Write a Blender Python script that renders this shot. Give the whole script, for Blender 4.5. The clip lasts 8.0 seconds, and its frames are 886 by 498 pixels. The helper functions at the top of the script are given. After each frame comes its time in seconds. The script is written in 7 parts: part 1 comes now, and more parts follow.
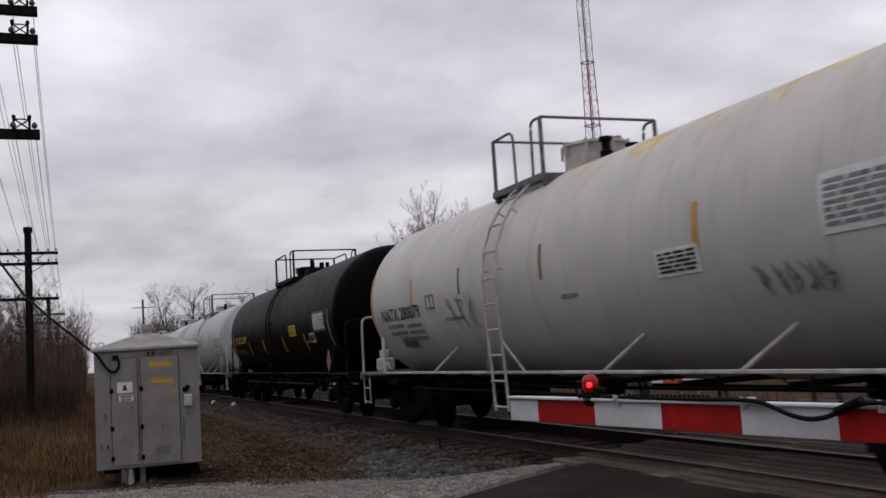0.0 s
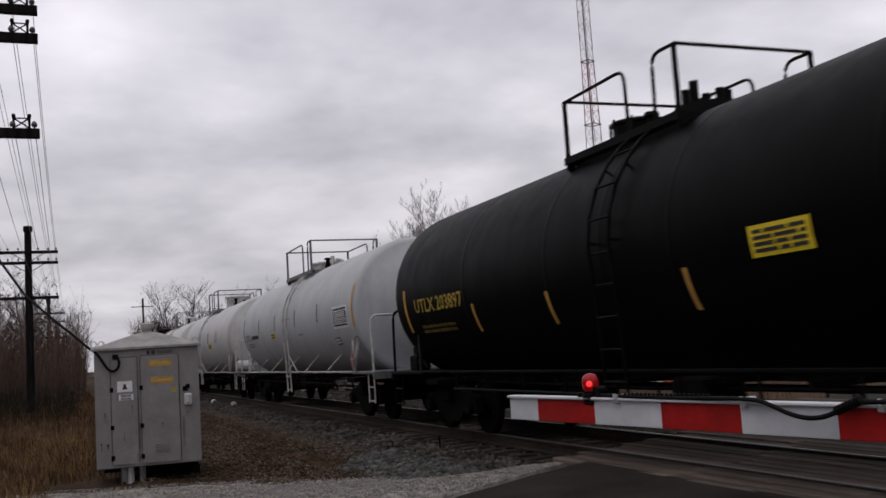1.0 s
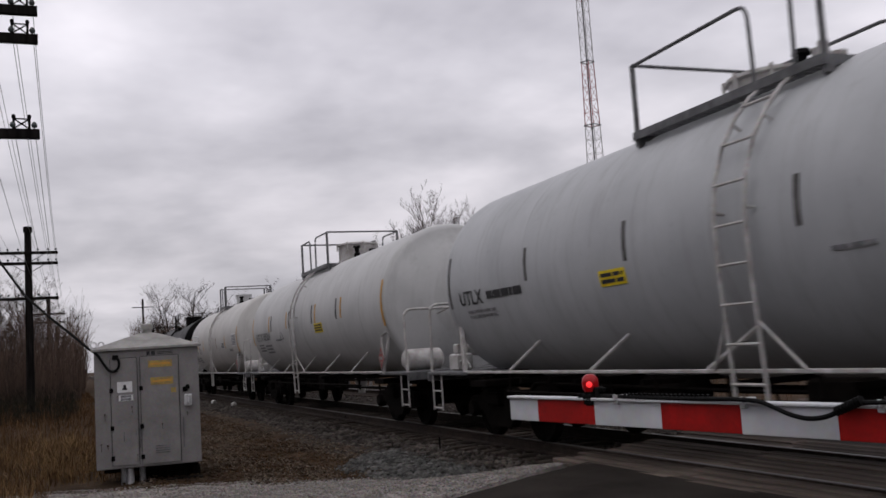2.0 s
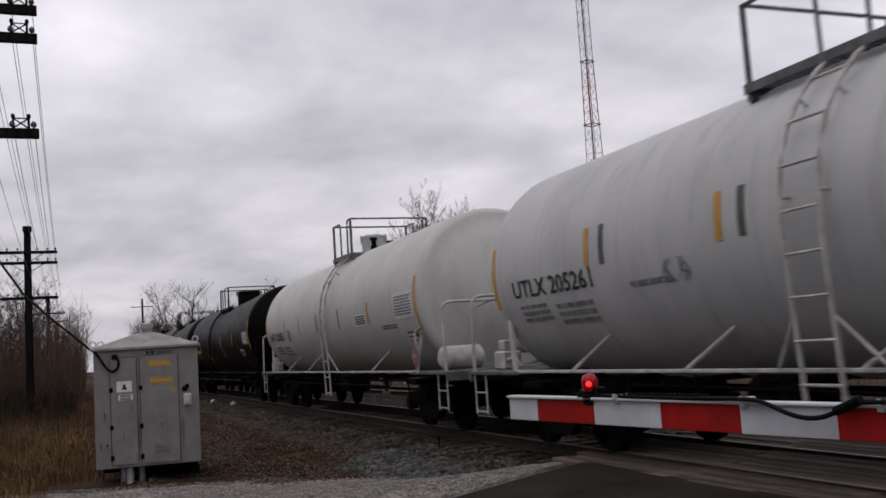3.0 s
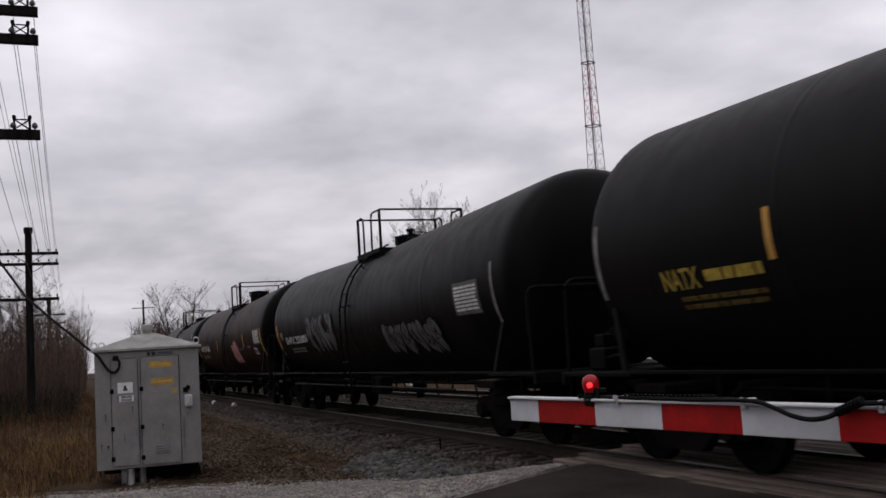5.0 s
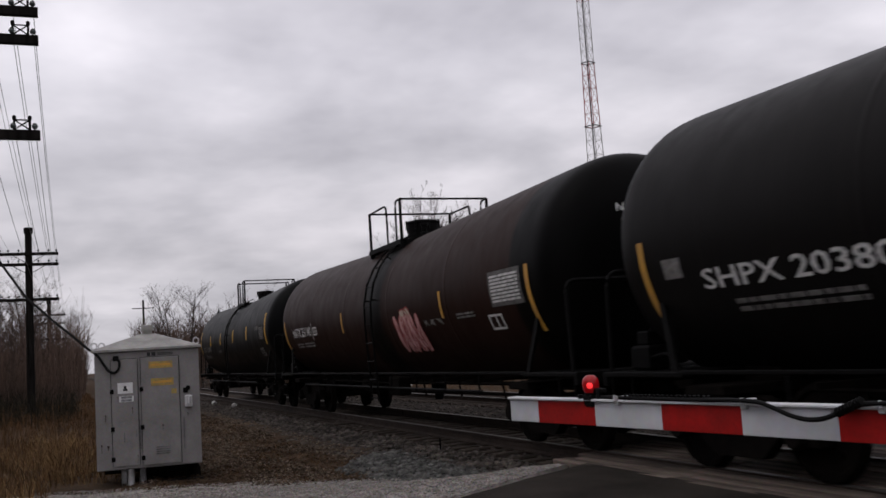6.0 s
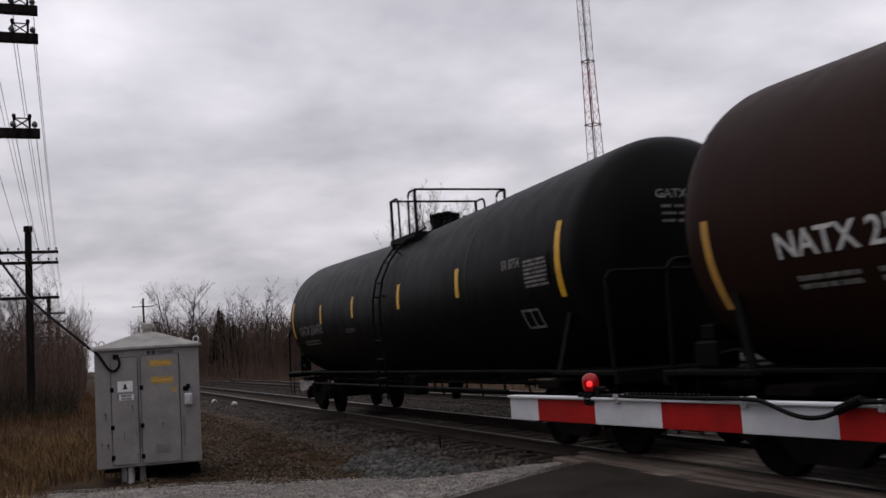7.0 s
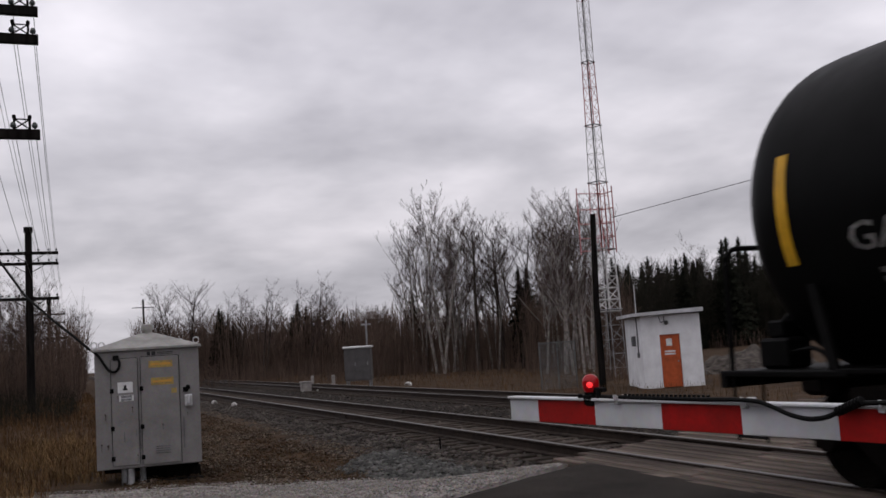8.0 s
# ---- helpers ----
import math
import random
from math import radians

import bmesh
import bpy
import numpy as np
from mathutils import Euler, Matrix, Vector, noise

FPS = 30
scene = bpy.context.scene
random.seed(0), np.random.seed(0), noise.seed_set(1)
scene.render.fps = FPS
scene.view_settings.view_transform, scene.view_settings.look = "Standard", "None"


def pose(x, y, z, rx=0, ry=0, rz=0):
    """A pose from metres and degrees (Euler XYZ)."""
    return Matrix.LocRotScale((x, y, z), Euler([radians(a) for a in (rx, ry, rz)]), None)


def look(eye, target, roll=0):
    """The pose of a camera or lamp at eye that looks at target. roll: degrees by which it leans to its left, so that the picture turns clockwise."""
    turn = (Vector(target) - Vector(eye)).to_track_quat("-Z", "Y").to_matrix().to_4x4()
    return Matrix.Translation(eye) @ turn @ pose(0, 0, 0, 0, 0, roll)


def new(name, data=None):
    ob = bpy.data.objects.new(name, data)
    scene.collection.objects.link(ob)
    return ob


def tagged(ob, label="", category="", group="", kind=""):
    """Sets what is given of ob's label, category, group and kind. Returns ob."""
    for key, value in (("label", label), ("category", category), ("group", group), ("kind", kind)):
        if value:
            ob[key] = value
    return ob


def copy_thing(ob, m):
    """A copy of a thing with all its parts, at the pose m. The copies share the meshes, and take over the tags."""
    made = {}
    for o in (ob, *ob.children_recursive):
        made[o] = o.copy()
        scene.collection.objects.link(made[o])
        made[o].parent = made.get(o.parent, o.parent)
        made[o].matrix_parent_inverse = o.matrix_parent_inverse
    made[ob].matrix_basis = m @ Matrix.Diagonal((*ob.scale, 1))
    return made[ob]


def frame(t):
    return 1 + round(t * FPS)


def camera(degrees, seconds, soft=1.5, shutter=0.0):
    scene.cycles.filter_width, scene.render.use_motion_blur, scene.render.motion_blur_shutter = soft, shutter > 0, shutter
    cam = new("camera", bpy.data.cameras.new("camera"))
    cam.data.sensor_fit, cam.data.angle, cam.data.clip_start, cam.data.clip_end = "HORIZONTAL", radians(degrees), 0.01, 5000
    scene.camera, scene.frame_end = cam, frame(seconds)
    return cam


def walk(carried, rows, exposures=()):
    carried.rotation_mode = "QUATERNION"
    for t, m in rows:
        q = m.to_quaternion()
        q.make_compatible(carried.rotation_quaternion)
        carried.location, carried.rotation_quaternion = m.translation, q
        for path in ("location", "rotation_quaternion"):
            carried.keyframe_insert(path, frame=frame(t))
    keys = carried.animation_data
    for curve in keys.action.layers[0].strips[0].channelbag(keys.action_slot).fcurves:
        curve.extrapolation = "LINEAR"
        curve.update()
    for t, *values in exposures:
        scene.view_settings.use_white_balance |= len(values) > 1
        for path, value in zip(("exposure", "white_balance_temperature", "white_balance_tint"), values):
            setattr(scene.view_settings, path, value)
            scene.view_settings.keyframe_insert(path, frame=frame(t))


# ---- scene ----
cam = camera(49.52, 8.0, soft=1.6, shutter=0.1)
EYE = Vector((0.0, 0.0, 1.43))
AIM = EYE + Vector((-0.9245, 0.3665, 0.1038))
SIDE, RISE = Vector((0.369, 0.929, 0.0)), Vector((0.096, -0.038, 0.995))
# a hand-held sway of a few hundredths of a degree: seconds, thousandths sideways, thousandths upwards
SWAY = [(0.0, 0.3, 0.0), (0.5, 0.0, -0.85), (1.0, 0.3, -1.0), (1.5, 0.2, -0.3), (3.0, 0.85, -0.9), (3.5, 0.8, -1.0), (4.0, 0.2, -0.5), (4.5, 0.0, 0.0), (6.0, 0.0, 0.7), (6.5, 0.0, 0.6), (7.0, 0.0, -1.0), (7.5, -0.3, 0.2), (8.0, 0.0, 0.0)]
walk(cam, [(t, look(EYE, AIM + SIDE * a / 1000 + RISE * b / 1000, -3.71)) for t, a, b in SWAY], exposures=[(0.0, 0.0), (8.0, 0.0)])

TRACK_Y = 7.22      # centre of the near track, railhead at z = 0
SECOND_Y = 12.05    # centre of the far track
SPEED = 19.2        # metres a second, towards +x

# ---- light ----
world = bpy.data.worlds.new("overcast_sky")
scene.world = world
world.use_nodes = True


def build_sky():
    nt = world.node_tree
    nt.nodes.clear()
    n = lambda kind, **k: setup(nt.nodes.new(kind), k)
    link = nt.links.new
    out, bg = n("ShaderNodeOutputWorld"), n("ShaderNodeBackground")
    coord, sep = n("ShaderNodeTexCoord"), n("ShaderNodeSeparateXYZ")
    link(coord.outputs["Generated"], sep.inputs[0])
    up = n("ShaderNodeMath", operation="MAXIMUM")
    link(sep.outputs["Z"], up.inputs[0])
    up.inputs[1].default_value = 0.0
    lift = n("ShaderNodeMath", operation="ADD")
    link(up.outputs[0], lift.inputs[0])
    lift.inputs[1].default_value = 0.2
    comb = n("ShaderNodeCombineXYZ")
    for i, axis in enumerate("XY"):
        d = n("ShaderNodeMath", operation="DIVIDE")
        link(sep.outputs[axis], d.inputs[0])
        link(lift.outputs[0], d.inputs[1])
        link(d.outputs[0], comb.inputs[i])
    big = n("ShaderNodeTexNoise")
    big.inputs["Scale"].default_value, big.inputs["Detail"].default_value, big.inputs["Roughness"].default_value = 0.95, 5, 0.5
    big.inputs["Distortion"].default_value = 0.25
    small = n("ShaderNodeTexNoise")
    small.inputs["Scale"].default_value, small.inputs["Detail"].default_value, small.inputs["Roughness"].default_value = 3.0, 4, 0.5
    shift = n("ShaderNodeVectorMath", operation="ADD")
    shift.inputs[1].default_value = (3.1, 7.4, 0.0)
    link(comb.outputs[0], shift.inputs[0])
    link(shift.outputs[0], big.inputs["Vector"])
    link(shift.outputs[0], small.inputs["Vector"])
    mix = n("ShaderNodeMix", data_type="FLOAT")
    mix.inputs[0].default_value = 0.28
    link(big.outputs["Fac"], mix.inputs[2])
    link(small.outputs["Fac"], mix.inputs[3])
    ramp = n("ShaderNodeValToRGB")
    e = ramp.color_ramp.elements
    e[0].position, e[0].color = 0.33, (0.44, 0.425, 0.475, 1)
    e[1].position, e[1].color = 0.67, (1.07, 1.02, 1.09, 1)
    mid = e.new(0.5)
    mid.color = (0.725, 0.70, 0.76, 1)
    link(mix.outputs[0], ramp.inputs["Fac"])
    sky = n("ShaderNodeTexSky", sky_type="NISHITA", sun_disc=False, sun_elevation=radians(48), sun_rotation=radians(200))
    both = n("ShaderNodeMix", data_type="RGBA")
    scaled = n("ShaderNodeVectorMath", operation="SCALE")
    link(sky.outputs[0], scaled.inputs[0])
    scaled.inputs["Scale"].default_value = 0.1
    both.inputs[0].default_value = 0.05
    link(ramp.outputs["Color"], both.inputs[6])
    link(scaled.outputs[0], both.inputs[7])
    link(both.outputs[2], bg.inputs["Color"])
    # overcast: brightest overhead, dull in the low band above the horizon's bright rim
    band = n("ShaderNodeValToRGB")
    g = band.color_ramp.elements
    g[0].position, g[0].color = 0.0, (0.92, 0.92, 0.92, 1)
    g[1].position, g[1].color = 0.9, (1.1, 1.1, 1.1, 1)
    for at, v in ((0.045, 0.85), (0.11, 0.72), (0.20, 0.86), (0.30, 1.10), (0.5, 1.12)):
        g.new(at).color = (v, v, v, 1)
    link(up.outputs[0], band.inputs["Fac"])
    link(band.outputs["Color"], bg.inputs["Strength"])
    link(bg.outputs[0], out.inputs["Surface"])


def setup(node, values):
    if "operation" in values:
        node.operation = values["operation"]
    if "data_type" in values:
        node.data_type = values["data_type"]
    if "sky_type" in values:
        node.sky_type, node.sun_disc = values["sky_type"], values["sun_disc"]
        node.sun_elevation, node.sun_rotation = values["sun_elevation"], values["sun_rotation"]
    return node


build_sky()
sun = new("sun", bpy.data.lights.new("sun", "SUN"))
sun.data.energy, sun.data.angle, sun.data.color = 0.45, radians(30), (1.0, 0.97, 0.93)
sun.matrix_world = look((14, -20, 60), (0, 6, 0))

# ---- materials ----


def mat(name, base, rough=0.7, metal=0.0, vary=0.25, scale=6.0, fine=60.0, bump=0.15, tint=None, spread=0.0, stretch=(1, 1, 1), emit=0.0, coat=0.0, gloss=0.3):
    """Base colour broken up at two scales, with bump; spread: difference from object to object; tint: the second colour."""
    m = bpy.data.materials.new(name)
    m.use_nodes = True
    nt = m.node_tree
    b = nt.nodes["Principled BSDF"]
    b.inputs["Roughness"].default_value, b.inputs["Metallic"].default_value = rough, metal
    b.inputs["Specular IOR Level"].default_value = gloss
    if coat:
        b.inputs["Coat Weight"].default_value = coat
    coord = nt.nodes.new("ShaderNodeTexCoord")
    mapping = nt.nodes.new("ShaderNodeMapping")
    mapping.inputs["Scale"].default_value = stretch
    nt.links.new(coord.outputs["Object"], mapping.inputs[0])
    noises = []
    for s, det in ((scale, 5), (fine, 3)):
        t = nt.nodes.new("ShaderNodeTexNoise")
        t.inputs["Scale"].default_value, t.inputs["Detail"].default_value, t.inputs["Roughness"].default_value = s, det, 0.6
        nt.links.new(mapping.outputs[0], t.inputs["Vector"])
        noises.append(t)
    second = tint or tuple(c * (1 - vary * 1.6) for c in base)
    ramp = nt.nodes.new("ShaderNodeValToRGB")
    e = ramp.color_ramp.elements
    e[0].position, e[0].color = 0.32, (*second, 1)
    e[1].position, e[1].color = 0.68, (*base, 1)
    nt.links.new(noises[0].outputs["Fac"], ramp.inputs["Fac"])
    grain = nt.nodes.new("ShaderNodeMix")
    grain.data_type, grain.blend_type = "RGBA", "OVERLAY"
    grain.inputs[0].default_value = min(1.0, vary)
    nt.links.new(ramp.outputs["Color"], grain.inputs[6])
    nt.links.new(noises[1].outputs["Color"], grain.inputs[7])
    colour = grain.outputs[2]
    if spread:
        info = nt.nodes.new("ShaderNodeObjectInfo")
        geo = nt.nodes.new("ShaderNodeNewGeometry")
        add = nt.nodes.new("ShaderNodeMath")
        add.operation = "ADD"
        nt.links.new(info.outputs["Random"], add.inputs[0])
        nt.links.new(geo.outputs["Random Per Island"], add.inputs[1])
        rng = nt.nodes.new("ShaderNodeMapRange")
        rng.inputs["From Max"].default_value = 2.0
        rng.inputs["To Min"].default_value, rng.inputs["To Max"].default_value = 1 - spread, 1 + spread
        nt.links.new(add.outputs[0], rng.inputs["Value"])
        hsv = nt.nodes.new("ShaderNodeHueSaturation")
        nt.links.new(rng.outputs[0], hsv.inputs["Value"])
        nt.links.new(colour, hsv.inputs["Color"])
        colour = hsv.outputs[0]
    nt.links.new(colour, b.inputs["Base Color"])
    if emit:
        b.inputs["Emission Color"].default_value = (*base, 1)
        b.inputs["Emission Strength"].default_value = emit
    if bump:
        bm = nt.nodes.new("ShaderNodeBump")
        bm.inputs["Strength"].default_value, bm.inputs["Distance"].default_value = bump, 0.02
        nt.links.new(noises[1].outputs["Fac"], bm.inputs["Height"])
        nt.links.new(bm.outputs[0], b.inputs["Normal"])
    return m


def tank_paint(name, base, grime, rough=0.5, streaks=0.5, blotch=0.3, band=None, gloss=0.35, stain=None, end=None):
    """Tank-car paint: soft blotches, run-down streaks of grime from the top and road dirt; band: (half width, colour) of product spill round the middle."""
    m = bpy.data.materials.new(name)
    m.use_nodes = True
    nt = m.node_tree
    b = nt.nodes["Principled BSDF"]
    coord = nt.nodes.new("ShaderNodeTexCoord")
    link = nt.links.new

    def noise_at(stretch, scale, detail=5):
        mp = nt.nodes.new("ShaderNodeMapping")
        mp.inputs["Scale"].default_value = stretch
        link(coord.outputs["Object"], mp.inputs[0])
        t = nt.nodes.new("ShaderNodeTexNoise")
        t.inputs["Scale"].default_value, t.inputs["Detail"].default_value, t.inputs["Roughness"].default_value = scale, detail, 0.6
        link(mp.outputs[0], t.inputs["Vector"])
        return t.outputs["Fac"]

    def ramp(value, lo, hi, top=1.0):
        r = nt.nodes.new("ShaderNodeMapRange")
        r.inputs["From Min"].default_value, r.inputs["From Max"].default_value = lo, hi
        r.inputs["To Max"].default_value = top
        link(value, r.inputs["Value"])
        return r.outputs[0]

    def blend(fac, a, c):
        x = nt.nodes.new("ShaderNodeMix")
        x.data_type = "RGBA"
        link(fac, x.inputs[0])
        for socket, v in ((6, a), (7, c)):
            if isinstance(v, tuple):
                x.inputs[socket].default_value = (*v, 1)
            else:
                link(v, x.inputs[socket])
        return x.outputs[2]

    soft = tuple(c * 0.82 for c in base)
    colour = blend(ramp(noise_at((1, 1, 1), 0.9), 0.35, 0.7), base, soft)
    colour = blend(ramp(noise_at((2.6, 0.9, 0.16), 2.2), 0.52, 0.78, streaks), colour, grime)
    colour = blend(ramp(noise_at((1, 1, 1), 7.0), 0.62, 0.8, blotch), colour, grime)
    if band:
        sep = nt.nodes.new("ShaderNodeSeparateXYZ")
        link(coord.outputs["Object"], sep.inputs[0])
        off = nt.nodes.new("ShaderNodeMath")
        off.operation = "SUBTRACT"
        link(sep.outputs["X"], off.inputs[0])
        off.inputs[1].default_value = band[2]
        ab = nt.nodes.new("ShaderNodeMath")
        ab.operation = "ABSOLUTE"
        link(off.outputs[0], ab.inputs[0])
        wob = nt.nodes.new("ShaderNodeMath")
        wob.operation = "MULTIPLY_ADD"
        link(noise_at((3, 1, 0.3), 2.5), wob.inputs[0])
        wob.inputs[1].default_value = 0.7
        link(ab.outputs[0], wob.inputs[2])
        colour = blend(ramp(wob.outputs[0], band[0] + 0.5, band[0] + 0.2), colour, band[1])
    if end:
        # the last plates towards the front head, painted black: from x = end[0]
        sep = nt.nodes.new("ShaderNodeSeparateXYZ")
        link(coord.outputs["Object"], sep.inputs[0])
        colour = blend(ramp(sep.outputs["X"], end[0] - 0.05, end[0] + 0.05), colour, end[1])
    if stain:
        # rust and product stains along the top, from x = stain[0] to stain[1]
        sep = nt.nodes.new("ShaderNodeSeparateXYZ")
        link(coord.outputs["Object"], sep.inputs[0])
        high = ramp(sep.outputs["Z"], 3.40, 3.62)
        along = nt.nodes.new("ShaderNodeMath")
        along.operation = "MULTIPLY"
        link(ramp(sep.outputs["X"], stain[0], stain[0] + 1.2), along.inputs[0])
        link(ramp(noise_at((0.8, 1.2, 0.7), 2.2), 0.42, 0.6, 0.9), along.inputs[1])
        both = nt.nodes.new("ShaderNodeMath")
        both.operation = "MULTIPLY"
        link(high, both.inputs[0])
        link(along.outputs[0], both.inputs[1])
        tones = blend(ramp(noise_at((1, 1, 1), 3.5), 0.45, 0.6), (0.46, 0.27, 0.10), (0.60, 0.50, 0.22))
        colour = blend(both.outputs[0], colour, tones)
    link(colour, b.inputs["Base Color"])
    b.inputs["Specular IOR Level"].default_value = gloss
    r = nt.nodes.new("ShaderNodeMapRange")
    r.inputs["To Min"].default_value, r.inputs["To Max"].default_value = rough - 0.1, rough + 0.18
    link(noise_at((1, 1, 0.5), 3.5), r.inputs["Value"])
    link(r.outputs[0], b.inputs["Roughness"])
    bm = nt.nodes.new("ShaderNodeBump")
    bm.inputs["Strength"].default_value, bm.inputs["Distance"].default_value = 0.25, 0.012
    link(noise_at((1, 0.6, 0.6), 1.6, 2), bm.inputs["Height"])
    link(bm.outputs[0], b.inputs["Normal"])
    return m


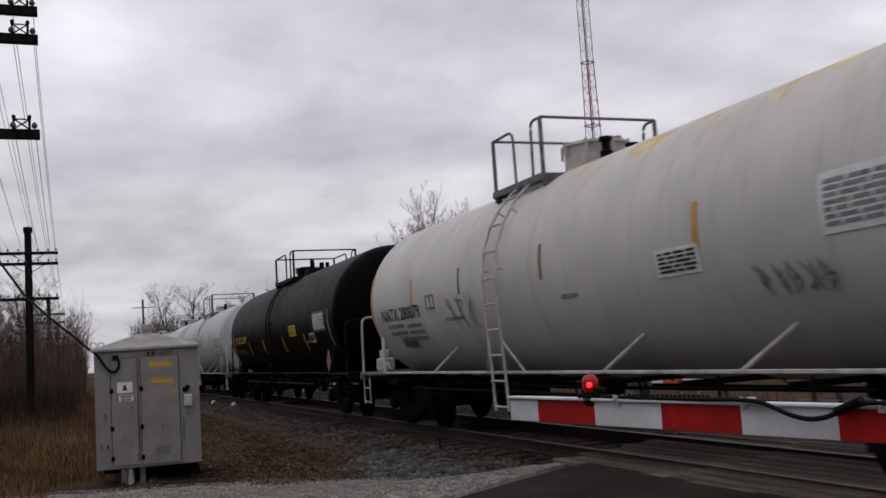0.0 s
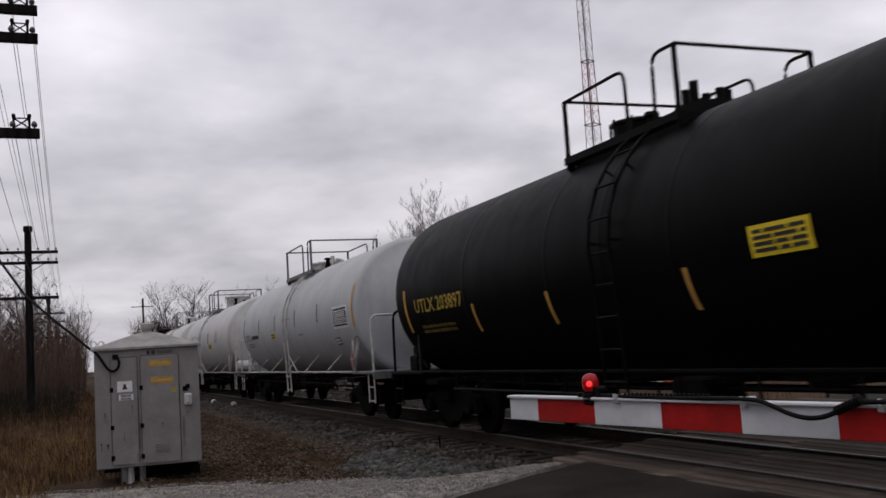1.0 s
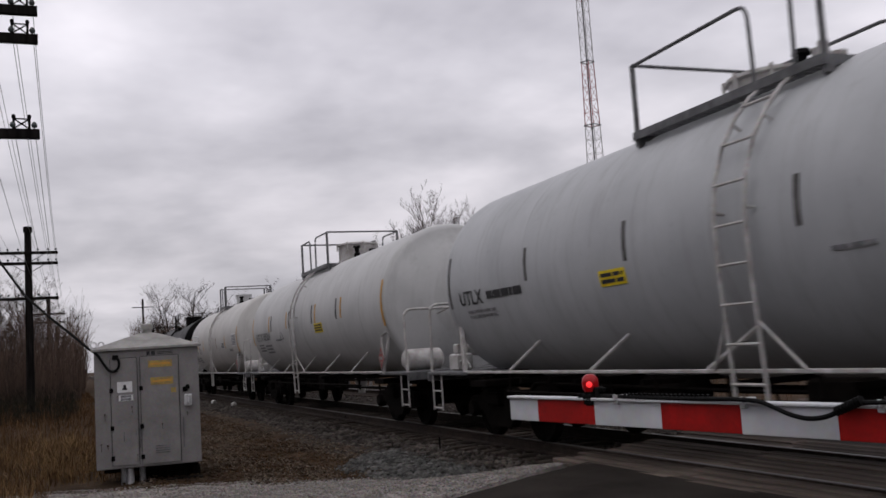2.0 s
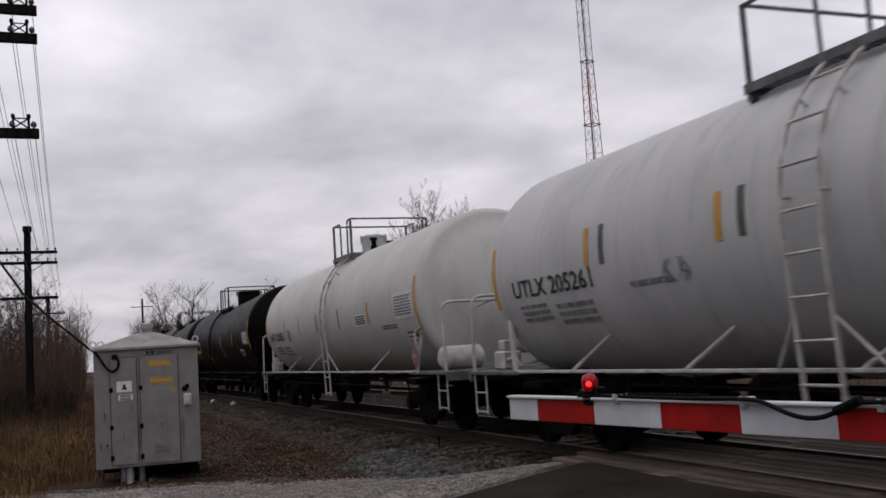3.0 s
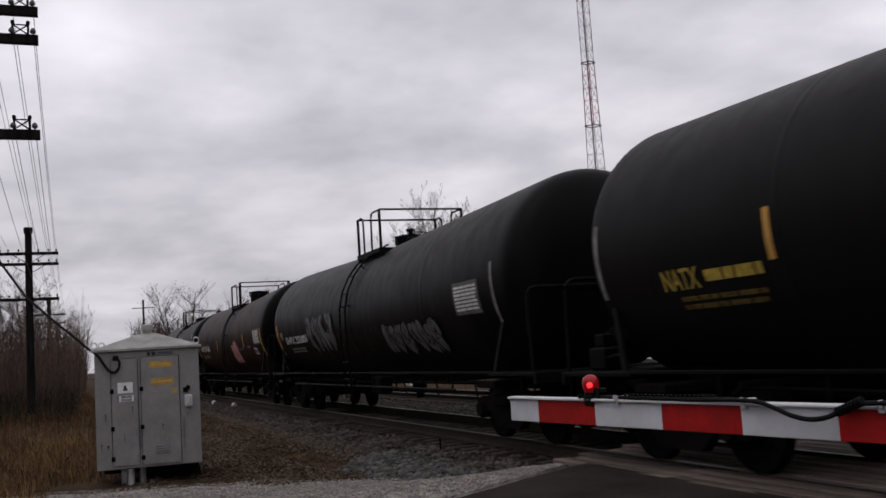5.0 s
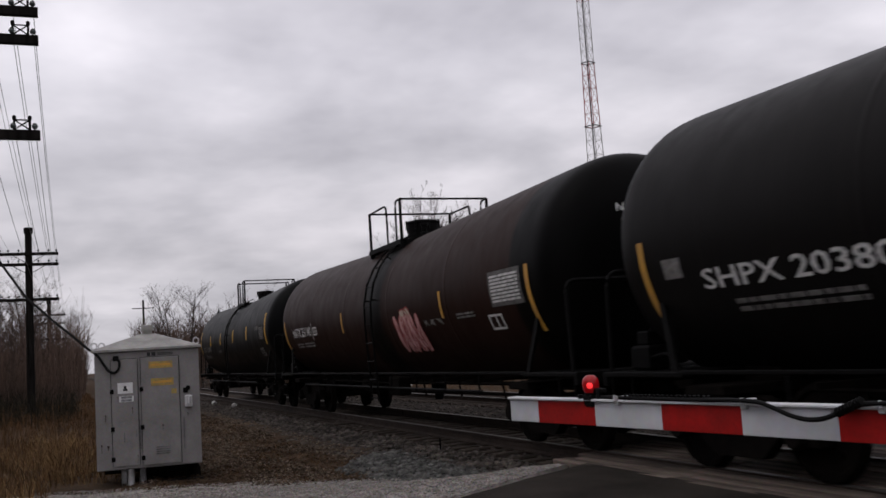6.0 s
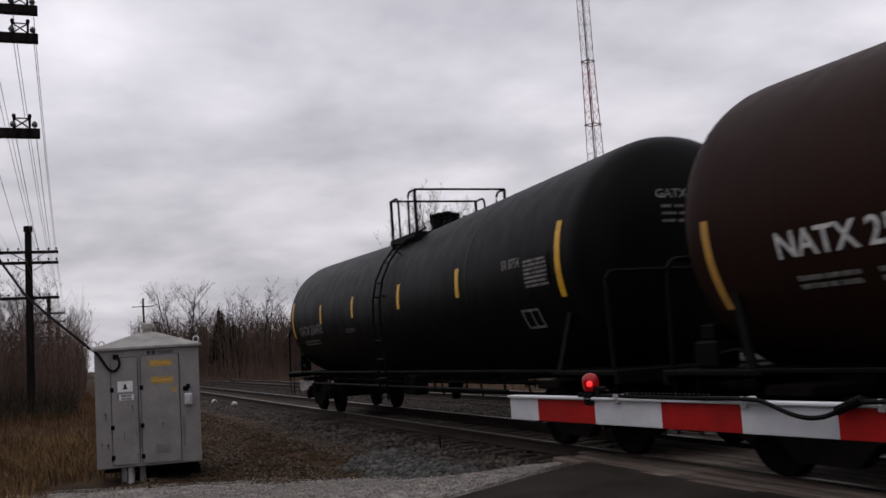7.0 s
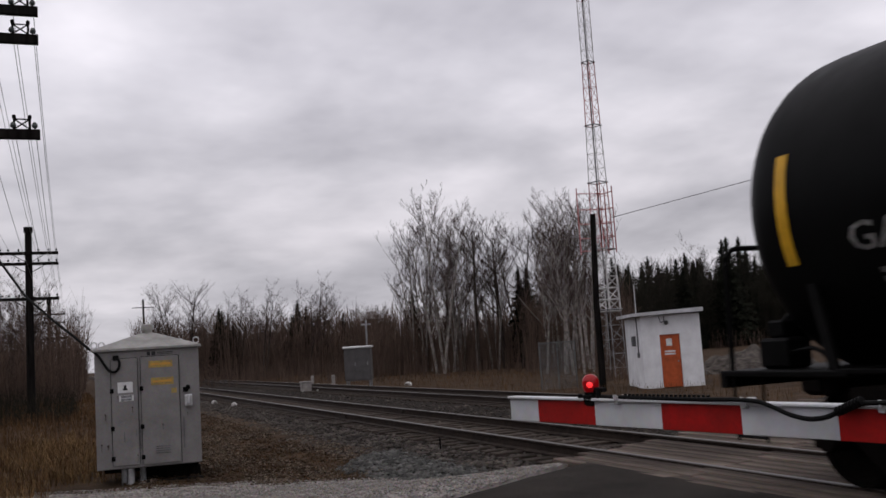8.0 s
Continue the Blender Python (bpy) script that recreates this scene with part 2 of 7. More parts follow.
M = {
    "ballast": mat("ballast_stone", (0.088, 0.076, 0.067), 0.9, vary=0.5, scale=3, fine=40, bump=0.6, tint=(0.018, 0.0155, 0.0135), spread=0.65, gloss=0.08),
    # bed sheet darker than the stones, so gaps between them come out dark
    "ballast_under": mat("dark_ballast_base", (0.034, 0.028, 0.024), 0.95, vary=0.5, scale=3, fine=40, bump=0.6, tint=(0.012, 0.01, 0.009), gloss=0.03),
    "soil": mat("dry_ground", (0.068, 0.045, 0.029), 0.95, vary=0.5, scale=1.2, fine=30, bump=0.7, tint=(0.026, 0.018, 0.012), gloss=0.04),
    "gravel": mat("gravel_shoulder", (0.32, 0.295, 0.272), 0.95, vary=0.7, scale=5, fine=45, bump=1.0, tint=(0.15, 0.137, 0.126), spread=0.5, gloss=0.08),
    "asphalt": mat("worn_asphalt", (0.033, 0.028, 0.024), 0.85, vary=0.75, scale=1.5, fine=80, bump=0.5, tint=(0.016, 0.0135, 0.0115), gloss=0.05),
    "panel": mat("crossing_planks", (0.125, 0.1, 0.085), 0.85, vary=0.7, scale=2.0, fine=50, bump=0.5, tint=(0.024, 0.02, 0.017), spread=0.9, stretch=(0.3, 2.5, 2.5), gloss=0.03),
    "tie": mat("creosoted_tie", (0.075, 0.06, 0.05), 0.9, vary=0.5, scale=4, fine=40, bump=0.5, spread=0.35, stretch=(3, 0.4, 3), gloss=0.08),
    "rail": mat("rusty_rail", (0.038, 0.026, 0.02), 0.8, 0.2, vary=0.4, scale=5, fine=60, bump=0.3, gloss=0.2),
    "railtop": mat("polished_railhead", (0.085, 0.076, 0.068), 0.45, 0.5, vary=0.15, scale=8, fine=90, bump=0.05),
    "steel": mat("dull_steel", (0.30, 0.30, 0.31), 0.5, 0.7, vary=0.3, scale=7),
    "galv": mat("galvanised_steel", (0.55, 0.55, 0.56), 0.45, 0.5, vary=0.25, scale=9),
    "black_iron": mat("black_iron", (0.004, 0.0038, 0.0038), 0.6, 0.0, vary=0.4, scale=6, gloss=0.06),
    # greasy truck iron; under the tanks its black also stands for shade
    "truck_iron": mat("greasy_shaded_iron", (0.0035, 0.003, 0.0028), 0.85, 0.0, vary=0.5, scale=6, tint=(0.008, 0.0064, 0.0055), gloss=0.03),
    "white_iron": mat("white_painted_iron", (0.50, 0.49, 0.48), 0.6, vary=0.4, scale=5, tint=(0.28, 0.26, 0.245)),
    "grey_iron": mat("grey_painted_iron", (0.15, 0.15, 0.155), 0.5, 0.2, vary=0.35, scale=6),
    "yellow": mat("yellow_reflector", (0.66, 0.36, 0.015), 0.4, vary=0.2, scale=10, bump=0.0),
    "amber": mat("worn_amber_reflector", (0.56, 0.29, 0.04), 0.5, vary=0.35, scale=10, bump=0.0, tint=(0.38, 0.21, 0.06)),
    "dull_strip": mat("faded_reflector", (0.22, 0.21, 0.2), 0.6, vary=0.4, scale=10, bump=0.0, gloss=0.2),
    "dark_strip": mat("dark_faded_reflector", (0.14, 0.135, 0.13), 0.6, vary=0.4, scale=10, bump=0.0, gloss=0.15),
    "ink": mat("black_stencil_paint", (0.03, 0.03, 0.032), 0.6, vary=0.2, scale=20, bump=0.0),
    "chalk": mat("white_stencil_paint", (0.72, 0.71, 0.69), 0.6, vary=0.3, scale=20, bump=0.0),
    "grey_ink": mat("faded_stencil_paint", (0.27, 0.27, 0.28), 0.7, vary=0.4, scale=15, bump=0.0),
    "gold": mat("yellow_stencil_paint", (0.48, 0.34, 0.05), 0.6, vary=0.3, scale=20, bump=0.0),
    "dim_gold": mat("faded_yellow_stencil", (0.16, 0.11, 0.03), 0.7, vary=0.4, scale=15, bump=0.0, gloss=0.1),
    "sign_yellow": mat("yellow_decal", (0.80, 0.60, 0.02), 0.5, vary=0.2, scale=8, bump=0.0),
    "sign_white": mat("white_decal", (0.70, 0.70, 0.70), 0.5, vary=0.2, scale=8, bump=0.0),
    "placard_red": mat("faded_red_placard", (0.30, 0.035, 0.035), 0.55, vary=0.4, scale=12, bump=0.0, tint=(0.2, 0.04, 0.04)),
    "brown_strip": mat("dirty_brown_reflector", (0.26, 0.15, 0.06), 0.6, vary=0.4, scale=10, bump=0.0, tint=(0.16, 0.11, 0.07), gloss=0.2),
    "graffiti": mat("pink_spray_paint", (0.60, 0.36, 0.35), 0.6, vary=0.6, scale=4, bump=0.0, tint=(0.36, 0.16, 0.15), gloss=0.15),
    "graffiti_cream": mat("cream_spray_paint", (0.46, 0.42, 0.33), 0.6, vary=0.5, scale=5, bump=0.0, tint=(0.3, 0.2, 0.17), gloss=0.15),
    "graffiti_red": mat("red_spray_paint", (0.30, 0.06, 0.06), 0.6, vary=0.4, scale=5, bump=0.0, gloss=0.1),
    "graffiti_grey": mat("silver_spray_paint", (0.13, 0.13, 0.132), 0.6, vary=0.6, scale=4, bump=0.0, tint=(0.05, 0.05, 0.05), gloss=0.15),
    "arm_white": mat("white_reflective_sheet", (0.56, 0.565, 0.585), 0.45, vary=0.12, scale=5, fine=25, bump=0.03),
    "arm_red": mat("red_reflective_sheet", (0.37, 0.010, 0.009), 0.4, vary=0.3, scale=9, fine=60, bump=0.03, tint=(0.24, 0.010, 0.009)),
    "red_glow": mat("lit_red_lens", (0.20, 0.002, 0.004), 0.3, vary=0.0, bump=0.0, emit=0.3),
    "red_core": mat("bright_red_lamp_core", (1.0, 0.035, 0.04), 0.3, vary=0.0, bump=0.0, emit=1.1),
    "dead_leaf": mat("dead_leaves", (0.135, 0.108, 0.084), 0.9, vary=0.5, scale=9, bump=0.0, tint=(0.06, 0.044, 0.032), spread=0.7, gloss=0.06),
    "red_lens": mat("red_lens", (0.55, 0.015, 0.02), 0.15, vary=0.1, bump=0.0, coat=0.5),
    "rubber": mat("black_cable", (0.006, 0.006, 0.006), 0.6, vary=0.2, scale=20, gloss=0.08),
    "cabinet": mat("grey_aluminium_cabinet", (0.212, 0.203, 0.199), 0.6, 0.0, vary=0.3, scale=2.5, fine=30, bump=0.06, tint=(0.155, 0.147, 0.142)),
    "dark_cabinet": mat("dark_grey_cabinet_paint", (0.085, 0.08, 0.08), 0.6, vary=0.25, scale=2.5, fine=30, bump=0.05),
    "cabinet_roof": mat("pale_cabinet_roof", (0.30, 0.292, 0.275), 0.65, 0.0, vary=0.3, scale=3, fine=30, bump=0.06),
    "wood_pole": mat("dark_wooden_pole", (0.016, 0.014, 0.013), 0.9, vary=0.5, scale=3, fine=30, bump=0.5, stretch=(4, 4, 0.3), gloss=0.05),
    "wire": mat("overhead_wire", (0.2, 0.2, 0.21), 0.5, 0.5, vary=0.1),
    "insulator": mat("dark_glass_insulator", (0.05, 0.06, 0.06), 0.2, vary=0.2),
    "tower_red": mat("aviation_red_paint", (0.34, 0.085, 0.085), 0.6, vary=0.4, scale=3, tint=(0.30, 0.12, 0.115)),
    "tower_white": mat("weathered_white_paint", (0.62, 0.61, 0.61), 0.6, vary=0.3, scale=3),
    "shed": mat("white_concrete_shed", (0.72, 0.725, 0.74), 0.75, vary=0.2, scale=1.8, fine=30, bump=0.15, tint=(0.56, 0.56, 0.575)),
    "shed_roof": mat("pale_roof_slab", (0.52, 0.52, 0.54), 0.7, vary=0.2, scale=3),
    "orange": mat("orange_painted_door", (0.44, 0.085, 0.022), 0.55, vary=0.25, scale=4, bump=0.05),
    "fence": mat("chain_link_wire", (0.16, 0.165, 0.165), 0.6, 0.4, vary=0.3, scale=6),
    "bark": mat("grey_brown_bark", (0.060, 0.048, 0.042), 0.9, vary=0.5, scale=2, fine=25, bump=0.3, spread=0.35, gloss=0.05),
    "birch": mat("pale_birch_bark", (0.27, 0.245, 0.228), 0.85, vary=0.6, scale=4, fine=25, bump=0.2, tint=(0.08, 0.07, 0.062), spread=0.3, gloss=0.1),
    "twig": mat("bare_twigs", (0.075, 0.052, 0.047), 0.9, vary=0.4, scale=2, bump=0.0, spread=0.4, gloss=0.04),
    "brush": mat("undergrowth_stems", (0.105, 0.072, 0.056), 0.9, vary=0.4, scale=0.5, bump=0.0, tint=(0.055, 0.04, 0.032), spread=0.6, gloss=0.04),
    # the hillside's own dark tone; in the left undergrowth it stands for shadow
    "dark_brush": mat("far_woods_and_brush_shade", (0.022, 0.019, 0.015), 0.9, vary=0.4, scale=0.5, bump=0.0, tint=(0.012, 0.012, 0.008), spread=0.5, gloss=0.04),
    "fresh_stone": mat("blue_grey_ballast", (0.135, 0.132, 0.125), 0.9, vary=0.4, scale=6, bump=0.2, tint=(0.026, 0.026, 0.024), spread=0.5, gloss=0.1),
    "faded_yellow": mat("faded_yellow_sticker", (0.38, 0.27, 0.06), 0.6, vary=0.6, scale=14, bump=0.0, tint=(0.22, 0.16, 0.09)),
    "rust_spot": mat("rust_stain", (0.05, 0.03, 0.022), 0.8, vary=0.4, scale=30, bump=0.0),
    "needle": mat("conifer_needles", (0.016, 0.018, 0.012), 0.85, vary=0.5, scale=3, bump=0.0, spread=0.4, gloss=0.05),
    "grass": mat("dry_grass", (0.118, 0.066, 0.03), 0.9, vary=0.5, scale=2, bump=0.0, tint=(0.06, 0.034, 0.017), spread=0.6, gloss=0.05),
    "straw": mat("golden_straw", (0.24, 0.155, 0.07), 0.85, vary=0.4, scale=2, bump=0.0, tint=(0.12, 0.07, 0.032), spread=0.6, gloss=0.08),
    "dull_white": mat("weathered_dull_white", (0.30, 0.28, 0.265), 0.8, vary=0.4, scale=6, tint=(0.16, 0.145, 0.135)),
    "stone_pale": mat("pale_stone", (0.55, 0.54, 0.52), 0.85, vary=0.3, scale=5),
    "tank_white": tank_paint("dirty_white_tank", (0.50, 0.49, 0.47), (0.25, 0.225, 0.2), 0.5, 0.45, 0.3),
    "tank_stained": tank_paint("rust_stained_white_tank", (0.50, 0.49, 0.47), (0.25, 0.225, 0.2), 0.5, 0.45, 0.3, stain=(-0.6, 7)),
    "tank_grey": tank_paint("pale_grey_tank", (0.405, 0.415, 0.425), (0.20, 0.19, 0.18), 0.5, 0.45, 0.35),
    "tank_cream": tank_paint("grey_white_tank", (0.47, 0.472, 0.468), (0.22, 0.21, 0.20), 0.5, 0.5, 0.4),
    "tank_black": tank_paint("matt_black_tank", (0.0022, 0.0021, 0.0021), (0.0038, 0.0036, 0.0035), 0.42, 0.5, 0.3, gloss=0.035),
    "tank_soot": tank_paint("dusty_black_tank", (0.0068, 0.006, 0.0058), (0.0105, 0.009, 0.0084), 0.42, 0.6, 0.4, (0.1, (0.002, 0.002, 0.002), 0.0), gloss=0.06, end=(6.5, (0.002, 0.0019, 0.0019))),
    "tank_brown": tank_paint("rust_brown_tank", (0.022, 0.0105, 0.008), (0.010, 0.006, 0.005), 0.42, 0.6, 0.4, (0.55, (0.002, 0.0018, 0.0018), 0.65), gloss=0.035, end=(7.1, (0.002, 0.0019, 0.0019))),
    "tank_last": tank_paint("green_black_tank", (0.0026, 0.0027, 0.0028), (0.0045, 0.0045, 0.0044), 0.42, 0.4, 0.3, gloss=0.05),
}

# ---- mesh helpers ----


def mesh_from(name, verts, faces, smooth=False):
    me = bpy.data.meshes.new(name)
    me.from_pydata([tuple(v) for v in verts], [], faces)
    if smooth:
        me.polygons.foreach_set("use_smooth", [True] * len(me.polygons))
    me.update()
    return me


class Build:
    """Collects boxes, tubes and lathed forms into one mesh."""

    def __init__(self):
        self.v, self.f = [], []

    def add(self, verts, faces):
        o = len(self.v)
        self.v += [tuple(v) for v in verts]
        self.f += [tuple(i + o for i in f) for f in faces]
        return self

    def box(self, x0, x1, y0, y1, z0, z1, m=None, bevel=0.0):
        if bevel:
            b = bevel
            pts = []
            for z, k in ((z0, b), (z0 + b, 0), (z1 - b, 0), (z1, b)):
                for sx, sy, ax, ay in ((x0, y0, 1, 1), (x1, y0, -1, 1), (x1, y1, -1, -1), (x0, y1, 1, -1)):
                    pts.append((sx + ax * k, sy + ay * k, z))
            fs = [(3, 2, 1, 0), (12, 13, 14, 15)]
            for r in range(3):
                for i in range(4):
                    j = (i + 1) % 4
                    fs.append((r * 4 + i, r * 4 + j, r * 4 + 4 + j, r * 4 + 4 + i))
        else:
            pts = [(x, y, z) for z in (z0, z1) for x, y in ((x0, y0), (x1, y0), (x1, y1), (x0, y1))]
            fs = [(3, 2, 1, 0), (4, 5, 6, 7), (0, 1, 5, 4), (1, 2, 6, 5), (2, 3, 7, 6), (3, 0, 4, 7)]
        if m:
            pts = [m @ Vector(p) for p in pts]
        return self.add(pts, fs)

    def tube(self, path, r, sides=6, r2=None):
        path = [Vector(p) for p in path]
        n = len(path)
        rings = []
        for i, p in enumerate(path):
            d = (path[min(i + 1, n - 1)] - path[max(i - 1, 0)]).normalized()
            a = d.cross(Vector((0, 0, 1))) if abs(d.z) < 0.95 else d.cross(Vector((1, 0, 0)))
            a.normalize()
            c = d.cross(a)
            rad = r if r2 is None else r + (r2 - r) * i / (n - 1)
            rings.append([p + (a * math.cos(k * math.tau / sides) + c * math.sin(k * math.tau / sides)) * rad for k in range(sides)])
        verts = [v for ring in rings for v in ring]
        fs = []
        for i in range(n - 1):
            for k in range(sides):
                j = (k + 1) % sides
                fs.append((i * sides + k, i * sides + j, (i + 1) * sides + j, (i + 1) * sides + k))
        fs.append(tuple(range(sides - 1, -1, -1)))
        fs.append(tuple((n - 1) * sides + k for k in range(sides)))
        return self.add(verts, fs)

    def lathe(self, profile, m=None, sides=24, caps=True):
        """profile: (axial, radius) pairs about the local x axis."""
        verts, fs = [], []
        for a, r in profile:
            for k in range(sides):
                t = k * math.tau / sides
                verts.append((a, r * math.cos(t), r * math.sin(t)))
        for i in range(len(profile) - 1):
            for k in range(sides):
                j = (k + 1) % sides
                fs.append((i * sides + k, (i + 1) * sides + k, (i + 1) * sides + j, i * sides + j))
        if caps:
            fs.append(tuple(range(sides)))
            fs.append(tuple((len(profile) - 1) * sides + k for k in range(sides - 1, -1, -1)))
        if m:
            verts = [m @ Vector(v) for v in verts]
        return self.add(verts, fs)

    def mesh(self, name, smooth=False):
        me = mesh_from(name, self.v, self.f, smooth)
        return me


def smooth_by_angle(me, degrees=35):
    me.polygons.foreach_set("use_smooth", [True] * len(me.polygons))
    bm = bmesh.new()
    bm.from_mesh(me)
    for e in bm.edges:
        if len(e.link_faces) == 2 and e.calc_face_angle(0) > radians(degrees):
            e.smooth = False
    bm.to_mesh(me)
    bm.free()


def part(name, b, material, parent=None, label="", at=None, round_=True):
    me = b.mesh(name) if isinstance(b, Build) else b
    if round_:
        smooth_by_angle(me)
    if not me.materials:
        me.materials.append(material)
    ob = new(name, me)
    if parent:
        ob.parent = parent
    if at is not None:
        ob.matrix_basis = at
    if label:
        tagged(ob, label)
    return ob


def bend(points, r, steps=4):
    """A path with its inner corners rounded to radius r."""
    pts = [Vector(p) for p in points]
    out = [pts[0]]
    for a, p, b in zip(pts, pts[1:], pts[2:]):
        d0, d1 = (a - p), (b - p)
        k = min(r, d0.length * 0.45, d1.length * 0.45)
        s, e = p + d0.normalized() * k, p + d1.normalized() * k
        for i in range(steps + 1):
            t = i / steps
            out.append(s * (1 - t) ** 2 + p * 2 * t * (1 - t) + e * t * t)
    return out + [pts[-1]]


def letters(text, size):
    """The built-in font as flat mesh vertices and faces, left-bottom at the origin."""
    cu = bpy.data.curves.new("letters", "FONT")
    cu.body, cu.size, cu.resolution_u, cu.offset = text, size, 2, 0.014 * size
    ob = bpy.data.objects.new("letters", cu)
    scene.collection.objects.link(ob)
    dg = bpy.context.evaluated_depsgraph_get()
    me = bpy.data.meshes.new_from_object(ob.evaluated_get(dg))
    vs = [v.co.copy() for v in me.vertices]
    fs = [tuple(p.vertices) for p in me.polygons]
    bpy.data.objects.remove(ob)
    bpy.data.meshes.remove(me)
    bpy.data.curves.remove(cu)
    return vs, fs


# ---- ground, road and tracks ----


def ease(a, b, x):
    t = max(0.0, min(1.0, (x - a) / (b - a)))
    return t * t * (3 - 2 * t)


def road_z(y):
    """The road falls gently away from the tracks on the near side."""
    return -0.012 - min(0.1, 0.014 * max(0.0, 5.6 - y)) - 0.5 * ease(14, 30, y)


def ground_z(x, y):
    """Height of the ground: ballast beds, the road's low bank, the lower field beyond."""
    bed = min(ease(3.6, 5.6, y), 1 - ease(13.9, 15.6, y))
    dip = 0.1 * math.exp(-((y - 9.65) / 0.8) ** 2)
    near = -0.42 + 0.06 * math.sin(x * 0.31 + 1) * math.cos(y * 0.4)
    far = -0.58 + 3.2 * ease(30, 120, y) * ease(-110, -40, x)
    z = (near if y < 9 else far) * (1 - bed) + (-0.3 - dip) * bed
    road = ease(-17.0 + 4.3 * ease(2.6, 4.2, y), -10.8, x + max(0.0, 5.4 - y) * -0.45) * (1 - ease(12, 24, x)) * (1 - ease(16, 24, y) * 0)
    top = road_z(y) - 0.10
    if 5.6 < y < 13.9:
        top = -0.3
    return z * (1 - road) + top * road


def grid_sheet(xs, ys, lift=0.0, rough=0.0):
    verts, faces = [], []
    for y in ys:
        for x in xs:
            r = rough * (noise.noise((x * 2.3, y * 2.3, 0)) + 0.7 * noise.noise((x * 7, y * 7, 3)))
            verts.append((x, y, ground_z(x, y) + lift + r))
    w = len(xs)
    for j in range(len(ys) - 1):
        for i in range(w - 1):
            faces.append((j * w + i, j * w + i + 1, (j + 1) * w + i + 1, (j + 1) * w + i))
    return verts, faces


def steps(*stops):
    """Coordinates in runs: (start, end, step), ..."""
    out = []
    for a, b, s in stops:
        n = max(1, round((b - a) / s))
        out += [a + (b - a) * i / n for i in range(n)]
    return out + [stops[-1][1]]


def build_ground():
    xs = steps((-2500, -300, 200), (-300, -80, 10), (-80, -30, 1.0), (-30, -6, 0.16), (-6, 40, 1.5), (40, 400, 40), (400, 2000, 400))
    ys = steps((-2000, -200, 200), (-200, -20, 10), (-20, -3, 1.0), (-3, 6, 0.16), (6, 16, 0.3), (16, 60, 2), (60, 240, 12), (240, 2400, 240))
    v, f = grid_sheet(xs, ys, 0.0, 0.035)
    ob = part("ground", mesh_from("ground", v, f), M["soil"])
    tagged(ob, "brown dry earth with dead grass beside the railway", "ground", kind="structure")


def build_bed(name, y, label):
    """The ballast shoulder of one track."""
    verts, faces = [], []
    prof = [(-3.35, -0.50), (-2.5, -0.38), (-1.75, -0.27), (-1.25, -0.225), (-0.9, -0.215), (0.9, -0.21), (1.75, -0.25), (2.4, -0.32)]
    xs = steps((-300, -60, 6), (-60, -11.2, 0.3))
    for x in xs:
        for dy, z in prof:
            wob = 0.05 * noise.noise((x * 0.9, dy * 2 + y, 5)) + 0.03 * noise.noise((x * 4, dy * 5, 8))
            verts.append((x, y + dy + wob * 2, z + wob * 0.6))
    n = len(prof)
    for i in range(len(xs) - 1):
        for k in range(n - 1):
            faces.append((i * n + k, (i + 1) * n + k, (i + 1) * n + k + 1, i * n + k + 1))
    ob = part(name, mesh_from(name, verts, faces), M["ballast_under"])
    tagged(ob, label, "ballast", kind="structure")


def stone_shapes(rng, count):
    out = []
    for _ in range(count):
        bm = bmesh.new()
        bmesh.ops.create_icosphere(bm, subdivisions=1, radius=1.0)
        for v in bm.verts:
            v.co *= rng.uniform(0.65, 1.1)
            v.co.z *= 0.7
        bm.verts.ensure_lookup_table()
        out.append(([v.co.copy() for v in bm.verts], [tuple(x.index for x in f.verts) for f in bm.faces]))
        bm.free()
    return out


def scatter_stones(name, material, label, spots, sizes, seed):
    rng = random.Random(seed)
    shapes = stone_shapes(rng, 12)
    verts, faces = [], []
    for x, y, z in spots:
        vs, fs = shapes[rng.randrange(12)]
        s = rng.uniform(*sizes)
        turn = Matrix.Rotation(rng.uniform(0, 6.28), 3, "Z")
        o = len(verts)
        verts += [tuple(turn @ (v * s) + Vector((x, y, z + s * 0.25))) for v in vs]
        faces += [tuple(i + o for i in f) for f in fs]
    ob = part(name, mesh_from(name, verts, faces), material, round_=False)
    tagged(ob, label, "stones", kind="stuff")


def bed_height(dy):
    for (a, za), (b, zb) in zip([(-3.35, -0.5), (-2.5, -0.38), (-1.75, -0.27), (-1.25, -0.225), (1.75, -0.25)], [(-2.5, -0.38), (-1.75, -0.27), (-1.25, -0.225), (1.75, -0.22), (2.6, -0.33)]):
        if a <= dy <= b:
            return za + (zb - za) * (dy - a) / (b - a)
    return -0.45


ROAD_EDGE, ROAD_WAY, ROAD_OVER = Vector((-10.6, 5.7)), Vector((0.52, -0.854)), Vector((0.854, 0.52))


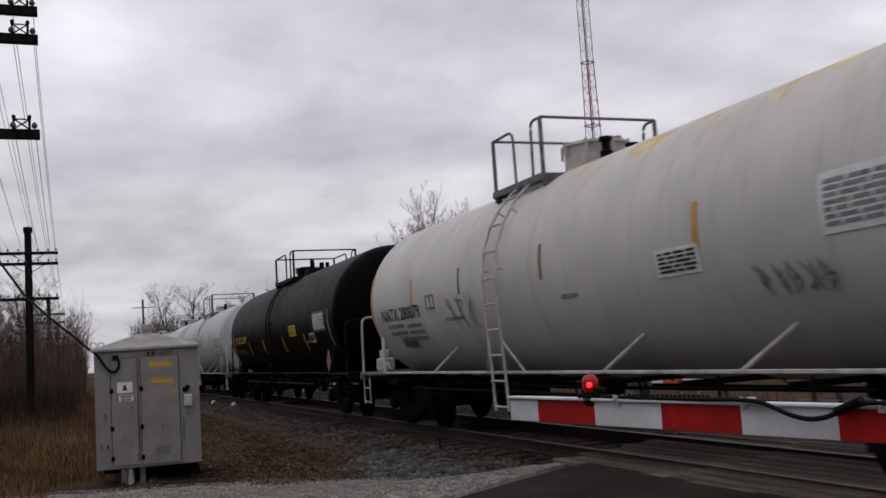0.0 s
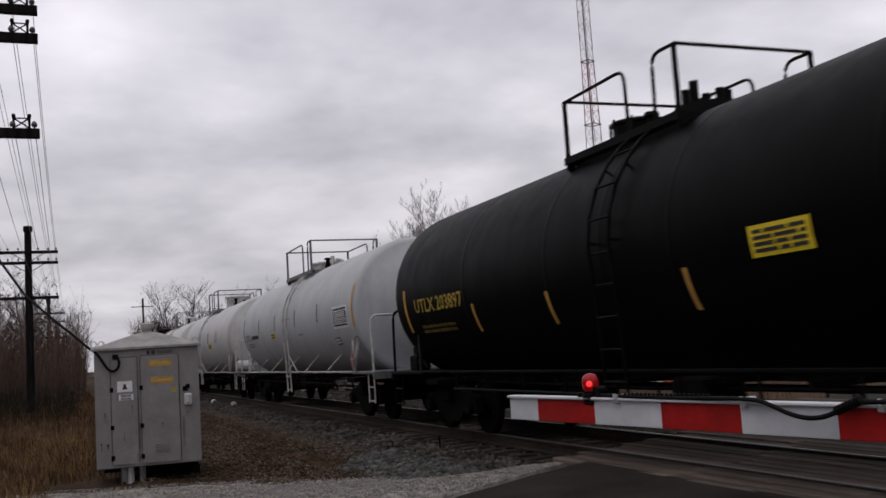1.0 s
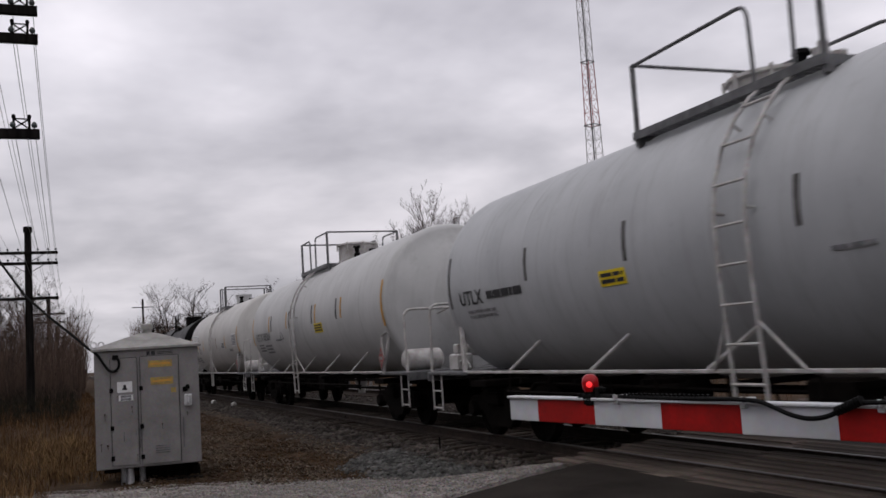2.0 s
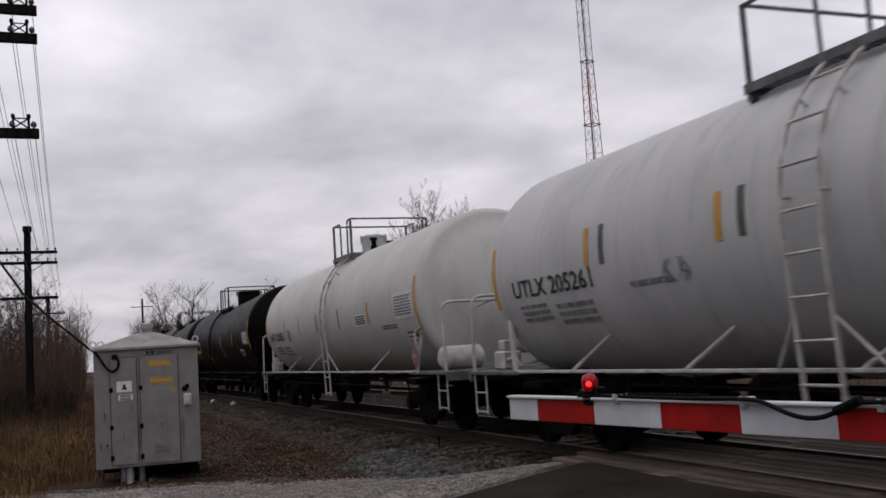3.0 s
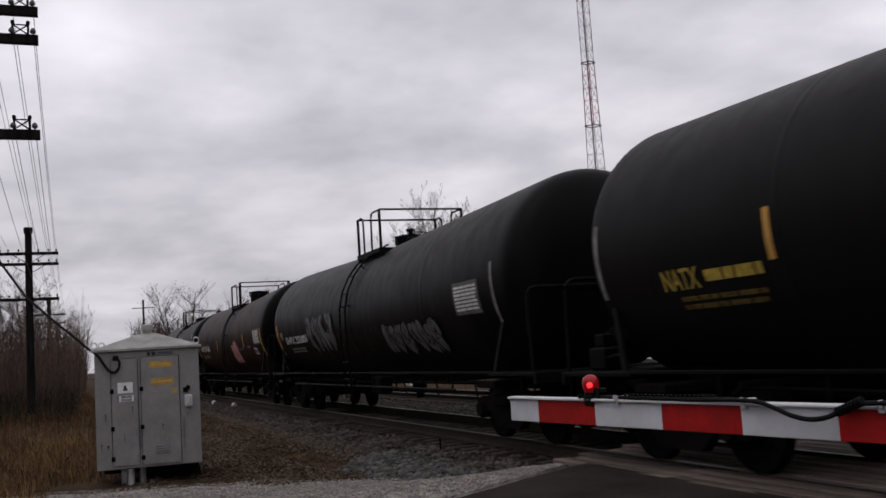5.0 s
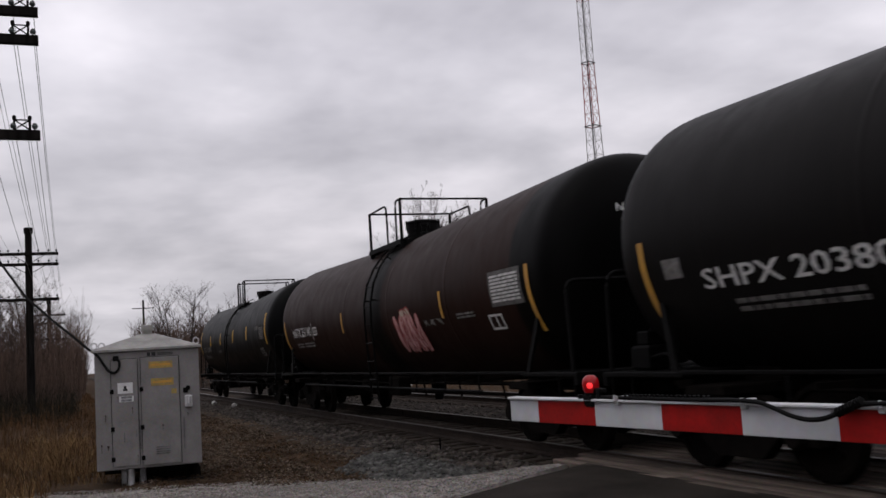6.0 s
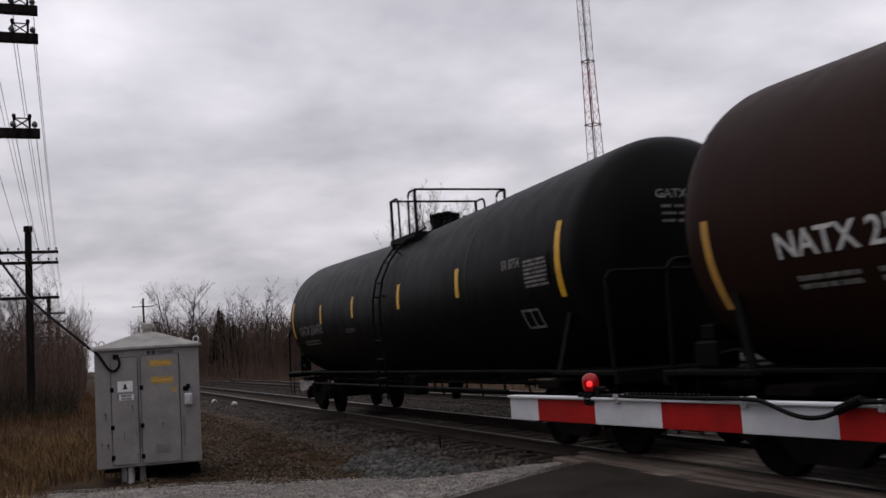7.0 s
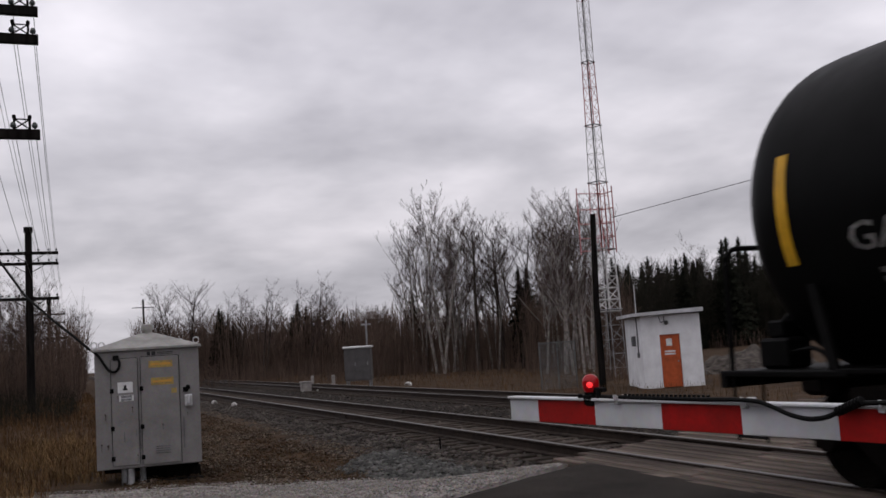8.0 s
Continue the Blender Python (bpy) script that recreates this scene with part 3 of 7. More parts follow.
def build_road():
    # cut square along the track: the strips end where the planks begin
    def slab(name, y0, y1, label, xa=None):
        verts, faces = [], []
        ys, n = steps((y0, y1, 0.3)), 28
        for y in ys:
            s = (y - ROAD_EDGE.y) / ROAD_WAY.y
            for k in range(n):
                w = k / (n - 1) * 10.0
                x = ROAD_EDGE.x + ROAD_WAY.x * s + w + (0.15 * noise.noise((y, 0, 1)) if k == 0 else 0)
                z = road_z(y)
                verts.append((x, y, z + 0.012 * noise.noise((x * 0.6, y * 0.6, 2)) - (0.06 if k == 0 else 0)))
        for i in range(len(ys) - 1):
            for k in range(n - 1):
                faces.append((i * n + k, i * n + k + 1, (i + 1) * n + k + 1, (i + 1) * n + k))
        ob = part(name, mesh_from(name, verts, faces), M["asphalt"])
        tagged(ob, label, "road", kind="structure")

    slab("road", -30.0, 5.72, "dark worn asphalt road leading to the crossing")
    slab("road_between_tracks", 8.75, 10.5, "dark asphalt strip between the two tracks")
    slab("road_beyond", 13.6, 90.0, "asphalt road beyond the crossing")
    # gravel shoulder
    verts, faces = [], []
    edge = [(-17.3, -3.0), (-15.7, 0.2), (-15.2, 1.75), (-14.0, 3.85), (-12.3, 4.95), (-10.6, 5.6)]

    def outer(y):
        for (xa, ya), (xb, yb) in zip(edge, edge[1:]):
            if ya <= y <= yb:
                return xa + (xb - xa) * (y - ya) / (yb - ya)
        return edge[0][0] if y < edge[0][1] else edge[-1][0]

    ys, n = steps((-3.0, 5.6, 0.1)), 60
    for y in ys:
        s = (y - ROAD_EDGE.y) / ROAD_WAY.y
        x0, x1 = outer(y) + 0.25 * noise.noise((0, y * 1.7, 4)), ROAD_EDGE.x + ROAD_WAY.x * s + 0.05
        for k in range(n):
            x = x0 + (x1 - x0) * k / (n - 1)
            zr = road_z(y) - 0.02
            t = k / (n - 1)
            z = (ground_z(x0, y) + 0.03) * (1 - ease(0, 0.9, t)) + zr * ease(0, 0.9, t)
            verts.append((x, y, z + 0.012 * noise.noise((x * 9, y * 9, 1)) - (0.06 if k in (0, n - 1) else 0)))
    for i in range(len(ys) - 1):
        for k in range(n - 1):
            faces.append((i * n + k, i * n + k + 1, (i + 1) * n + k + 1, (i + 1) * n + k))
    ob = part("gravel_shoulder", mesh_from("gravel_shoulder", verts, faces), M["gravel"])
    tagged(ob, "pale grey gravel shoulder beside the asphalt road", "gravel", kind="structure")
    rng = random.Random(5)
    spots = []
    for _ in range(20000):
        y = rng.uniform(-0.5, 5.5)
        s = (y - ROAD_EDGE.y) / ROAD_WAY.y
        x0, x1 = outer(y), ROAD_EDGE.x + ROAD_WAY.x * s
        t = rng.uniform(-0.03, 1.02)
        x = x0 + (x1 - x0) * t
        zr = road_z(y) - 0.02
        z = (ground_z(x0, y) + 0.03) * (1 - ease(0, 0.9, t)) + zr * ease(0, 0.9, t)
        spots.append((x, y, z))
    scatter_stones("loose_gravel", M["gravel"], "loose pale grey gravel stones", spots, (0.005, 0.019), 6)


def rail_mesh(x0, x1):
    prof = [(-0.075, -0.17), (0.075, -0.17), (0.07, -0.155), (0.012, -0.135), (0.012, -0.045), (0.036, -0.035), (0.037, -0.008), (0.028, 0.0), (-0.028, 0.0), (-0.037, -0.008), (-0.036, -0.035), (-0.012, -0.045), (-0.012, -0.135), (-0.07, -0.155)]
    n = len(prof)
    verts = [(x, y, z) for x in (x0, x1) for y, z in prof]
    faces = [(k, (k + 1) % n, n + (k + 1) % n, n + k) for k in range(n)] + [tuple(range(n - 1, -1, -1)), tuple(range(n, 2 * n))]
    me = mesh_from("rail", verts, faces)
    me.materials.append(M["rail"])
    me.materials.append(M["railtop"])
    for p in me.polygons:
        if p.index in (6, 7, 8):
            p.material_index = 1
    return me


def build_track(name, y, label, near):
    root = tagged(new(name), label, "railway track", group="railway tracks", kind="structure")
    root.location = (0, y, 0)
    for side in (-0.7535, 0.7535):
        for a, b in ((-400.0, -48.03), (-48.0, -24.03), (-24.0, -0.03), (0.0, 60.0)):
            me = rail_mesh(a, b)
            part("rail", me, None, root, at=pose(0, side, 0), round_=False)
        bars = Build()
        for x in (-48.015, -24.015, -0.015):
            for k in (-1, 1):
                bars.box(x - 0.45, x + 0.45, k * 0.013 if k > 0 else -0.035, 0.035 if k > 0 else -0.013, -0.13, -0.05)
        part("joint_bar", bars, M["rail"], root, at=pose(0, side, 0), round_=False)
    rng = random.Random(11)
    tie = Build().box(-0.11, 0.11, -1.3, 1.3, -0.32, -0.172, bevel=0.012).mesh("tie")
    tie.materials.append(M["tie"])
    plate = Build().box(-0.1, 0.1, -0.17, 0.17, -0.173, -0.160)
    far = Build()
    x = -11.9
    count = 0
    while x > -230:
        m = pose(x + rng.uniform(-0.03, 0.03), rng.uniform(-0.05, 0.05), rng.uniform(-0.012, 0.006), 0, 0, rng.uniform(-1.5, 1.5))
        if count < 120:
            ob = part("tie", tie, None, root, at=m, round_=False)
        else:
            far.box(-0.11, 0.11, -1.3, 1.3, -0.32, -0.172, m)
        x -= 0.52
        count += 1
    tagged(part("far_ties", far, M["tie"], root, round_=False), kind="stuff")
    # crossing planks along the rails
    rows = [(-1.47, 0.24), (-1.22, 0.24), (-0.97, 0.24), (-0.56, 0.22), (-0.33, 0.23), (-0.09, 0.23), (0.15, 0.23), (0.39, 0.22), (0.62, 0.02), (0.97, 0.24), (1.22, 0.24), (1.47, 0.24)]
    plank = {}
    for dy, w in rows:
        if w < 0.1:
            continue
        x = -10.9 + rng.uniform(-0.3, 0.1) - (near - 1) * 3.0 - (dy + 1.2) * 0.5
        while x < 4:
            length = 2.44
            key = (w, rng.randrange(3))
            if key not in plank:
                b = Build().box(0, length - 0.012, -w / 2 + 0.006, w / 2 - 0.006, -0.15, 0.0, bevel=0.012)
                plank[key] = b.mesh("plank")
                plank[key].materials.append(M["panel"])
            part("plank", plank[key], None, root, at=pose(x, dy, -0.004 + rng.uniform(-0.012, 0.004), rng.uniform(-1, 1), rng.uniform(-0.15, 0.15), rng.uniform(-0.2, 0.2)), round_=False)
            x += length


build_ground()
build_bed("ballast_bed", TRACK_Y, "grey crushed-stone ballast shoulder under the near track")
build_bed("ballast_bed_far", SECOND_Y, "grey crushed-stone ballast under the far track")
build_road()
build_track("near_track", TRACK_Y, "rusty rails with polished heads on dark wooden ties", 1)
build_track("far_track", SECOND_Y, "second line of rusty rails on dark ties", 2)


def ballast_spots(seed, y, lo, hi, x0, x1, count):
    rng = random.Random(seed)
    out = []
    for _ in range(count):
        x = x1 - (x1 - x0) * rng.random() ** 1.6
        dy = rng.uniform(lo, hi)
        if -1.35 < dy < 1.35 and rng.random() < 0.5:
            continue
        out.append((x, y + dy, bed_height(dy) - 0.004))
    return out


scatter_stones("ballast_stones", M["ballast"], "loose grey crushed ballast stones beside the near rails", ballast_spots(21, TRACK_Y, -3.3, 2.3, -45, -11.0, 24000), (0.022, 0.065), 22)
scatter_stones("ballast_stones_far", M["ballast"], "loose ballast stones along the far track", ballast_spots(23, SECOND_Y, -2.4, 2.0, -60, -14, 7000), (0.025, 0.06), 24)


def build_grass():
    rng = random.Random(31)
    verts, faces = [], []
    for _ in range(75000):
        u = rng.random()
        if u < 0.62:
            x, y = -13 - 75 * rng.random() ** 1.5, rng.uniform(-7, 1.6)
            if x > -17 and y > -0.3:
                continue
            tall = rng.uniform(0.08, 0.42)
        elif u < 0.86:
            x, y = -14.2 - 38 * rng.random() ** 1.5, rng.uniform(1.2, 4.4)
            tall = rng.uniform(0.02, 0.11)
            if x > -15.4 and y < 2.2 or noise.noise((x * 0.5, y * 0.7, 9)) < -0.15:
                continue
        else:
            x, y = rng.uniform(-110, -16), rng.uniform(15.2, 30)
            tall = rng.uniform(0.15, 0.5)
        a = rng.uniform(0, 6.28)
        lean, w = rng.uniform(0.1, 0.9) * tall, rng.uniform(0.003, 0.009)
        dx, dy = math.cos(a), math.sin(a)
        z = ground_z(x, y) - 0.03
        o = len(verts)
        px, py = -dy * w, dx * w
        verts += [(x - px, y - py, z), (x + px, y + py, z), (x + dx * lean * 0.35 + px * 0.8, y + dy * lean * 0.35 + py * 0.8, z + tall * 0.6), (x + dx * lean * 0.35 - px * 0.8, y + dy * lean * 0.35 - py * 0.8, z + tall * 0.6), (x + dx * lean, y + dy * lean, z + tall * 0.95)]
        faces += [(o, o + 1, o + 2, o + 3), (o + 3, o + 2, o + 4)]
    ob = part("dry_grass", mesh_from("dry_grass", verts, faces), M["grass"], round_=False)
    tagged(ob, "tall dead brown grass along the railway", "grass", kind="stuff")
    # pale bent straw in tufts near the cabinet
    verts, faces = [], []
    for _ in range(420):
        cx, cy = -14.6 - 16 * rng.random() ** 1.3, rng.uniform(-4.5, 0.6)
        if cx > -16.8 and cy > -0.6:
            continue
        spread, tall0 = rng.uniform(0.05, 0.22), rng.uniform(0.12, 0.42)
        for _ in range(24):
            x, y, a = cx + rng.gauss(0, spread), cy + rng.gauss(0, spread), rng.uniform(0, 6.28)
            tall, w = tall0 * rng.uniform(0.5, 1.15), rng.uniform(0.002, 0.005)
            lean = tall * rng.uniform(0.3, 1.1)
            z, dx, dy = ground_z(x, y) - 0.02, math.cos(a), math.sin(a)
            o = len(verts)
            for f, h in ((0, 0), (0.25, 0.55), (0.6, 0.88), (1.0, 1.0 - 0.25 * rng.random())):
                k = w * (1.1 - f)
                verts += [(x + dx * lean * f - dy * k, y + dy * lean * f + dx * k, z + tall * h), (x + dx * lean * f + dy * k, y + dy * lean * f - dx * k, z + tall * h)]
            faces += [(o + 2 * i, o + 2 * i + 1, o + 2 * i + 3, o + 2 * i + 2) for i in range(3)]
    ob = part("straw_tufts", mesh_from("straw_tufts", verts, faces), M["straw"], round_=False)
    tagged(ob, "bent golden straw tufts in the dead grass", "grass", kind="stuff")


build_grass()
rng_ = random.Random(41)
spots_ = []
for _ in range(9000):
    x_, y_ = -14.0 - 24 * rng_.random() ** 1.5, rng_.uniform(0.8, 4.6)
    if x_ > -15.3 and y_ < 2.6:
        continue
    spots_.append((x_, y_, ground_z(x_, y_)))
scatter_stones("leaf_litter", M["soil"], "dark brown clods and leaf litter on bare earth", spots_, (0.012, 0.05), 42)


def build_leaves():
    """Flat dead leaves and pale chips drifted over the bare earth."""
    rng, verts, faces = random.Random(61), [], []
    while len(faces) < 15000:
        x, y = -14.2 - 26 * rng.random() ** 1.4, rng.uniform(1.0, 5.0)
        if x > -15.4 and y < 2.4 or noise.noise((x * 0.35, y * 1.6, 3)) < rng.uniform(-0.25, 0.3):
            continue
        z, a, s = ground_z(x, y) + 0.035, rng.uniform(0, 6.28), rng.uniform(0.008, 0.028)
        if y > TRACK_Y - 3.3:
            z = max(z, bed_height(y - TRACK_Y) + 0.03)
        o, c, d = len(verts), math.cos(a) * s, math.sin(a) * s
        t = rng.uniform(-0.6, 0.6) * s
        verts += [(x - c, y - d, z), (x + d * 0.6, y - c * 0.6, z + t + 0.01), (x + c, y + d, z + 0.006), (x - d * 0.6, y + c * 0.6, z - t + 0.01)]
        faces.append((o, o + 1, o + 2, o + 3))
    tagged(part("dead_leaves", mesh_from("dead_leaves", verts, faces), M["dead_leaf"], round_=False), "drift of pale dead leaves on the bare earth", "leaves", kind="stuff")


build_leaves()
scatter_stones("fresh_ballast", M["fresh_stone"], "blue-grey crushed stones at the foot of the ballast", [(rng_.uniform(-15.5, -11.4) - 0.9 * k_, TRACK_Y - 3.0 + 0.9 * k_ + rng_.uniform(-0.25, 0.35), bed_height(-3.0 + 0.9 * k_) + 0.03) for k_ in [rng_.random() for _ in range(4200)]], (0.022, 0.07), 43)
# ---- the train ----
TANK_Z, TANK_R = 2.405, 1.522
BEND = {"half": 7.0, "sag": 0.0, "lift": 0.0}     # the long cars slope from their ends down to the middle


def tank_mid(x):
    """Height of the tank's axis at x along the car."""
    return TANK_Z + BEND["lift"] - BEND["sag"] * (1 - min(1.0, abs(x) / BEND["half"]))


def on_tank(x, z, off=0.008, side=-1):
    """A point on the tank's side; z is height above the rail."""
    zc, r = tank_mid(x), TANK_R
    a = math.asin(max(-0.999, min(0.999, (z - zc) / r)))
    return Vector((x, side * (r + off) * math.cos(a), zc + (r + off) * math.sin(a)))


def patch(b, x0, x1, z0, z1, off=0.008, rows=6, slant=0.0):
    """A thin curved plate that follows the tank's side."""
    verts, faces = [], []
    for k in (0, 1):
        for i in range(rows + 1):
            z = z0 + (z1 - z0) * i / rows
            for x in (x0, x1):
                verts.append(on_tank(x + slant * i / rows, z, off if k else off - 0.006))
    n = 2 * (rows + 1)
    for i in range(rows):
        a = n + 2 * i
        faces.append((a, a + 1, a + 3, a + 2))
        faces.append((2 * i, 2 * i + 2, n + 2 * i + 2, n + 2 * i))
        faces.append((2 * i + 1, n + 2 * i + 1, n + 2 * i + 3, 2 * i + 3))
    faces.append((0, n, n + 1, 1))
    faces.append((2 * rows, 2 * rows + 1, n + 2 * rows + 1, n + 2 * rows))
    b.add(verts, faces)
    return b


def wrapped_text(text, x0, x1, z, cap, off=0.012):
    vs, fs = letters(text, 1.0)
    xa, xb = min(v.x for v in vs), max(v.x for v in vs)
    ya, yb = min(v.y for v in vs), max(v.y for v in vs)
    out = []
    for v in vs:
        x = x0 + (v.x - xa) / (xb - xa) * (x1 - x0)
        zc = tank_mid(x)
        a = math.asin((z - zc) / TANK_R) + ((v.y - ya) / (yb - ya) - 0.5) * cap / TANK_R
        out.append((x, -(TANK_R + off) * math.cos(a), zc + (TANK_R + off) * math.sin(a)))
    return Build().add(out, fs)


def bars(rng, x0, x1, z0, z1, rows, off=0.012, thick=0.55):
    """Lines of writing too small to read, as plain bars."""
    b = Build()
    h = (z1 - z0) / rows
    for i in range(rows):
        x = x0
        z = z1 - (i + 0.5) * h
        while x < x1 - 0.03:
            w = min(rng.uniform(0.08, 0.3), x1 - x)
            patch(b, x, x + w, z - h * thick / 2, z + h * thick / 2, off, 1)
            x += w + 0.035
    return b


def tank_profile(half, kind):
    """kind: ("dish",) for a jacketed end with a tight knuckle, ("round", length past the seam, depth, fullness) for a bare head."""
    R, pts = TANK_R, []
    if kind[0] == "round":
        ext, depth, power = kind[1:]
        for i in range(15):
            a = math.pi / 2 * i / 14
            pts.append((-half - ext - depth * math.cos(a) ** (2 / power), max(0.02, R * math.sin(a) ** (2 / power))))
    else:
        for i in range(8):
            t = i / 7
            pts.append((-half - 0.16 - 0.42 * (1 - t * t), max(0.02, (R - 0.17) * t)))
        for i in range(1, 6):
            a = math.pi / 2 * i / 5
            pts.append((-half - 0.16 * math.cos(a), R - 0.17 + 0.17 * math.sin(a)))
    rings = [(-half + 0.15, R)]
    for f in (-0.6, -0.2, 0.0, 0.2, 0.6):
        x = f * half
        rings += [(x - 0.06, R), (x - 0.025, R), (x - 0.012, R + 0.003), (x + 0.012, R + 0.003), (x + 0.025, R), (x + 0.06, R)]
    rings.append((half - 0.15, R))
    return pts + rings + [(-a, r) for a, r in reversed(pts)]


SHARED = {}


def truck_parts():
    if SHARED:
        return SHARED
    w = Build()
    for s in (-1, 1):
        m = pose(0, 0, 0, 0, 0, 90)
        prof = [(0.68, 0.03), (0.68, 0.40), (0.70, 0.475), (0.735, 0.475), (0.745, 0.457), (0.82, 0.452), (0.825, 0.40), (0.79, 0.38), (0.775, 0.17), (0.84, 0.14), (0.84, 0.03)]
        w.lathe([(s * a, r) for a, r in prof], m, 28)
    w.lathe([(-1.02, 0.08), (-0.7, 0.085), (0.7, 0.085), (1.02, 0.08)], pose(0, 0, 0, 0, 0, 90), 12)
    for k in range(3):
        a = k * math.tau / 3
        for s in (-1, 1):
            w.box(0.24, 0.29, s * 0.80 - 0.02, s * 0.80 + 0.02, -0.03, 0.03, pose(0, 0, 0, 0, math.degrees(a), 0))
    SHARED["wheelset"] = w.mesh("wheelset")
    f = Build()
    outline = [(-1.12, 0.36), (-1.12, 0.60), (-0.95, 0.66), (-0.72, 0.66), (-0.42, 0.80), (0.42, 0.80), (0.72, 0.66), (0.95, 0.66), (1.12, 0.60), (1.12, 0.36), (0.98, 0.36), (0.94, 0.48), (0.84, 0.48), (0.62, 0.42), (0.36, 0.20), (-0.36, 0.20), (-0.62, 0.42), (-0.84, 0.48), (-0.94, 0.48), (-0.98, 0.36)]
    n = len(outline)
    vs = [(x, y, z) for y in (-0.07, 0.07) for x, z in outline]
    f.add(vs, [tuple(range(n)), tuple(range(2 * n - 1, n - 1, -1))] + [(k, n + k, n + (k + 1) % n, (k + 1) % n) for k in range(n)])
    for s in (-1, 1):
        f.lathe([(-0.16, 0.11), (-0.13, 0.13), (0.0, 0.13)], pose(s * 0.89, 0, 0.457, 0, 0, 90), 12)
    SHARED["side_frame"] = f.mesh("side_frame")
    b = Build().box(-0.2, 0.2, -1.2, 1.2, 0.52, 0.72, bevel=0.03)
    b.box(-0.3, 0.3, -0.35, 0.35, 0.7, 0.82, bevel=0.02)
    SHARED["bolster"] = b.mesh("bolster")
    sp = Build()
    for y in (0.0,):
        for dx in (-0.2, 0.0, 0.2):
            sp.lathe([(0.24 + i * 0.02, 0.085 if i % 3 else 0.065) for i in range(15)], pose(dx, y, 0, 0, -90, 0), 8)
    SHARED["spring_nest"] = sp.mesh("spring_nest")
    bb = Build()
    for s in (-1, 1):
        bb.tube([(s * 0.36, -0.72, 0.42), (s * 0.30, 0, 0.38), (s * 0.36, 0.72, 0.42)], 0.035, 5)
        for y in (-0.74, 0.74):
            bb.box(s * 0.40 - 0.04, s * 0.40 + 0.04, y - 0.05, y + 0.05, 0.32, 0.58, bevel=0.01)
    SHARED["brake_beam"] = bb.mesh("brake_beam")
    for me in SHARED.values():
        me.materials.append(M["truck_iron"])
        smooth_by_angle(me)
    return SHARED


WHEELS = []


def add_truck(root, x):
    meshes = truck_parts()
    truck = part("truck", meshes["bolster"], None, root, "greasy black cast-steel truck", at=pose(x, 0, 0), round_=False)
    for y in (-1.02, 1.02):
        part("side_frame", meshes["side_frame"], None, truck, at=pose(0, y, 0), round_=False)
    for y in (-0.98, 0.98):
        part("spring_nest", meshes["spring_nest"], None, truck, at=pose(0, y, 0), round_=False)
    part("brake_beam", meshes["brake_beam"], None, truck, round_=False)
    for dx in (-0.89, 0.89):
        ws = part("wheelset", meshes["wheelset"], None, truck, at=pose(dx, 0, 0.457), round_=False)
        WHEELS.append((ws, dx))


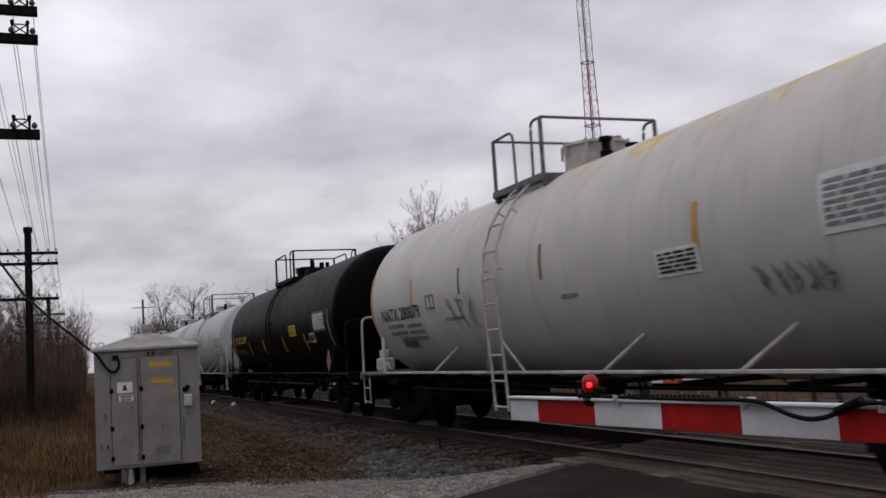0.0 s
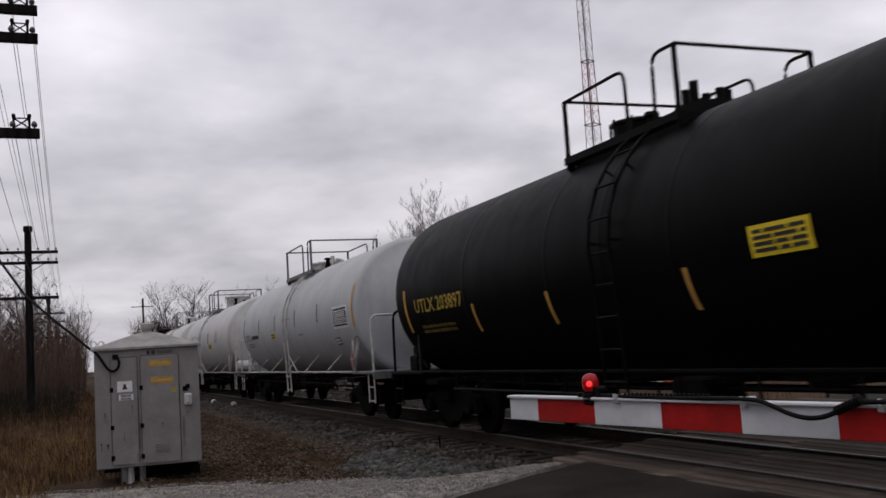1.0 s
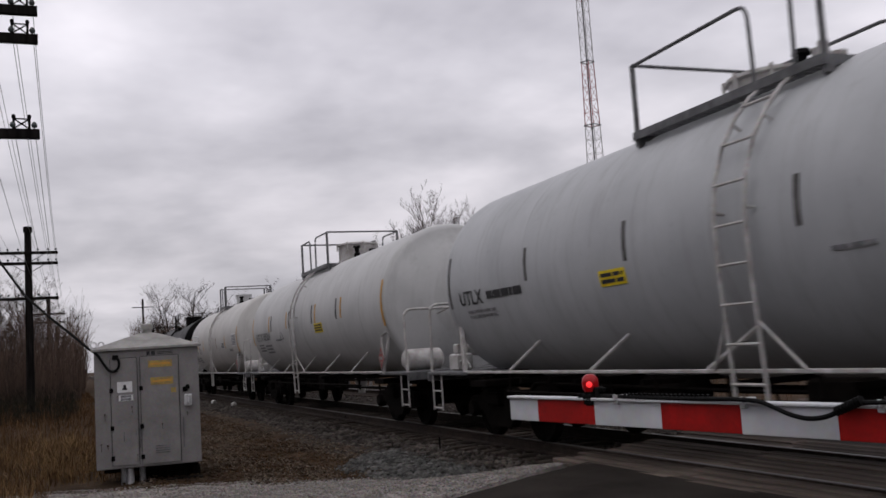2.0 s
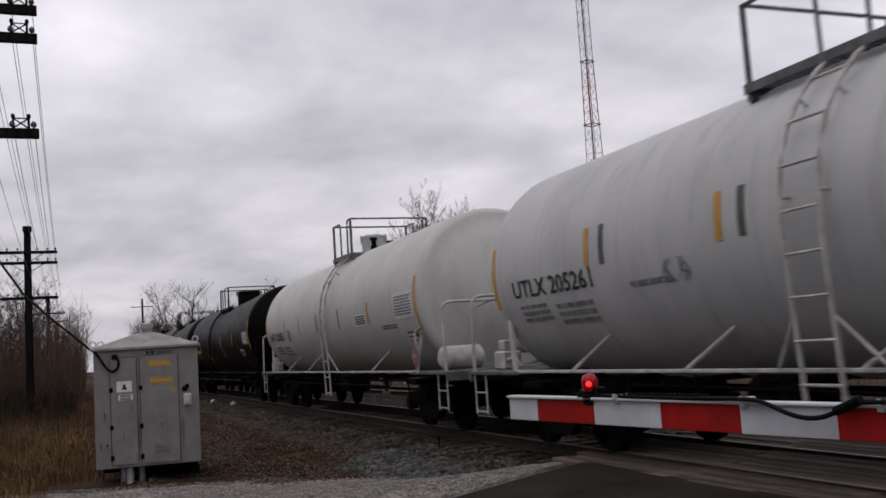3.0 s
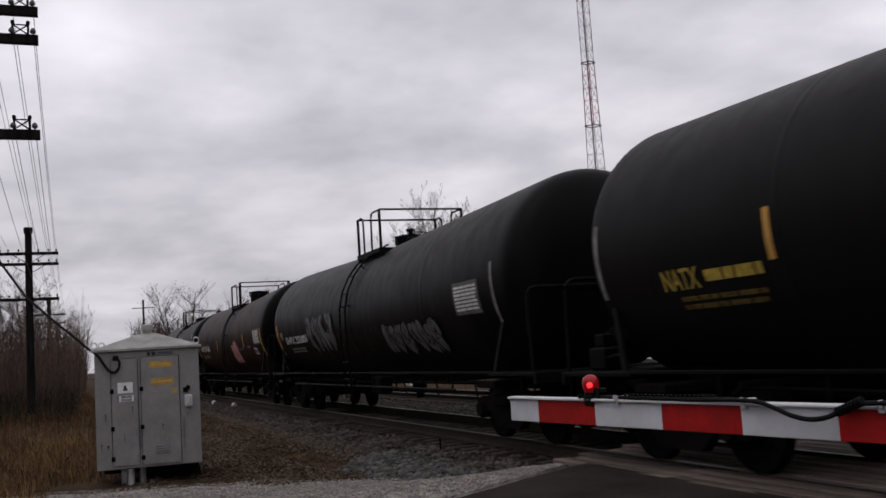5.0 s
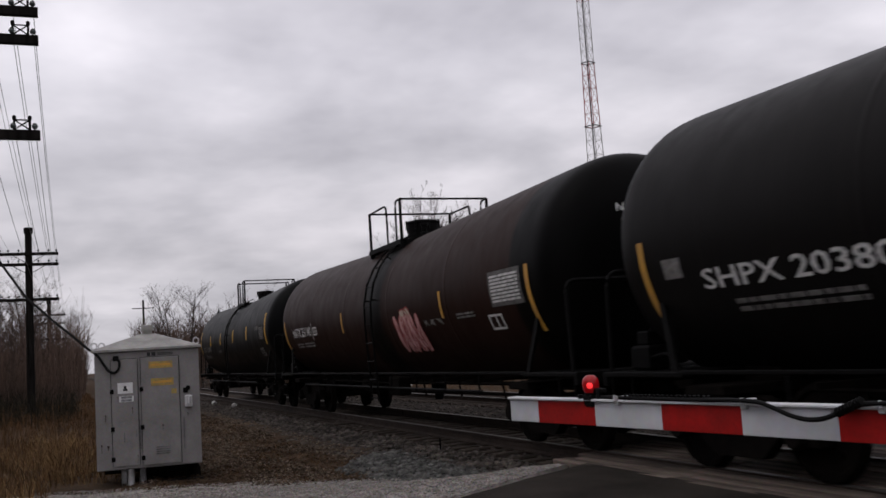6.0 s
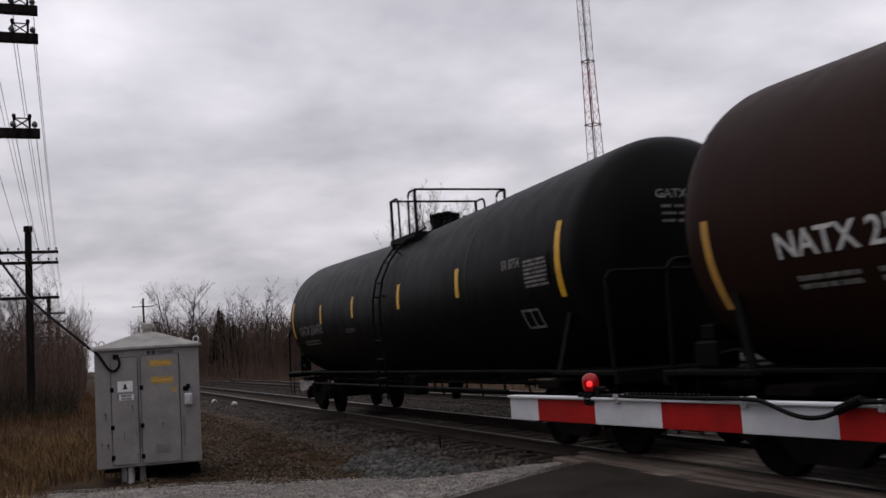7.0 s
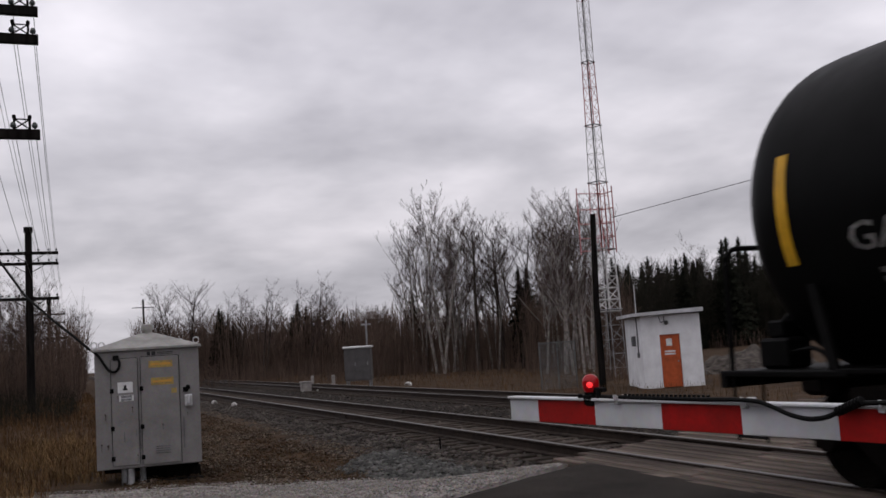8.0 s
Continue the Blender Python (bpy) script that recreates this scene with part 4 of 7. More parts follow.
def build_car(spec):
    global TANK_R
    TANK_R = spec["radius"]
    rng = random.Random(spec["seed"])
    rear, front = spec["ends"]
    mid, half = (rear + front) / 2, (front - rear) / 2
    L = lambda u: u - mid
    BEND.update(half=half, sag=spec["sag"], lift=0.2 * spec["sag"])
    root = new("tank_car")
    root.location = (mid, TRACK_Y, 0)
    tagged(root, spec["label"], "tank car", group="tank cars of the train")
    iron, rail_mat = M[spec["iron"]], M[spec["rails"]]
    over = half + spec["gap"]           # half length to the coupler faces
    # tank
    b = Build().lathe(tank_profile(half, spec["head"]), None, 72)
    b.v = [(x, y, z + tank_mid(x)) for x, y, z in b.v]
    part("tank", b.mesh("tank"), M[spec["paint"]], root)
    # underframe
    for s in (-1, 1):
        xa, xb = sorted((s * (over - 0.45), s * (half - 2.6)))
        # stub sill, saddle and bolster near-black: shade under the tank put into colour
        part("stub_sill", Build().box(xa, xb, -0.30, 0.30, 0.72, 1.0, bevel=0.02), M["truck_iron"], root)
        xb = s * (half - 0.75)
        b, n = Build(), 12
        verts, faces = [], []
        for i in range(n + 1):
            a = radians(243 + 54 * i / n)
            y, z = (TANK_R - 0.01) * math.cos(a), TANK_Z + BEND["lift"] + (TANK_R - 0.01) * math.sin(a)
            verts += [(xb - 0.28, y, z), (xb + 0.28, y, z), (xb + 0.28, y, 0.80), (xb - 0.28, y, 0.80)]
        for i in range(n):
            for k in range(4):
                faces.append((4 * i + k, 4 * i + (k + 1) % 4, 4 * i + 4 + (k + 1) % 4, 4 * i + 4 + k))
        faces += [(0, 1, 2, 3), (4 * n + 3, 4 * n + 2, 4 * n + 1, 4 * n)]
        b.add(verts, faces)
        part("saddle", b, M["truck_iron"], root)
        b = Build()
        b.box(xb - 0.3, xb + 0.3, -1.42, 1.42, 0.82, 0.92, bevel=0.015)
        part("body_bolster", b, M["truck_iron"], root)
        add_truck(root, s * (half - 0.75))
        # end deck with its grab rails
        xe, xi = s * (half + spec["gap"] - 0.45), s * (half - 0.5)
        b = Build().box(min(xe, xi), max(xe, xi), -1.48, 1.48, 1.0, 1.06, bevel=0.012)
        b.box(xe - 0.04, xe + 0.04, -1.48, 1.48, 0.9, 1.06, bevel=0.01)
        deck = part("end_platform", b, M["grey_iron"] if spec["iron"] == "white_iron" else iron, root)
        xr = xe - s * 0.1
        b = Build().tube(bend([(xr, -1.44, 1.05), (xr - s * 0.05, -1.44, 2.2), (xr - s * 0.05, 1.44, 2.2), (xr, 1.44, 1.05)], 0.16), 0.026, 7)
        for y in (-0.55, 0.55):
            b.tube([(xr - s * 0.05, y, 2.19), (s * (half + 0.3), y, 2.1)], 0.018, 5)
        part("grab_rail", b, iron, deck)
        for y in (-1.44, 1.44):
            b = Build()
            for x in (xe - s * 0.10, xe - s * 0.5):
                b.tube([(x, y, 1.02), (x, y, 0.42)], 0.014, 5)
            for z in (0.46, 0.74):
                b.tube([(xe - s * 0.10, y, z), (xe - s * 0.5, y, z)], 0.014, 5)
            part("step", b, iron, deck)
            b = Build()
            g = s * (half - 0.35)
            o = 0.02 if y > 0 else -0.02
            b.add([(g - 0.05, y - o, 1.04), (g + 0.05, y - o, 1.04), (g + 0.05 + s * 0.25, y * 0.93, 1.78), (g - 0.05 + s * 0.25, y * 0.93, 1.78), (g - 0.05, y + o, 1.04), (g + 0.05, y + o, 1.04), (g + 0.05 + s * 0.25, y * 0.93 + o * 2, 1.78), (g - 0.05 + s * 0.25, y * 0.93 + o * 2, 1.78)],
                  [(3, 2, 1, 0), (4, 5, 6, 7), (0, 1, 5, 4), (1, 2, 6, 5), (2, 3, 7, 6), (3, 0, 4, 7)])
            part("deck_bracket", b, iron, deck)
        # coupler
        b = Build().box(min(xe, s * (over - 0.12)), max(xe, s * (over - 0.12)), -0.09, 0.09, 0.78, 0.98, bevel=0.02)
        b.box(s * (over - 0.12) - 0.13, s * (over - 0.12) + 0.13, -0.16, 0.17, 0.72, 1.02, bevel=0.05)
        part("coupler", b, M["truck_iron"], root)
        b = Build().tube(bend([(s * (over - 0.3), 0.25, 0.8), (s * (over - 0.1), 0.25, 0.5), (s * over, 0.2, 0.42)], 0.1), 0.022, 6)
        part("brake_hose", b, M["rubber"], root)
    # side walkway rails
    for y in (-1.46, 1.46):
        b = Build().box(-half + 0.4, half - 0.4, y - 0.018, y + 0.018, 1.03, 1.072, bevel=0.008)
        part("side_rail", b, iron, root)
        b = Build().tube([(-half + 1.9, y, 0.78), (half - 1.9, y, 0.78)], 0.022, 5)
        n = 9
        for i in range(n):
            x = -half + 2.0 + (2 * half - 4.0) * i / (n - 1)
            b.tube([(x, y, 1.02), (x, y, 0.72)], 0.02, 5)
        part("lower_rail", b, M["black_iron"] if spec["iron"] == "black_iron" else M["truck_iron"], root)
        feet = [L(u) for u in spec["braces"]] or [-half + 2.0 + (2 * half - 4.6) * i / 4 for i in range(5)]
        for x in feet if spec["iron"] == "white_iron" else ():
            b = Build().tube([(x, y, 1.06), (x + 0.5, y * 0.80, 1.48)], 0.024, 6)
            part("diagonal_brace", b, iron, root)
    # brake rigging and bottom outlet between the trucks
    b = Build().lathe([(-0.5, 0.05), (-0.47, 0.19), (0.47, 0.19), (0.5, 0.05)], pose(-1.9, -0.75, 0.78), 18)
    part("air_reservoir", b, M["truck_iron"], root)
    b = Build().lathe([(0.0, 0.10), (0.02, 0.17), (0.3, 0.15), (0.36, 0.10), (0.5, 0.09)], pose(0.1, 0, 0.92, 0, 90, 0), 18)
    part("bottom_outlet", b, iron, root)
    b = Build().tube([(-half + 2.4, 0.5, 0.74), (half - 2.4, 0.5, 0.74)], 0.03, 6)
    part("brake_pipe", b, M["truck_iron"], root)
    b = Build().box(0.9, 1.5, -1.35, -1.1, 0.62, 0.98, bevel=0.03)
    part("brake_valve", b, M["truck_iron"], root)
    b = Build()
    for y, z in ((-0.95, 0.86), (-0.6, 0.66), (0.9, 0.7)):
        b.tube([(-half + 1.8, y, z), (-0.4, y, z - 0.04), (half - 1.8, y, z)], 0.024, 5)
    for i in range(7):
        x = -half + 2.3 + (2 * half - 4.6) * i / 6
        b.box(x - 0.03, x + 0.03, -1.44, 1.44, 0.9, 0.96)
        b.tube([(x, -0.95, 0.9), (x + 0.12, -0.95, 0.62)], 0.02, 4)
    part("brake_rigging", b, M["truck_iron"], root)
    # top platform with railings
    p0, p1 = L(spec["deck"][0]), L(spec["deck"][1])
    zt = tank_mid(L(spec["manway"])) + TANK_R
    b = Build()
    n = max(5, round((p1 - p0) / 0.12))
    for i in range(n):
        x = p0 + (p1 - p0) * i / n
        for y0, y1 in ((-0.98, -0.52), (0.52, 0.98)):
            b.box(x, x + (p1 - p0) / n * 0.6, y0, y1, zt - 0.17, zt - 0.14)
    for y in (-0.98, -0.52, 0.52, 0.98):
        b.box(p0, p1, y - 0.02, y + 0.02, zt - 0.22, zt - 0.13)
    for x in (p0, p1):
        b.box(x - 0.03, x + 0.03, -1.0, 1.0, zt - 0.23, zt - 0.13)
        for y in (-0.9, 0.9):
            b.box(x - 0.03, x + 0.03, y - 0.03, y + 0.03, zt - 0.34, zt - 0.15)
    deck = part("top_platform", b, rail_mat, root)
    top = 4.60 if spec["iron"] == "white_iron" or spec["seed"] == 2 else 4.50
    gap0 = max(p0 + 0.4, min(L(spec["ladder"]) - 0.3, p1 - 0.9))
    gap1 = min(p1 - 0.3, max(gap0 + 0.45, L(spec["ladder"]) + 0.3))
    for x, inner in ((p0, gap0), (p1, gap1)):
        s = 1 if inner > x else -1
        b = Build().tube([(x, -0.95, zt - 0.3), (x, -0.95, top)], 0.032, 7).tube([(x, 0.95, zt - 0.3), (x, 0.95, top)], 0.032, 7)
        b.tube([(x, -0.95, top), (x, 0.95, top)], 0.022, 7)
        part("end_railing", b, rail_mat, deck)
        for y in (-0.95, 0.95):
            b = Build().tube(bend([(x, y, top - 0.01), (inner, y, top), (inner + s * 0.02, y, zt - 0.16)], 0.16), 0.022, 7)
            part("side_hoop", b, rail_mat, deck)
    mw = L(spec["manway"])
    hr, hz = spec["dome"]
    b = Build().lathe([(0.0, hr * 1.05), (0.06, hr * 1.05), (0.07, hr), (hz - 0.06, hr), (hz - 0.04, hr * 1.08), (hz, hr * 1.06), (hz + 0.03, hr * 0.7), (hz + 0.035, 0.02)], pose(mw, 0, zt - 0.10, 0, -90, 0), 28)
    part("manway", b, M[spec["dome_paint"]], root)
    bolt = Build().tube([(0, 0, -0.1), (0, 0, 0.1)], 0.022, 5).mesh("eyebolt")
    bolt.materials.append(M[spec["dome_paint"]])
    for k in range(8):
        a = k * math.tau / 8
        part("eyebolt", bolt, None, root, at=pose(mw + hr * 1.1 * math.cos(a), hr * 1.1 * math.sin(a), zt + hz - 0.18), round_=False)
    for dx, dy, h in ((0.62, -0.2, 0.34), (0.66, 0.2, 0.25), (-0.62, 0.1, 0.2)):
        b = Build().lathe([(0, 0.09), (h * 0.4, 0.09), (h * 0.45, 0.06), (h * 0.8, 0.06), (h * 0.85, 0.1), (h, 0.09)], pose(mw + dx, dy, zt - 0.05, 0, -90, 0), 10)
        part("valve", b, M["black_iron"], root)
    for u, r, h in spec["fittings"]:
        b = Build().lathe([(0.0, r * 1.1), (0.05, r * 1.1), (0.06, r), (h, r * 0.95), (h + 0.03, r * 0.6), (h + 0.04, 0.02)], pose(L(u), 0, zt - 0.06, 0, -90, 0), 20)
        for k in range(5):
            a = k * math.tau / 5
            b.tube([(L(u) + r * 0.6 * math.cos(a), r * 0.6 * math.sin(a), zt), (L(u) + r * 0.6 * math.cos(a), r * 0.6 * math.sin(a), zt + h + 0.1 + 0.03 * k)], 0.06, 6)
        part("valve_bonnet", b, M[spec["dome_paint"]], root)
    # ladders
    lx = L(spec["ladder"])
    for side in (-1, 1):
        b = Build()
        zs = [zt - 0.25 - 0.08 * i for i in range(5)] + [3.2 - 0.2 * i for i in range(6)]
        path = []
        for x in (lx - 0.22, lx + 0.22):
            pts = [on_tank(x, z, 0.11, side) for z in (3.72, 3.55, 3.35, 3.1, 2.8, 2.45)] + [Vector((x, side * 1.63, 2.0)), Vector((x, side * 1.58, 1.1)), Vector((x, side * 1.56, 0.52))]
            b.tube(pts, 0.022, 6)
            path = pts
        for k in range(9):
            z = 0.58 + 0.36 * k
            if z > 2.4:
                p = on_tank(lx, z, 0.11, side)
            else:
                p = Vector((lx, side * (1.56 + 0.07 * min(1, (z - 0.5) / 1.4)), z))
            b.tube([p + Vector((-0.24, 0, 0)), p + Vector((0.24, 0, 0))], 0.016, 6)
        for z in (3.3, 2.5):
            for x in (lx - 0.22, lx + 0.22):
                b.tube([on_tank(x, z, 0.11, side), on_tank(x, z, -0.02, side)], 0.016, 5)
        for s in (-1, 1) if spec["iron"] == "white_iron" else ():
            b.tube([(lx + s * 0.22, side * 1.6, 1.5), (lx + s * 0.62, side * 1.47, 1.06)], 0.018, 5)
        part("ladder", b, M[spec["ladder_paint"]], root)
    # fittings on the end decks: hand brake and reservoir
    if spec["seed"] in (4, 5):
        b = Build().lathe([(-0.40, 0.03), (-0.39, 0.12), (-0.33, 0.2), (0.33, 0.2), (0.39, 0.12), (0.40, 0.03)], pose(half + 0.6, -0.95, 1.27, 0, 0, 90), 20)
        part("air_reservoir", b, iron, root, "white painted air reservoir")
    xb = -half - 0.75
    b = Build().lathe([(0, 0.05), (0.03, 0.05), (0.03, 0.28), (0.06, 0.28), (0.06, 0.24), (0.04, 0.04)], pose(xb, 0.5, 1.75), 20)
    b.box(xb + 0.06, xb + 0.24, 0.38, 0.62, 1.5, 1.95, bevel=0.02).box(xb + 0.1, xb + 0.2, 0.42, 0.58, 1.05, 1.5)
    part("hand_brake", b, iron, root)
    # brake gear on the rear deck
    b = Build().lathe([(-0.24, 0.03), (-0.22, 0.13), (0.2, 0.13), (0.24, 0.06), (0.36, 0.04)], pose(xb + 0.15, -0.75, 1.42, 0, 0, 70), 16)
    part("brake_cylinder", b, iron, root)
    b = Build().box(xb - 0.02, xb + 0.34, -1.25, -0.98, 1.06, 1.34, bevel=0.03).box(xb + 0.05, xb + 0.25, -1.2, -1.05, 1.34, 1.5, bevel=0.02)
    part("control_valve", b, iron, root)
    b = Build().tube(bend([(xb + 0.1, -1.1, 1.45), (xb + 0.1, -0.9, 1.6), (xb + 0.3, -0.5, 1.55), (xb + 0.35, -0.3, 1.1)], 0.1), 0.022, 6).tube(bend([(xb + 0.3, -1.2, 1.2), (xb + 0.7, -1.25, 1.25), (xb + 0.9, -1.25, 1.1)], 0.1), 0.02, 6)
    part("brake_pipework", b, iron, root)
    # reflector strips
    for u, z, tall, w, m in spec["strips"]:
        b = patch(Build(), L(u) - w / 2, L(u) + w / 2, z - tall / 2, z + tall / 2, 0.008, 6)
        part("reflector_strip", b, M[m], root)
    # stencils
    for text, u0, u1, z, cap, m in spec["marks"]:
        part("reporting_mark", wrapped_text(text, L(u0), L(u1), z, cap), M[m], root, "painted lettering", round_=False)
    if spec["head_mark"]:
        text, m = spec["head_mark"]
        prof = tank_profile(half, spec["head"])[::-1]

        def head_x(r):
            for (xa, ra), (xb, rb) in zip(prof, prof[1:]):
                if ra <= r <= rb:
                    return xa + (xb - xa) * (r - ra) / (rb - ra)
            return half

        vs, fs = letters(text, 1.0)
        xa, xb = min(v.x for v in vs), max(v.x for v in vs)
        ya, yb = min(v.y for v in vs), max(v.y for v in vs)
        out = []
        for v in vs:
            y, z = -0.55 + (v.x - xa) / (xb - xa) * 0.088 * len(text), 0.64 + (v.y - ya) / (yb - ya) * 0.115
            out.append((head_x(math.hypot(y, z)) + 0.012, y, tank_mid(half) + z))
        part("end_mark", Build().add(out, fs), M[m], root, "painted lettering on the tank end", round_=False)
        b = Build()
        for i in range(3):
            y = -0.5
            z = 0.52 - 0.09 * i
            while y < 0.5:
                w = rng.uniform(0.08, 0.22)
                q = [(y, z), (y + w, z), (y + w, z + 0.035), (y, z + 0.035)]
                b.add([(head_x(math.hypot(*p)) + 0.012, p[0], tank_mid(half) + p[1]) for p in q], [(0, 1, 2, 3)])
                y += w + 0.04
        dim = {"gold": "dim_gold", "ink": "grey_ink", "chalk": "dull_strip", "dull_strip": "dark_strip"}[m]
        part("end_stencil", b, M[dim], root, round_=False)["kind"] = "stuff"
    for u0, u1, z0, z1, rows, m in spec["bars"]:
        part("stencil_writing", bars(rng, L(u0), L(u1), z0, z1, rows), M[m], root, "small painted lines of writing", round_=False)["kind"] = "stuff"
    for u0, u1, z0, z1, m, mi, rows in spec["plates"]:
        p = part("plate", patch(Build(), L(u0), L(u1), z0, z1, 0.010, 5), M[m], root)
        if rows:
            dz, dx = (z1 - z0) * 0.1, (u1 - u0) * 0.07
            part("plate_writing", bars(rng, L(u0) + dx, L(u1) - dx, z0 + dz, z1 - dz, rows, 0.015, 0.6), M[mi], p, round_=False)["kind"] = "stuff"
    for u0, u1, z0, z1, m in spec["frames"]:
        t = 0.03
        b = Build()
        for a, c, d, e in ((u0, u1, z0, z0 + t), (u0, u1, z1 - t, z1), (u0, u0 + t, z0, z1), (u1 - t, u1, z0, z1), ((u0 + u1) / 2, (u0 + u1) / 2 + t, z0, z1)):
            patch(b, L(a), L(c), d, e, 0.012, 2)
        part("stencil_frame", b, M[m], root, "painted inspection panel outline", round_=False)
    # hazard placard on a post
    if spec["placard"] is not None:
        x = L(spec["placard"])
        zp = 1.33
        b = Build().box(x - 0.025, x + 0.025, -1.50, -1.46, 1.03, zp + 0.1).tube(bend([(x, -1.48, zp + 0.1), (x - 0.08, -1.47, zp + 0.42), (x + 0.1, -1.42, zp + 0.5)], 0.05), 0.026, 6)
        post = part("placard_post", b, iron, root)

        def diamond(d, y0, y1):
            c = [(x, zp - d * 1.4), (x + d, zp), (x, zp + d * 1.4), (x - d, zp)]
            return Build().add([(p, y, z) for y in (y0, y1) for p, z in c], [(0, 1, 2, 3), (7, 6, 5, 4), (0, 4, 5, 1), (1, 5, 6, 2), (2, 6, 7, 3), (3, 7, 4, 0)])

        part("placard", diamond(0.185, -1.515, -1.502), M["dull_white"], post, "white and red hazard diamond", round_=False)
        part("placard_face", diamond(0.150, -1.520, -1.516), M["placard_red"], post, round_=False)
        q2 = Build().box(x - 0.10, x + 0.10, -1.527, -1.521, zp - 0.03, zp + 0.035)
        q2.box(x - 0.035, x + 0.035, -1.527, -1.521, zp + 0.08, zp + 0.13).box(x - 0.05, x + 0.05, -1.527, -1.521, zp - 0.10, zp - 0.075)
        part("placard_bars", q2, M["dull_white"], post, round_=False)
    for kind, args in spec["paintings"]:
        spray(root, L, rng, kind, args)
    return root, mid


def ribbon(b, pts, width, off):
    """A painted stroke along (x, z) points on the tank's side, with round ends."""
    n = len(pts)
    rows = []
    for i, (x, z) in enumerate(pts):
        xa, za = pts[max(i - 1, 0)]
        xb, zb = pts[min(i + 1, n - 1)]
        d = math.hypot(xb - xa, zb - za) or 1
        w = width * (0.55 if i in (0, n - 1) else 1) / 2
        nx, nz = -(zb - za) / d * w, (xb - xa) / d * w
        rows.append((on_tank(x - nx, z - nz, off), on_tank(x + nx, z + nz, off)))
    verts = [v for r in rows for v in r]
    b.add(verts, [(2 * i, 2 * i + 2, 2 * i + 3, 2 * i + 1) for i in range(n - 1)])


def spray(root, L, rng, kind, args):
    """Sprayed letters: bent strokes, filled and outlined for a piece, thin for a tag."""
    u0, u1, z0, z1, fill, line, n = args
    w, h = u1 - u0, z1 - z0
    wide = min(0.26, w / n * 0.52) if kind == "piece" else 0.024
    fills, lines = Build(), Build()
    for i in range(n):
        cx, cw = u0 + w * (i + 0.5) / n, w / n
        for k in range(3):
            ctrl = []
            for t in (0.0, 0.35, 0.7, 1.0):
                ctrl.append((L(cx) + rng.uniform(-0.42, 0.42) * cw - 0.22 * (t - 0.5) * h, z0 + h * (t if k % 2 == 0 else rng.uniform(0.1, 0.9))))
            path = [(p.x, p.y) for p in bend([(a, c, 0) for a, c in ctrl], 0.25, 5)]
            off = 0.012 + 0.0012 * (3 * i + k)
            if kind == "piece":
                ribbon(lines, path, wide + 0.07, off - 0.0004)
            ribbon(fills, path, wide, off)
            if kind == "piece" and k == 0:
                ribbon(lines, [(a + 0.03, c) for a, c in path[2:-3]], 0.03, off + 0.004)
    g = part("graffiti", fills, M[fill], root, "sprayed graffiti letters", round_=False)
    g["kind"] = "stuff"
    if kind == "piece":
        part("graffiti_outline", lines, M[line], g, round_=False)["kind"] = "stuff"


def car(**k):
    base = dict(head=("dish",), gap=1.66, iron="white_iron", rails="grey_iron", ladder_paint="white_iron", dome=(0.45, 0.42), dome_paint="grey_iron", strips=[], marks=[], bars=[], plates=[], frames=[], placard=None, paintings=[], head_mark=None, seed=1, radius=1.522, sag=0.0, fittings=(), braces=())
    base.update(k)
    return base


def strip_row(us, z, tall, m, w=0.10):
    return [(u, z, tall, w, m) for u in us]


